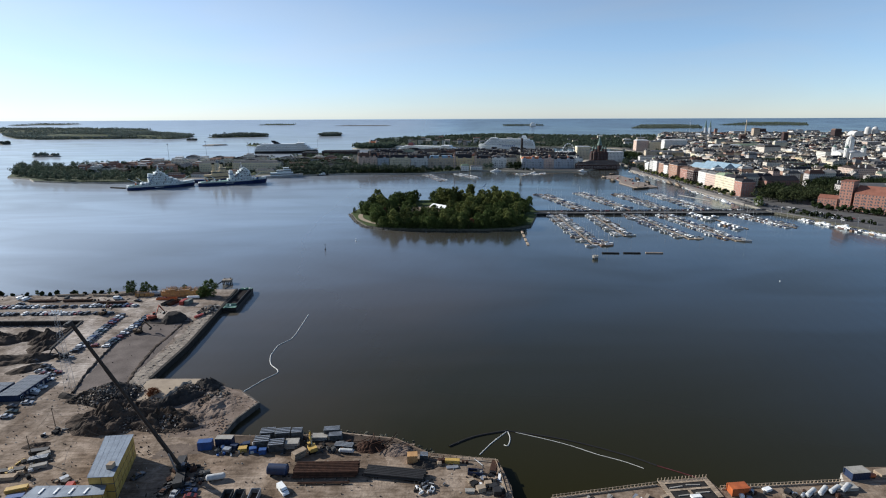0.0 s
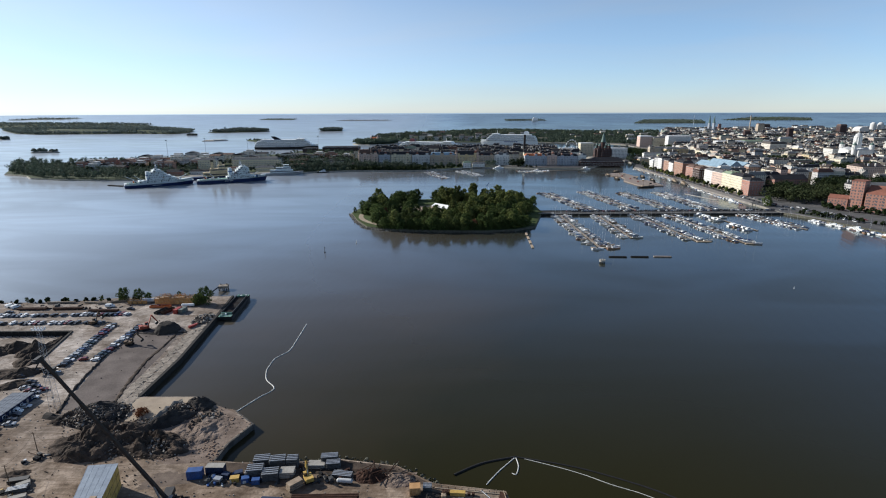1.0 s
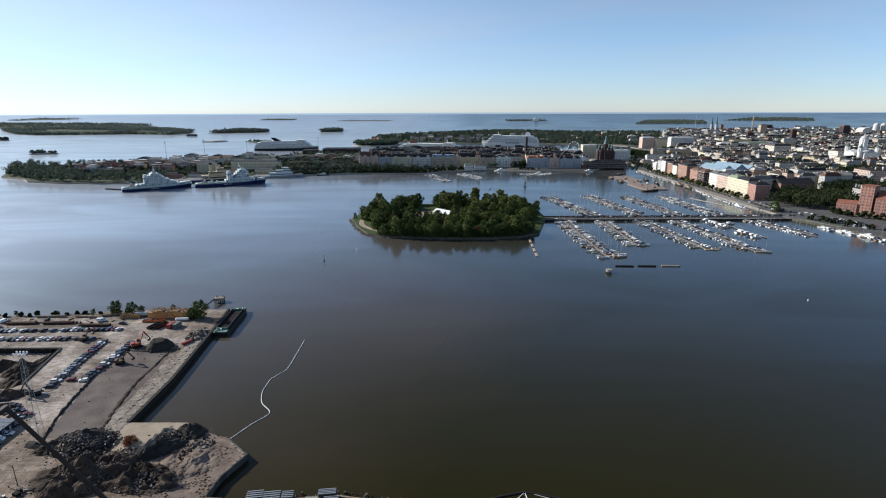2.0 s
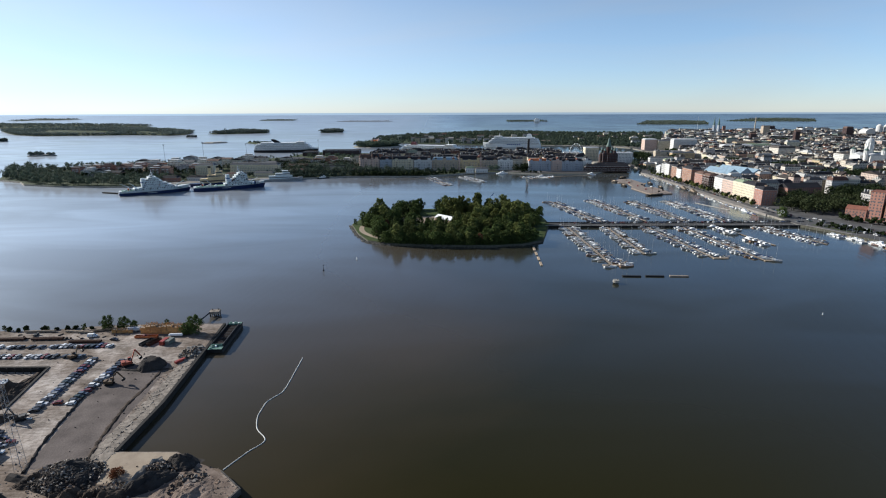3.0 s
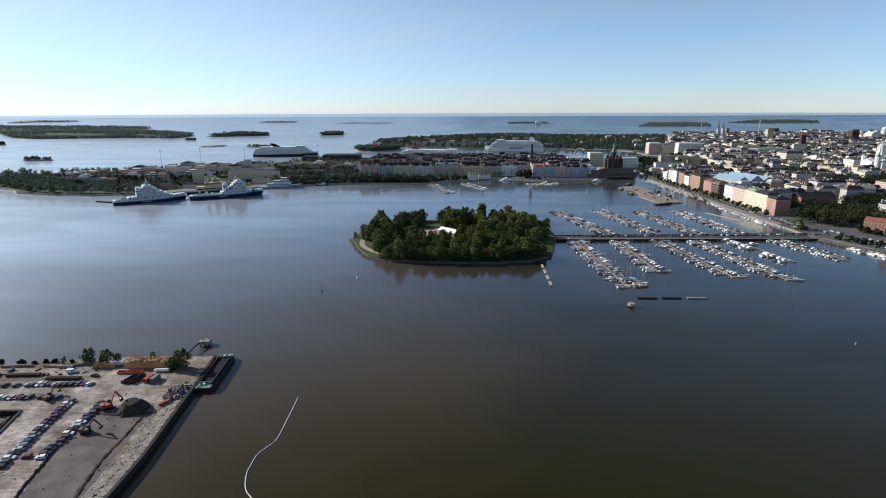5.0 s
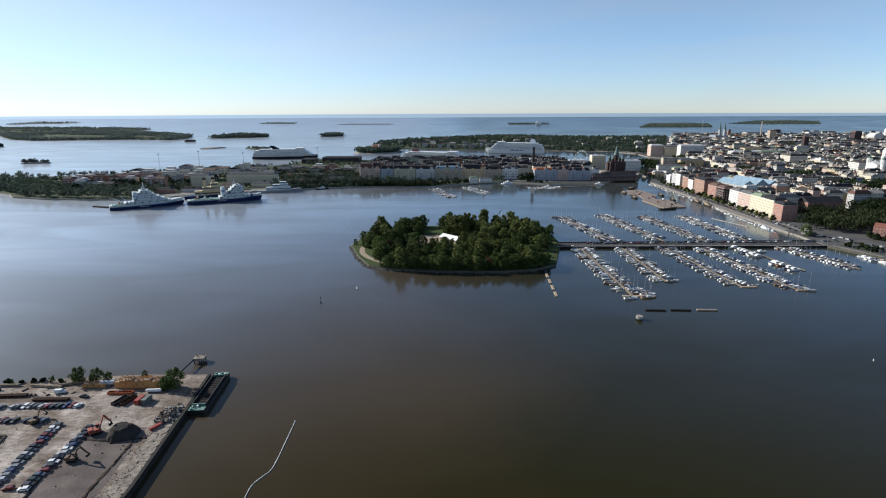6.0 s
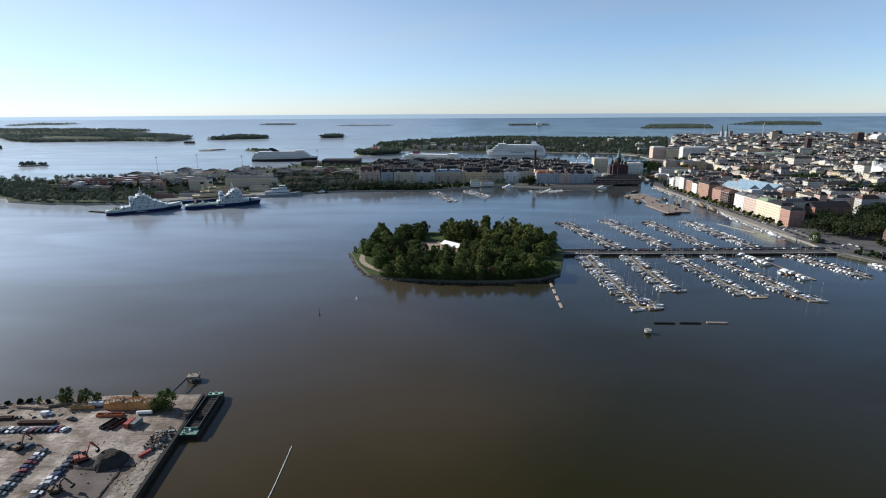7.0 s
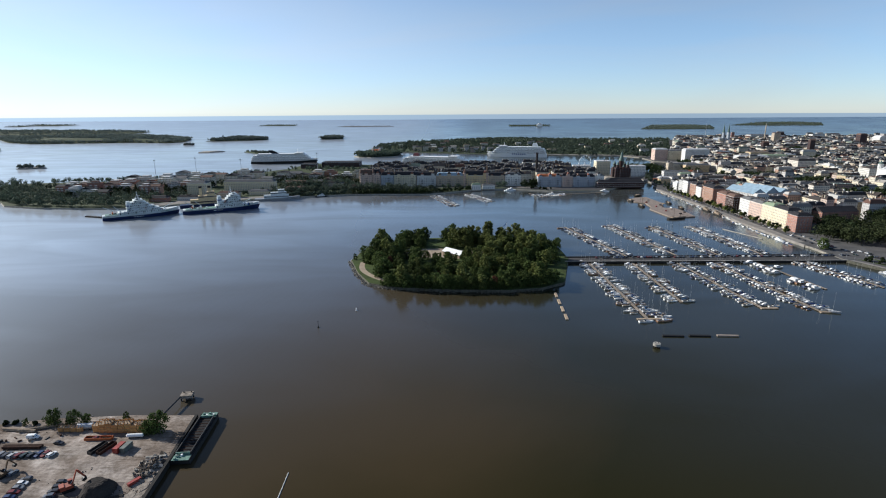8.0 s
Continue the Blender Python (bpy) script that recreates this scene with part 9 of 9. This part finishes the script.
# ---- the big white hall roof ----
t = thing("market_hall", "large hall with white tent-like roofs", "building", m=pose(505, 985, 2.5, 0, 0, 12))
bm = bmesh.new()
box(bm, -28, 44, -26, 34, 0, 22)
part("wall", bm, WALLS["palegrey"], t)
for x0, x1, zr in ((-28, -4, 30), (-3.8, 22, 32), (22.2, 44, 29)):
    bm = bmesh.new()
    gable(bm, x0, x1, -26, 34, 22, zr, "y", 0.6)
    part("roof", bm, ROOFC["blue"], t, "pale tent-like sheet roof")

# ---- the city behind ----
random.seed(77)
KEEP_OUT = [(434, 530, 690, 830), (434, 462, 760, 1160), (460, 565, 940, 1040), (520, 625, 690, 730), (500, 570, 815, 860), (470, 600, 560, 700), (835, 905, 1105, 1200), (1135, 1195, 2350, 2400)]
PARKS = [(560, 700, 760, 830), (640, 720, 1240, 1300), (900, 1010, 1440, 1500), (1060, 1200, 1000, 1060), (1300, 1480, 1700, 1780), (760, 830, 980, 1040)]


def hill(x, y):
    """The city's ground swells by some metres; houses there reach higher."""
    return 9 * math.exp(-((x - 880) ** 2 + (y - 1180) ** 2) / 9e4) + 8 * math.exp(-((x - 1150) ** 2 + (y - 2300) ** 2) / 2e5) + 6 * math.exp(-((x - 620) ** 2 + (y - 860) ** 2) / 3e4)


def roof_into(bm, x0, x1, y0, y1, z0, rh, kind):
    """A pitched, mansard or flat roof over a rectangle, as loose pieces of one mesh."""
    if kind == "gable":
        gable(bm, x0, x1, y0, y1, z0, z0 + rh, "x" if x1 - x0 > y1 - y0 else "y", 0.4)
    elif kind == "mansard":
        hipped(bm, x0, x1, y0, y1, z0, z0 + rh, 2.6)
    else:
        box(bm, x0 - 0.3, x1 + 0.3, y0 - 0.3, y1 + 0.3, z0, z0 + 0.7)


def roof_bits(bm, x0, x1, y0, y1, z0, rh, n):
    """Chimneys, dormers and attic boxes."""
    for _ in range(n):
        cx, cy, q, w = random.uniform(x0 + 1.5, x1 - 1.5), random.uniform(y0 + 1.5, y1 - 1.5), random.uniform(0.5, 1.7), random.uniform(0.5, 1.6)
        box(bm, cx - q, cx + q, cy - w, cy + w, z0 + 0.3, z0 + rh * random.uniform(0.7, 1.0) + random.uniform(0.5, 1.8))


def perimeter(x0, x1, y0, y1, d=13.0):
    """The houses round a city block: places of its four wings, cut into single houses."""
    out = []
    for a, b, ya, yb in ((x0, x1, y0, y0 + d), (x0, x1, y1 - d, y1)):
        x = a
        while x < b - 8:
            w = min(random.uniform(17, 32), b - x)
            w = b - x if b - x - w < 10 else w
            out.append((x, x + w - 0.3, ya, yb))
            x += w
    for xa, xb in ((x0, x0 + d), (x1 - d, x1)):
        y = y0 + d + 0.3
        while y < y1 - d - 8:
            w = min(random.uniform(16, 28), y1 - d - y)
            w = y1 - d - y if y1 - d - y - w < 9 else w
            out.append((xa, xb, y, y + w - 0.4))
            y += w
    return out


far_walls, far_roofs, far_bits, greens = bmesh.new(), bmesh.new(), bmesh.new(), []
y, single = 700.0, 0
while y < 2960:
    by = random.uniform(52, 84)
    x = 470.0 if y < 1480 else max(470.0, 610 + (y - 1480) * 0.5) if y < 1880 else 740 + (y - 1880) * 0.46
    limit = 0.86 * y + 160
    while x < limit:
        bx = random.uniform(56, 108)
        r, lift = random.random(), random.uniform(-2.5, 2.5)
        if r < 0.12 and y > 860:
            greens += [(px, py, random.uniform(14, 20), 2.5 + hill(px, py)) for px, py in scatter([(x, y), (x + bx, y), (x + bx, y + by), (x, y + by)], 7.5, 90)]
            x += bx + 14
            continue
        lots = [(x, x + bx * 0.6, y, y + by * 0.5)] if r > 0.95 else perimeter(x, x + bx, y, y + by)
        if r < 0.6:
            lots.append((x + 20, x + bx - 20, y + by * 0.42, y + by * 0.58))
            greens += [(random.uniform(x + 15, x + bx - 15), random.uniform(y + 15, y + by - 15), random.uniform(13, 20), 3 + hill(x, y)) for _ in range(7)]
        for a, b, c, d in lots:
            if b - a < 5 or d - c < 5:
                continue
            ok = all(not (b > e and a < f and d > g and c < h) for e, f, g, h in KEEP_OUT + PARKS) and inside((a, c), CITY) and inside((b, c), CITY) and inside((b, d), CITY) and edge_gap((a, c), CITY) > 16
            if not ok or (1180 < c < 1480 and a < 590 + (c - 1180) * 0.3):
                continue
            h = 20 + lift + random.uniform(-3.5, 3.5) + hill(a, c) + (random.uniform(4, 9) if r > 0.95 else 7 if random.random() < 0.04 else 0)
            kind = random.choice(("gable", "gable", "mansard", "mansard", "flat"))
            rh = random.uniform(3.4, 5.6) if kind != "flat" else 0.7
            if c < 940 and single < 36:
                single += 1
                block_house(a, b, c, d, h, PLASTER if random.random() < 0.94 else BRICKY, None, roof_h=rh)
            else:
                box(far_walls, a, b, c, d, 2, h)
                roof_into(far_roofs, a, b, c, d, h + 0.01, rh, kind)
                roof_bits(far_bits, a, b, c, d, h, rh, random.randint(3, 8) if y < 1900 else random.randint(1, 4))
        x += bx + random.uniform(12, 18)
    y += by + random.uniform(12, 18)
solid("distant_houses", far_walls, PLASTER_FAR, "distant plastered houses of the city", "houses", "stuff")
solid("distant_roofs", far_roofs, ROOFS_FAR, "distant dark and pale roofs of the city", "roofs", "stuff")
solid("distant_chimneys", far_bits, ROOFBITS, "distant chimneys and attics of the city", "roofs", "stuff")
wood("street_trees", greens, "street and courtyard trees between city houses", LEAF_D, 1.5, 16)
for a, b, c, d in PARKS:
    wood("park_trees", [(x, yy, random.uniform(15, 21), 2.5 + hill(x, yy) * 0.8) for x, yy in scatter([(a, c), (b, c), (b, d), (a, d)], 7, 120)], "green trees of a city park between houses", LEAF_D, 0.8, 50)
# low houses, stalls and cars round the market place
for x0, x1, y0, y1, h, w, r in ((452, 476, 1250, 1264, 12, "ochre", "grey"), (482, 520, 1262, 1276, 14, "whitish", "grey"), (470, 500, 1300, 1312, 9, "whitish", "pale"), (520, 560, 1310, 1324, 16, "cream", "green"), (500, 560, 1352, 1366, 17, "whitish", "grey"), (452, 470, 1288, 1296, 6, "brick", "tile"), (470, 520, 1200, 1214, 14, "whitish", "grey"), (470, 500, 1226, 1238, 12, "palegrey", "dark")):
    town_house(x0, x1, y0, y1, h, w, r, "old low house by the market place", 2.5, inset=4, bits=3)
for k in range(34):
    park(FARCARS, 446 + random.uniform(0, 80), 1240 + random.uniform(0, 170), 2.51, random.choice((0, 90, 180)))
belt([(440, 1180), (446, 1300), (480, 1400), (560, 1450)], 8, spread=4, s0=0.5, s1=0.8)
# the row of pale offices round the south harbour
for x0, x1, y0, y1, h, w, r in ((650, 690, 1800, 1830, 36, "rosy", "pale"), (691, 738, 1792, 1826, 32, "cream", "grey"), (716, 789, 1733, 1760, 39, "whitish", "pale"), (780, 846, 1702, 1724, 25, "rosy", "grey"), (802, 886, 1592, 1620, 30, "palegrey", "pale"), (890, 950, 1610, 1640, 30, "cream", "green"), (700, 790, 1640, 1662, 18, "cream", "grey"), (600, 660, 1462, 1480, 20, "ochre", "grey"), (560, 596, 1390, 1404, 12, "brick", "tile")):
    town_house(x0, x1, y0, y1, h, w, r, "broad pale office palace on the south harbour", 3, inset=4, bits=5)


def white_cathedral(x, y):
    t = thing("white_cathedral", "white neoclassical cathedral with a tall drum and dome", "church", m=pose(x, y, 16))
    for a, b, c, d, h in ((-26, 26, -14, 14, 24), (-14, 14, -26, 26, 24)):
        bm = bmesh.new()
        box(bm, a, b, c, d, -16, h)
        w = part("wall", bm, PLAIN["whitish"], t)
    bm = bmesh.new()
    gable(bm, -26, 26, -14, 14, 24, 28, "x", 0.5)
    gable(bm, -14, 14, -26, 26, 24, 28, "y", 0.5)
    part("roof", bm, ROOFC["pale"], t)
    # a colonnaded drum under a low dome with a lantern, and four corner turrets
    for cx, cy, r, z1, zt in ((0, 0, 6.8, 51, 65), (-18, -18, 4.2, 34, 43), (18, -18, 4.2, 34, 43), (-18, 18, 4.2, 34, 43), (18, 18, 4.2, 34, 43)):
        bm = bmesh.new()
        rod(bm, (cx, cy, -10), (cx, cy, z1), r, r, 18)
        rod(bm, (cx, cy, z1 - 1.2), (cx, cy, z1), r * 1.12, r * 1.12, 18)
        dr = part("drum", bm, PLAIN["whitish"], t)
        bm = bmesh.new()
        loft(bm, [[(cx + rr * math.cos(a), cy + rr * math.sin(a), z1 + (zt - z1) * f) for a in (2 * math.pi * k / 18 for k in range(18))] for f, rr in ((0, r), (0.16, r * 0.95), (0.34, r * 0.72), (0.46, r * 0.36), (0.5, r * 0.16), (0.74, r * 0.15), (0.8, 0.25), (1, 0.12))])
        part("dome", bm, COPPERGREEN if cx else ROOFC["pale"], dr)
        for k in range(12):
            a = 2 * math.pi * k / 12
            bm = bmesh.new()
            rod(bm, (cx + r * 1.05 * math.cos(a), cy + r * 1.05 * math.sin(a), 26), (cx + r * 1.05 * math.cos(a), cy + r * 1.05 * math.sin(a), z1 - 1), r * 0.09, r * 0.08, 6)
            part("column", bm, M["white"], dr)
    return t


white_cathedral(872, 1150)


def twin_spires(x, y):
    t = thing("gothic_church", "brick gothic church with two slender green spires", "church", m=pose(x, y, 10, 0, 0, 20))
    bm = bmesh.new()
    box(bm, -14, 14, 0, 50, -8, 30)
    part("nave", bm, WALLS["bluegrey"], t)
    for s in (-1, 1):
        bm = bmesh.new()
        box(bm, s * 13 - 4.5, s * 13 + 4.5, -6, 3, -8, 54)
        tw = part("tower", bm, WALLS["bluegrey"], t)
        bm = bmesh.new()
        rod(bm, (s * 13, -1.5, 54), (s * 13, -1.5, 88), 5.0, 0.2, 8)
        part("spire", bm, COPPERGREEN, tw)


twin_spires(1163, 2374)
# landmarks over the far roofs
block_house(1672, 1700, 2300, 2325, 54, WALLS["darkbrick"], ROOFC["brown"], z0=8, roof_h=5, label="tall red-brown tower block over the far roofs")
# tan instead of pink walls: distance haze is put into the colour
block_house(1383, 1410, 2400, 2420, 58, WALLS["tan"], ROOFC["brown"], z0=8, roof_h=3, label="pinkish tower house over the far roofs")
block_house(1203, 1219, 1900, 1914, 56, WALLS["darkbrick"], ROOFC["brown"], z0=8, roof_h=4, label="slim red-brick tower over the far roofs")
block_house(1106, 1126, 2000, 2014, 44, WALLS["darkbrick"], ROOFC["brown"], z0=8, roof_h=4, label="red-brick house end over the far roofs")
t = thing("arched_hall", "pale hall with a rounded roof by the far harbour", "building", m=pose(1852, 2400, 2))
bm = bmesh.new()
box(bm, -20, 20, 0, 40, 0, 30)
part("wall", bm, PLAIN["palegrey"], t)
bm = bmesh.new()
loft(bm, [[(21 * math.cos(a), y, 30 + 14 * math.sin(a)) for a in (math.pi * k / 12 for k in range(13))] for y in (-0.5, 40.5)])
part("roof", bm, PLAIN["palegrey"], t)
for x in (2046, 2081):
    t = thing("storage_dome", "pale domed silo by the far harbour", "silo", "far silos", m=pose(x, 2600, 2))
    bm = bmesh.new()
    rod(bm, (0, 0, 0), (0, 0, 46), 12, 12, 18)
    part("shell", bm, PLAIN["palegrey"], t)
    bm = bmesh.new()
    loft(bm, [[(12.3 * math.cos(e) * math.cos(a), 12.3 * math.cos(e) * math.sin(a), 46 + 12.3 * math.sin(e)) for a in (2 * math.pi * k / 18 for k in range(18))] for e in (0, 0.4, 0.8, 1.2, 1.5)])
    part("dome", bm, PLAIN["palegrey"], t)
t = thing("power_chimney", "slim tall chimney beyond the city roofs", "chimney", m=pose(1402, 2500, 2))
bm = bmesh.new()
rod(bm, (0, 0, 0), (0, 0, 92), 2.6, 1.6, 12)
part("shaft", bm, PLAIN["tan"], t)
bm = bmesh.new()
rod(bm, (0, 0, 92), (0, 0, 94), 1.9, 1.9, 12)
part("cap", bm, M["steel"], t)
for x, y, w, h, m, lab in ((1360, 2700, 14, 50, "brick", "tall red-brick tower among roofs"), (1690, 2880, 34, 44, "darkbrick", "broad dark-brick gas holder"), (1790, 2760, 60, 36, "whitish", "white industrial hall beside the harbour"), (1290, 2500, 14, 38, "tile", "tall red-walled city tower block"), (1520, 2820, 90, 32, "palegrey", "long grey hospital block"), (1880, 2860, 30, 38, "palegrey", "pale block on the skyline"), (2140, 2700, 50, 40, "palegrey", "long grey housing slab above roofs"), (1250, 2860, 70, 28, "palegrey", "long pale harbour hall")):
    town_house(x, x + w, y, y + w * 0.5, h, WALLS.get(m) or ROOFC[m], "grey" if m != "brick" else "dark", lab, 2, inset=2, bits=2)
for x, y, h in ((1235, 2700, 75), (1010, 2240, 40)):
    t = thing("radio_mast", "thin steel radio mast above the roofs", "mast", m=pose(x, y, 20))
    bm = bmesh.new()
    rod(bm, (0, 0, -20), (0, 0, h), 1.2, 0.4, 6)
    part("pole", bm, M["steel"], t)
    bm = bmesh.new()
    rod(bm, (-4, 0, h * 0.8), (4, 0, h * 0.8), 0.4, 0.4, 5)
    part("antenna", bm, M["steel"], t)


# ---- woods, skerries and islands farther out ----
random.seed(5)
pl = [(x, y, random.uniform(11, 19), 2 + 14 * math.exp(-((x - 300) ** 2) / 1e5 - ((y - 2760) ** 2) / 3e4)) for x, y in scatter(SOUTH, 9.5, 2600, 6, lambda x, y: not (x < 100 and y < 2420 and random.random() < 0.5))]
wood("park_wood", pl, "green park woods on the southern shore", LEAF_SHORE_HAZED, 1.8, 15)
random.seed(6)
for x, y in scatter(SOUTH, 48, 34, 25, lambda x, y: y < 2700):
    w = random.uniform(18, 34)
    block_house(x, x + w, y, y + 14, random.uniform(14, 20), None, None, roof_h=3, label="pale villa among trees on the southern shore")
for k in range(17):
    x, w = -150 + k * 21 + random.uniform(-5, 5), random.uniform(13, 22)
    y = 2235 - k * 7 + random.choice((0, 22, 40))
    block_house(x, x + w, y, y + 13, random.uniform(16, 24), PLASTER, None, roof_h=3, label="pale apartment villa on the southern shore")
heap("hill", 300, 2760, 500, 230, 22, M["heath"], "low wooded hill on the southern shore", 71, 0, 30, 0.3, z=2.9, category="hill")
LUOTO = [(-345, 2030), (-320, 1985), (-270, 1965), (-200, 1990), (-165, 2050), (-190, 2110), (-280, 2120)]
land("ground", LUOTO, 3.0, M["grass"], "small wooded islet with a villa", wall=M["stone"], inset=3)
wood("islet_wood", [(x, y, random.uniform(14, 23), 2.5) for x, y in scatter(LUOTO, 6, 300, 5)], "green trees on the villa islet", LEAF_SHORE_HAZED, per=30)
t = thing("islet_villa", "pink villa with pointed towers on an islet", "building", m=pose(-262, 2040, 3))
bm = bmesh.new()
box(bm, -14, 14, -9, 9, 0, 16)
part("wall", bm, WALLS["rosy"], t)
bm = bmesh.new()
gable(bm, -14, 14, -9, 9, 16, 23, "x")
part("roof", bm, ROOFC["tile"], t)
for s in (-12, 12):
    bm = bmesh.new()
    rod(bm, (s, -8, 0), (s, -8, 20), 3.5)
    rod(bm, (s, -8, 20), (s, -8, 30), 4, 0.2)
    part("tower", bm, WALLS["rosy"], t)


def far_island(pts, trees, h, label, gap=12, stone=False, rise=0.0):
    """An island far out on the water, given by its places on a flat sea."""
    poly = [far(x, d) for x, d in pts]
    zs = sum(p[2] for p in poly) / len(poly)
    bm = bmesh.new()
    cx, cy = sum(p[0] for p in poly) / len(poly), sum(p[1] for p in poly) / len(poly)
    n = len(poly)
    rings = [[bm.verts.new((cx + (p[0] - cx) * f, cy + (p[1] - cy) * f, p[2] + (up + rise * r) * p[3])) for p in poly] for f, up, r in ((1.0, -4, 0), (0.995, 1.5, 0), (0.8, 4.5, 0.35), (0.5, 4.5, 1.0))]
    for a, b in zip(rings, rings[1:]):
        for k in range(n):
            bm.faces.new((a[k], a[(k + 1) % n], b[(k + 1) % n], b[k]))
    bm.faces.new(rings[-1])

    def lift(x, y):
        """How high the island's hill stands here."""
        out = 0.0
        for p, q in zip(poly, poly[1:] + poly[:1]):
            ex, ey = q[0] - p[0], q[1] - p[1]
            den = (x - cx) * ey - (y - cy) * ex
            if abs(den) > 1e-6:
                k = ((p[0] - cx) * ey - (p[1] - cy) * ex) / den
                if k > 0:
                    out = max(out, 1 / k)
        return rise * float(np.interp(out, (0.5, 0.8, 1.0), (1.0, 0.35, 0.0)))

    solid("island", bm, M["stone"] if stone else M["heath"], label, "island", "structure")
    if trees:
        flat = [(p[0], p[1]) for p in poly]
        sc = sum(p[3] for p in poly) / n
        pl = [(x, y, (random.uniform(0.5, 1.1) + 0.5 * noise.noise(Vector((x / 130, y / 130, 3)))) * h * sc, sea_height(y) + (2.5 + lift(x, y)) * sc) for x, y in scatter(flat, gap * 0.55 * sc, trees * 3, 1 * sc)]
        wood("island_wood", pl, "dark woods covering " + label, LEAF_FAR_HAZED, 2.3 * max(0.4, sc), 9)


random.seed(9)
far_island([(-2956, 3624), (-2432, 3070), (-2210, 2940), (-1966, 2980), (-1747, 3028), (-1490, 2955), (-1456, 3072), (-1540, 3350), (-1900, 3700), (-2500, 3900)], 1300, 17, "a long low wooded island", 13.5, rise=16)
far_island([(-3391, 4155), (-2900, 4150), (-2480, 4420), (-2560, 4800), (-3400, 5000), (-4600, 5200), (-4300, 4600)], 330, 17, "a wooded island behind another", 26, rise=12)
far_island([(-1365, 3132), (-1290, 3110), (-1150, 3180), (-1044, 3250), (-1120, 3420), (-1330, 3480)], 150, 15, "a small low wooded island", 14, rise=5)
far_island([(-752, 3270), (-690, 3260), (-625, 3320), (-650, 3480), (-750, 3470)], 80, 18, "a small round wooded island", 12)
far_island([(-1266, 1648), (-1235, 1640), (-1198, 1662), (-1192, 1672), (-1215, 1690), (-1255, 1690)], 9, 13, "a bare skerry with a few trees", 6, True)
far_island([(-1320, 2774), (-1290, 2766), (-1264, 2770), (-1275, 2800), (-1310, 2805)], 14, 8, "a flat rocky islet", 9, True)
far_island([(-1006, 2247), (-960, 2252), (-924, 2314), (-960, 2330), (-1000, 2290)], 0, 8, "a bare flat skerry", 9, True)
far_island([(-831, 2274), (-760, 2200), (-703, 2150), (-690, 2190), (-780, 2270)], 16, 7, "a flat islet with low bushes", 9)
far_island([(-1985, 2405), (-1962, 2401), (-1950, 2425), (-1965, 2450), (-1990, 2445)], 14, 13, "a rocky islet with trees", 8, True)
for x, d, w, h, c in ((-1290, 3190, 9, 27, PLAIN["whitish"]), (-1245, 3180, 26, 12, PLAIN["cream"]), (-1900, 3020, 22, 13, PLAIN["whitish"]), (-1570, 3040, 26, 11, PLAIN["palegrey"]), (-2130, 3060, 18, 14, PLAIN["rosy"]), (-1700, 3080, 30, 12, PLAIN["palegrey"])):
    x, y, z, k = far(x, d)
    block_house(x - w / 2, x + w / 2, y, y + 12, z + h, c, None, z0=z + 1, roof_h=2.5, label="pale house among the trees of an island")
far_island([(1690, 4850), (2000, 4780), (2330, 4850), (2800, 5900), (2500, 6200), (2200, 6000)], 320, 10, "a wooded island near the horizon", 34)
far_island([(3050, 6000), (3500, 5750), (3900, 5760), (4700, 7000), (4500, 7500), (4000, 7200)], 320, 11, "a long wooded island near the horizon", 48)
far_island([(-5900, 7557), (-5354, 7600), (-5500, 8300), (-6200, 8400)], 120, 20, "a wooded island on the horizon", 50)
far_island([(-5700, 7104), (-5546, 7150), (-5650, 7500), (-5800, 7450)], 40, 20, "a small wooded island on the horizon", 40)
far_island([(-2350, 6900), (-1900, 6900), (-2000, 7400), (-2400, 7400)], 40, 14, "a low skerry near the horizon", 50)
far_island([(700, 6100), (1150, 6100), (1150, 6500), (720, 6500)], 40, 12, "a low skerry with a few trees near the horizon", 40)
far_island([(-1250, 6300), (-600, 6300), (-640, 6450), (-1200, 6450)], 24, 10, "a low rocky skerry", 60, True)
x, y, z, s = far(1010, 6050)
bm = bmesh.new()
box(bm, x - 22, x + 22, y - 6, y + 6, z, z + 16)
box(bm, x - 12, x + 8, y - 5, y + 5, z + 16, z + 24)
solid("distant_ship", bm, M["white"], "distant white passenger ship on the horizon", "ship")

# the blue pennant on its pole on the island
t = thing("flagpole", "tall flagpole with a dark blue pennant", "flagpole", m=pose(58, 708, 2.2))
bm = bmesh.new()
rod(bm, (0, 0, 0), (0, 0, 29), 0.14, 0.08)
part("pole", bm, M["white"], t)
bm = bmesh.new()
loft(bm, [[(x, 0.5 * math.sin(x * 1.2), z - w), (x, 0.5 * math.sin(x * 1.2) + 0.04, z - w), (x, 0.5 * math.sin(x * 1.2) + 0.04, z + w), (x, 0.5 * math.sin(x * 1.2), z + w)] for x, z, w in ((-4.6, 23.6, 0.1), (-3.4, 24.6, 0.35), (-2.2, 25.8, 0.6), (-1.0, 27.2, 0.7), (-0.1, 28.4, 0.7))])
part("pennant", bm, M["blue"], t)

# low shrubs along the far edge of the yard
belt([(-420, 343), (-301, 340.5), (-256, 341.5), (-214, 346)], 6.5, z=2.2, spread=0.8, s0=0.10, s1=0.26, material=LEAF_D)
belt([(-700, 345), (-420, 343)], 6, z=2.2, spread=1.2, s0=0.15, s1=0.35, material=LEAF_D)
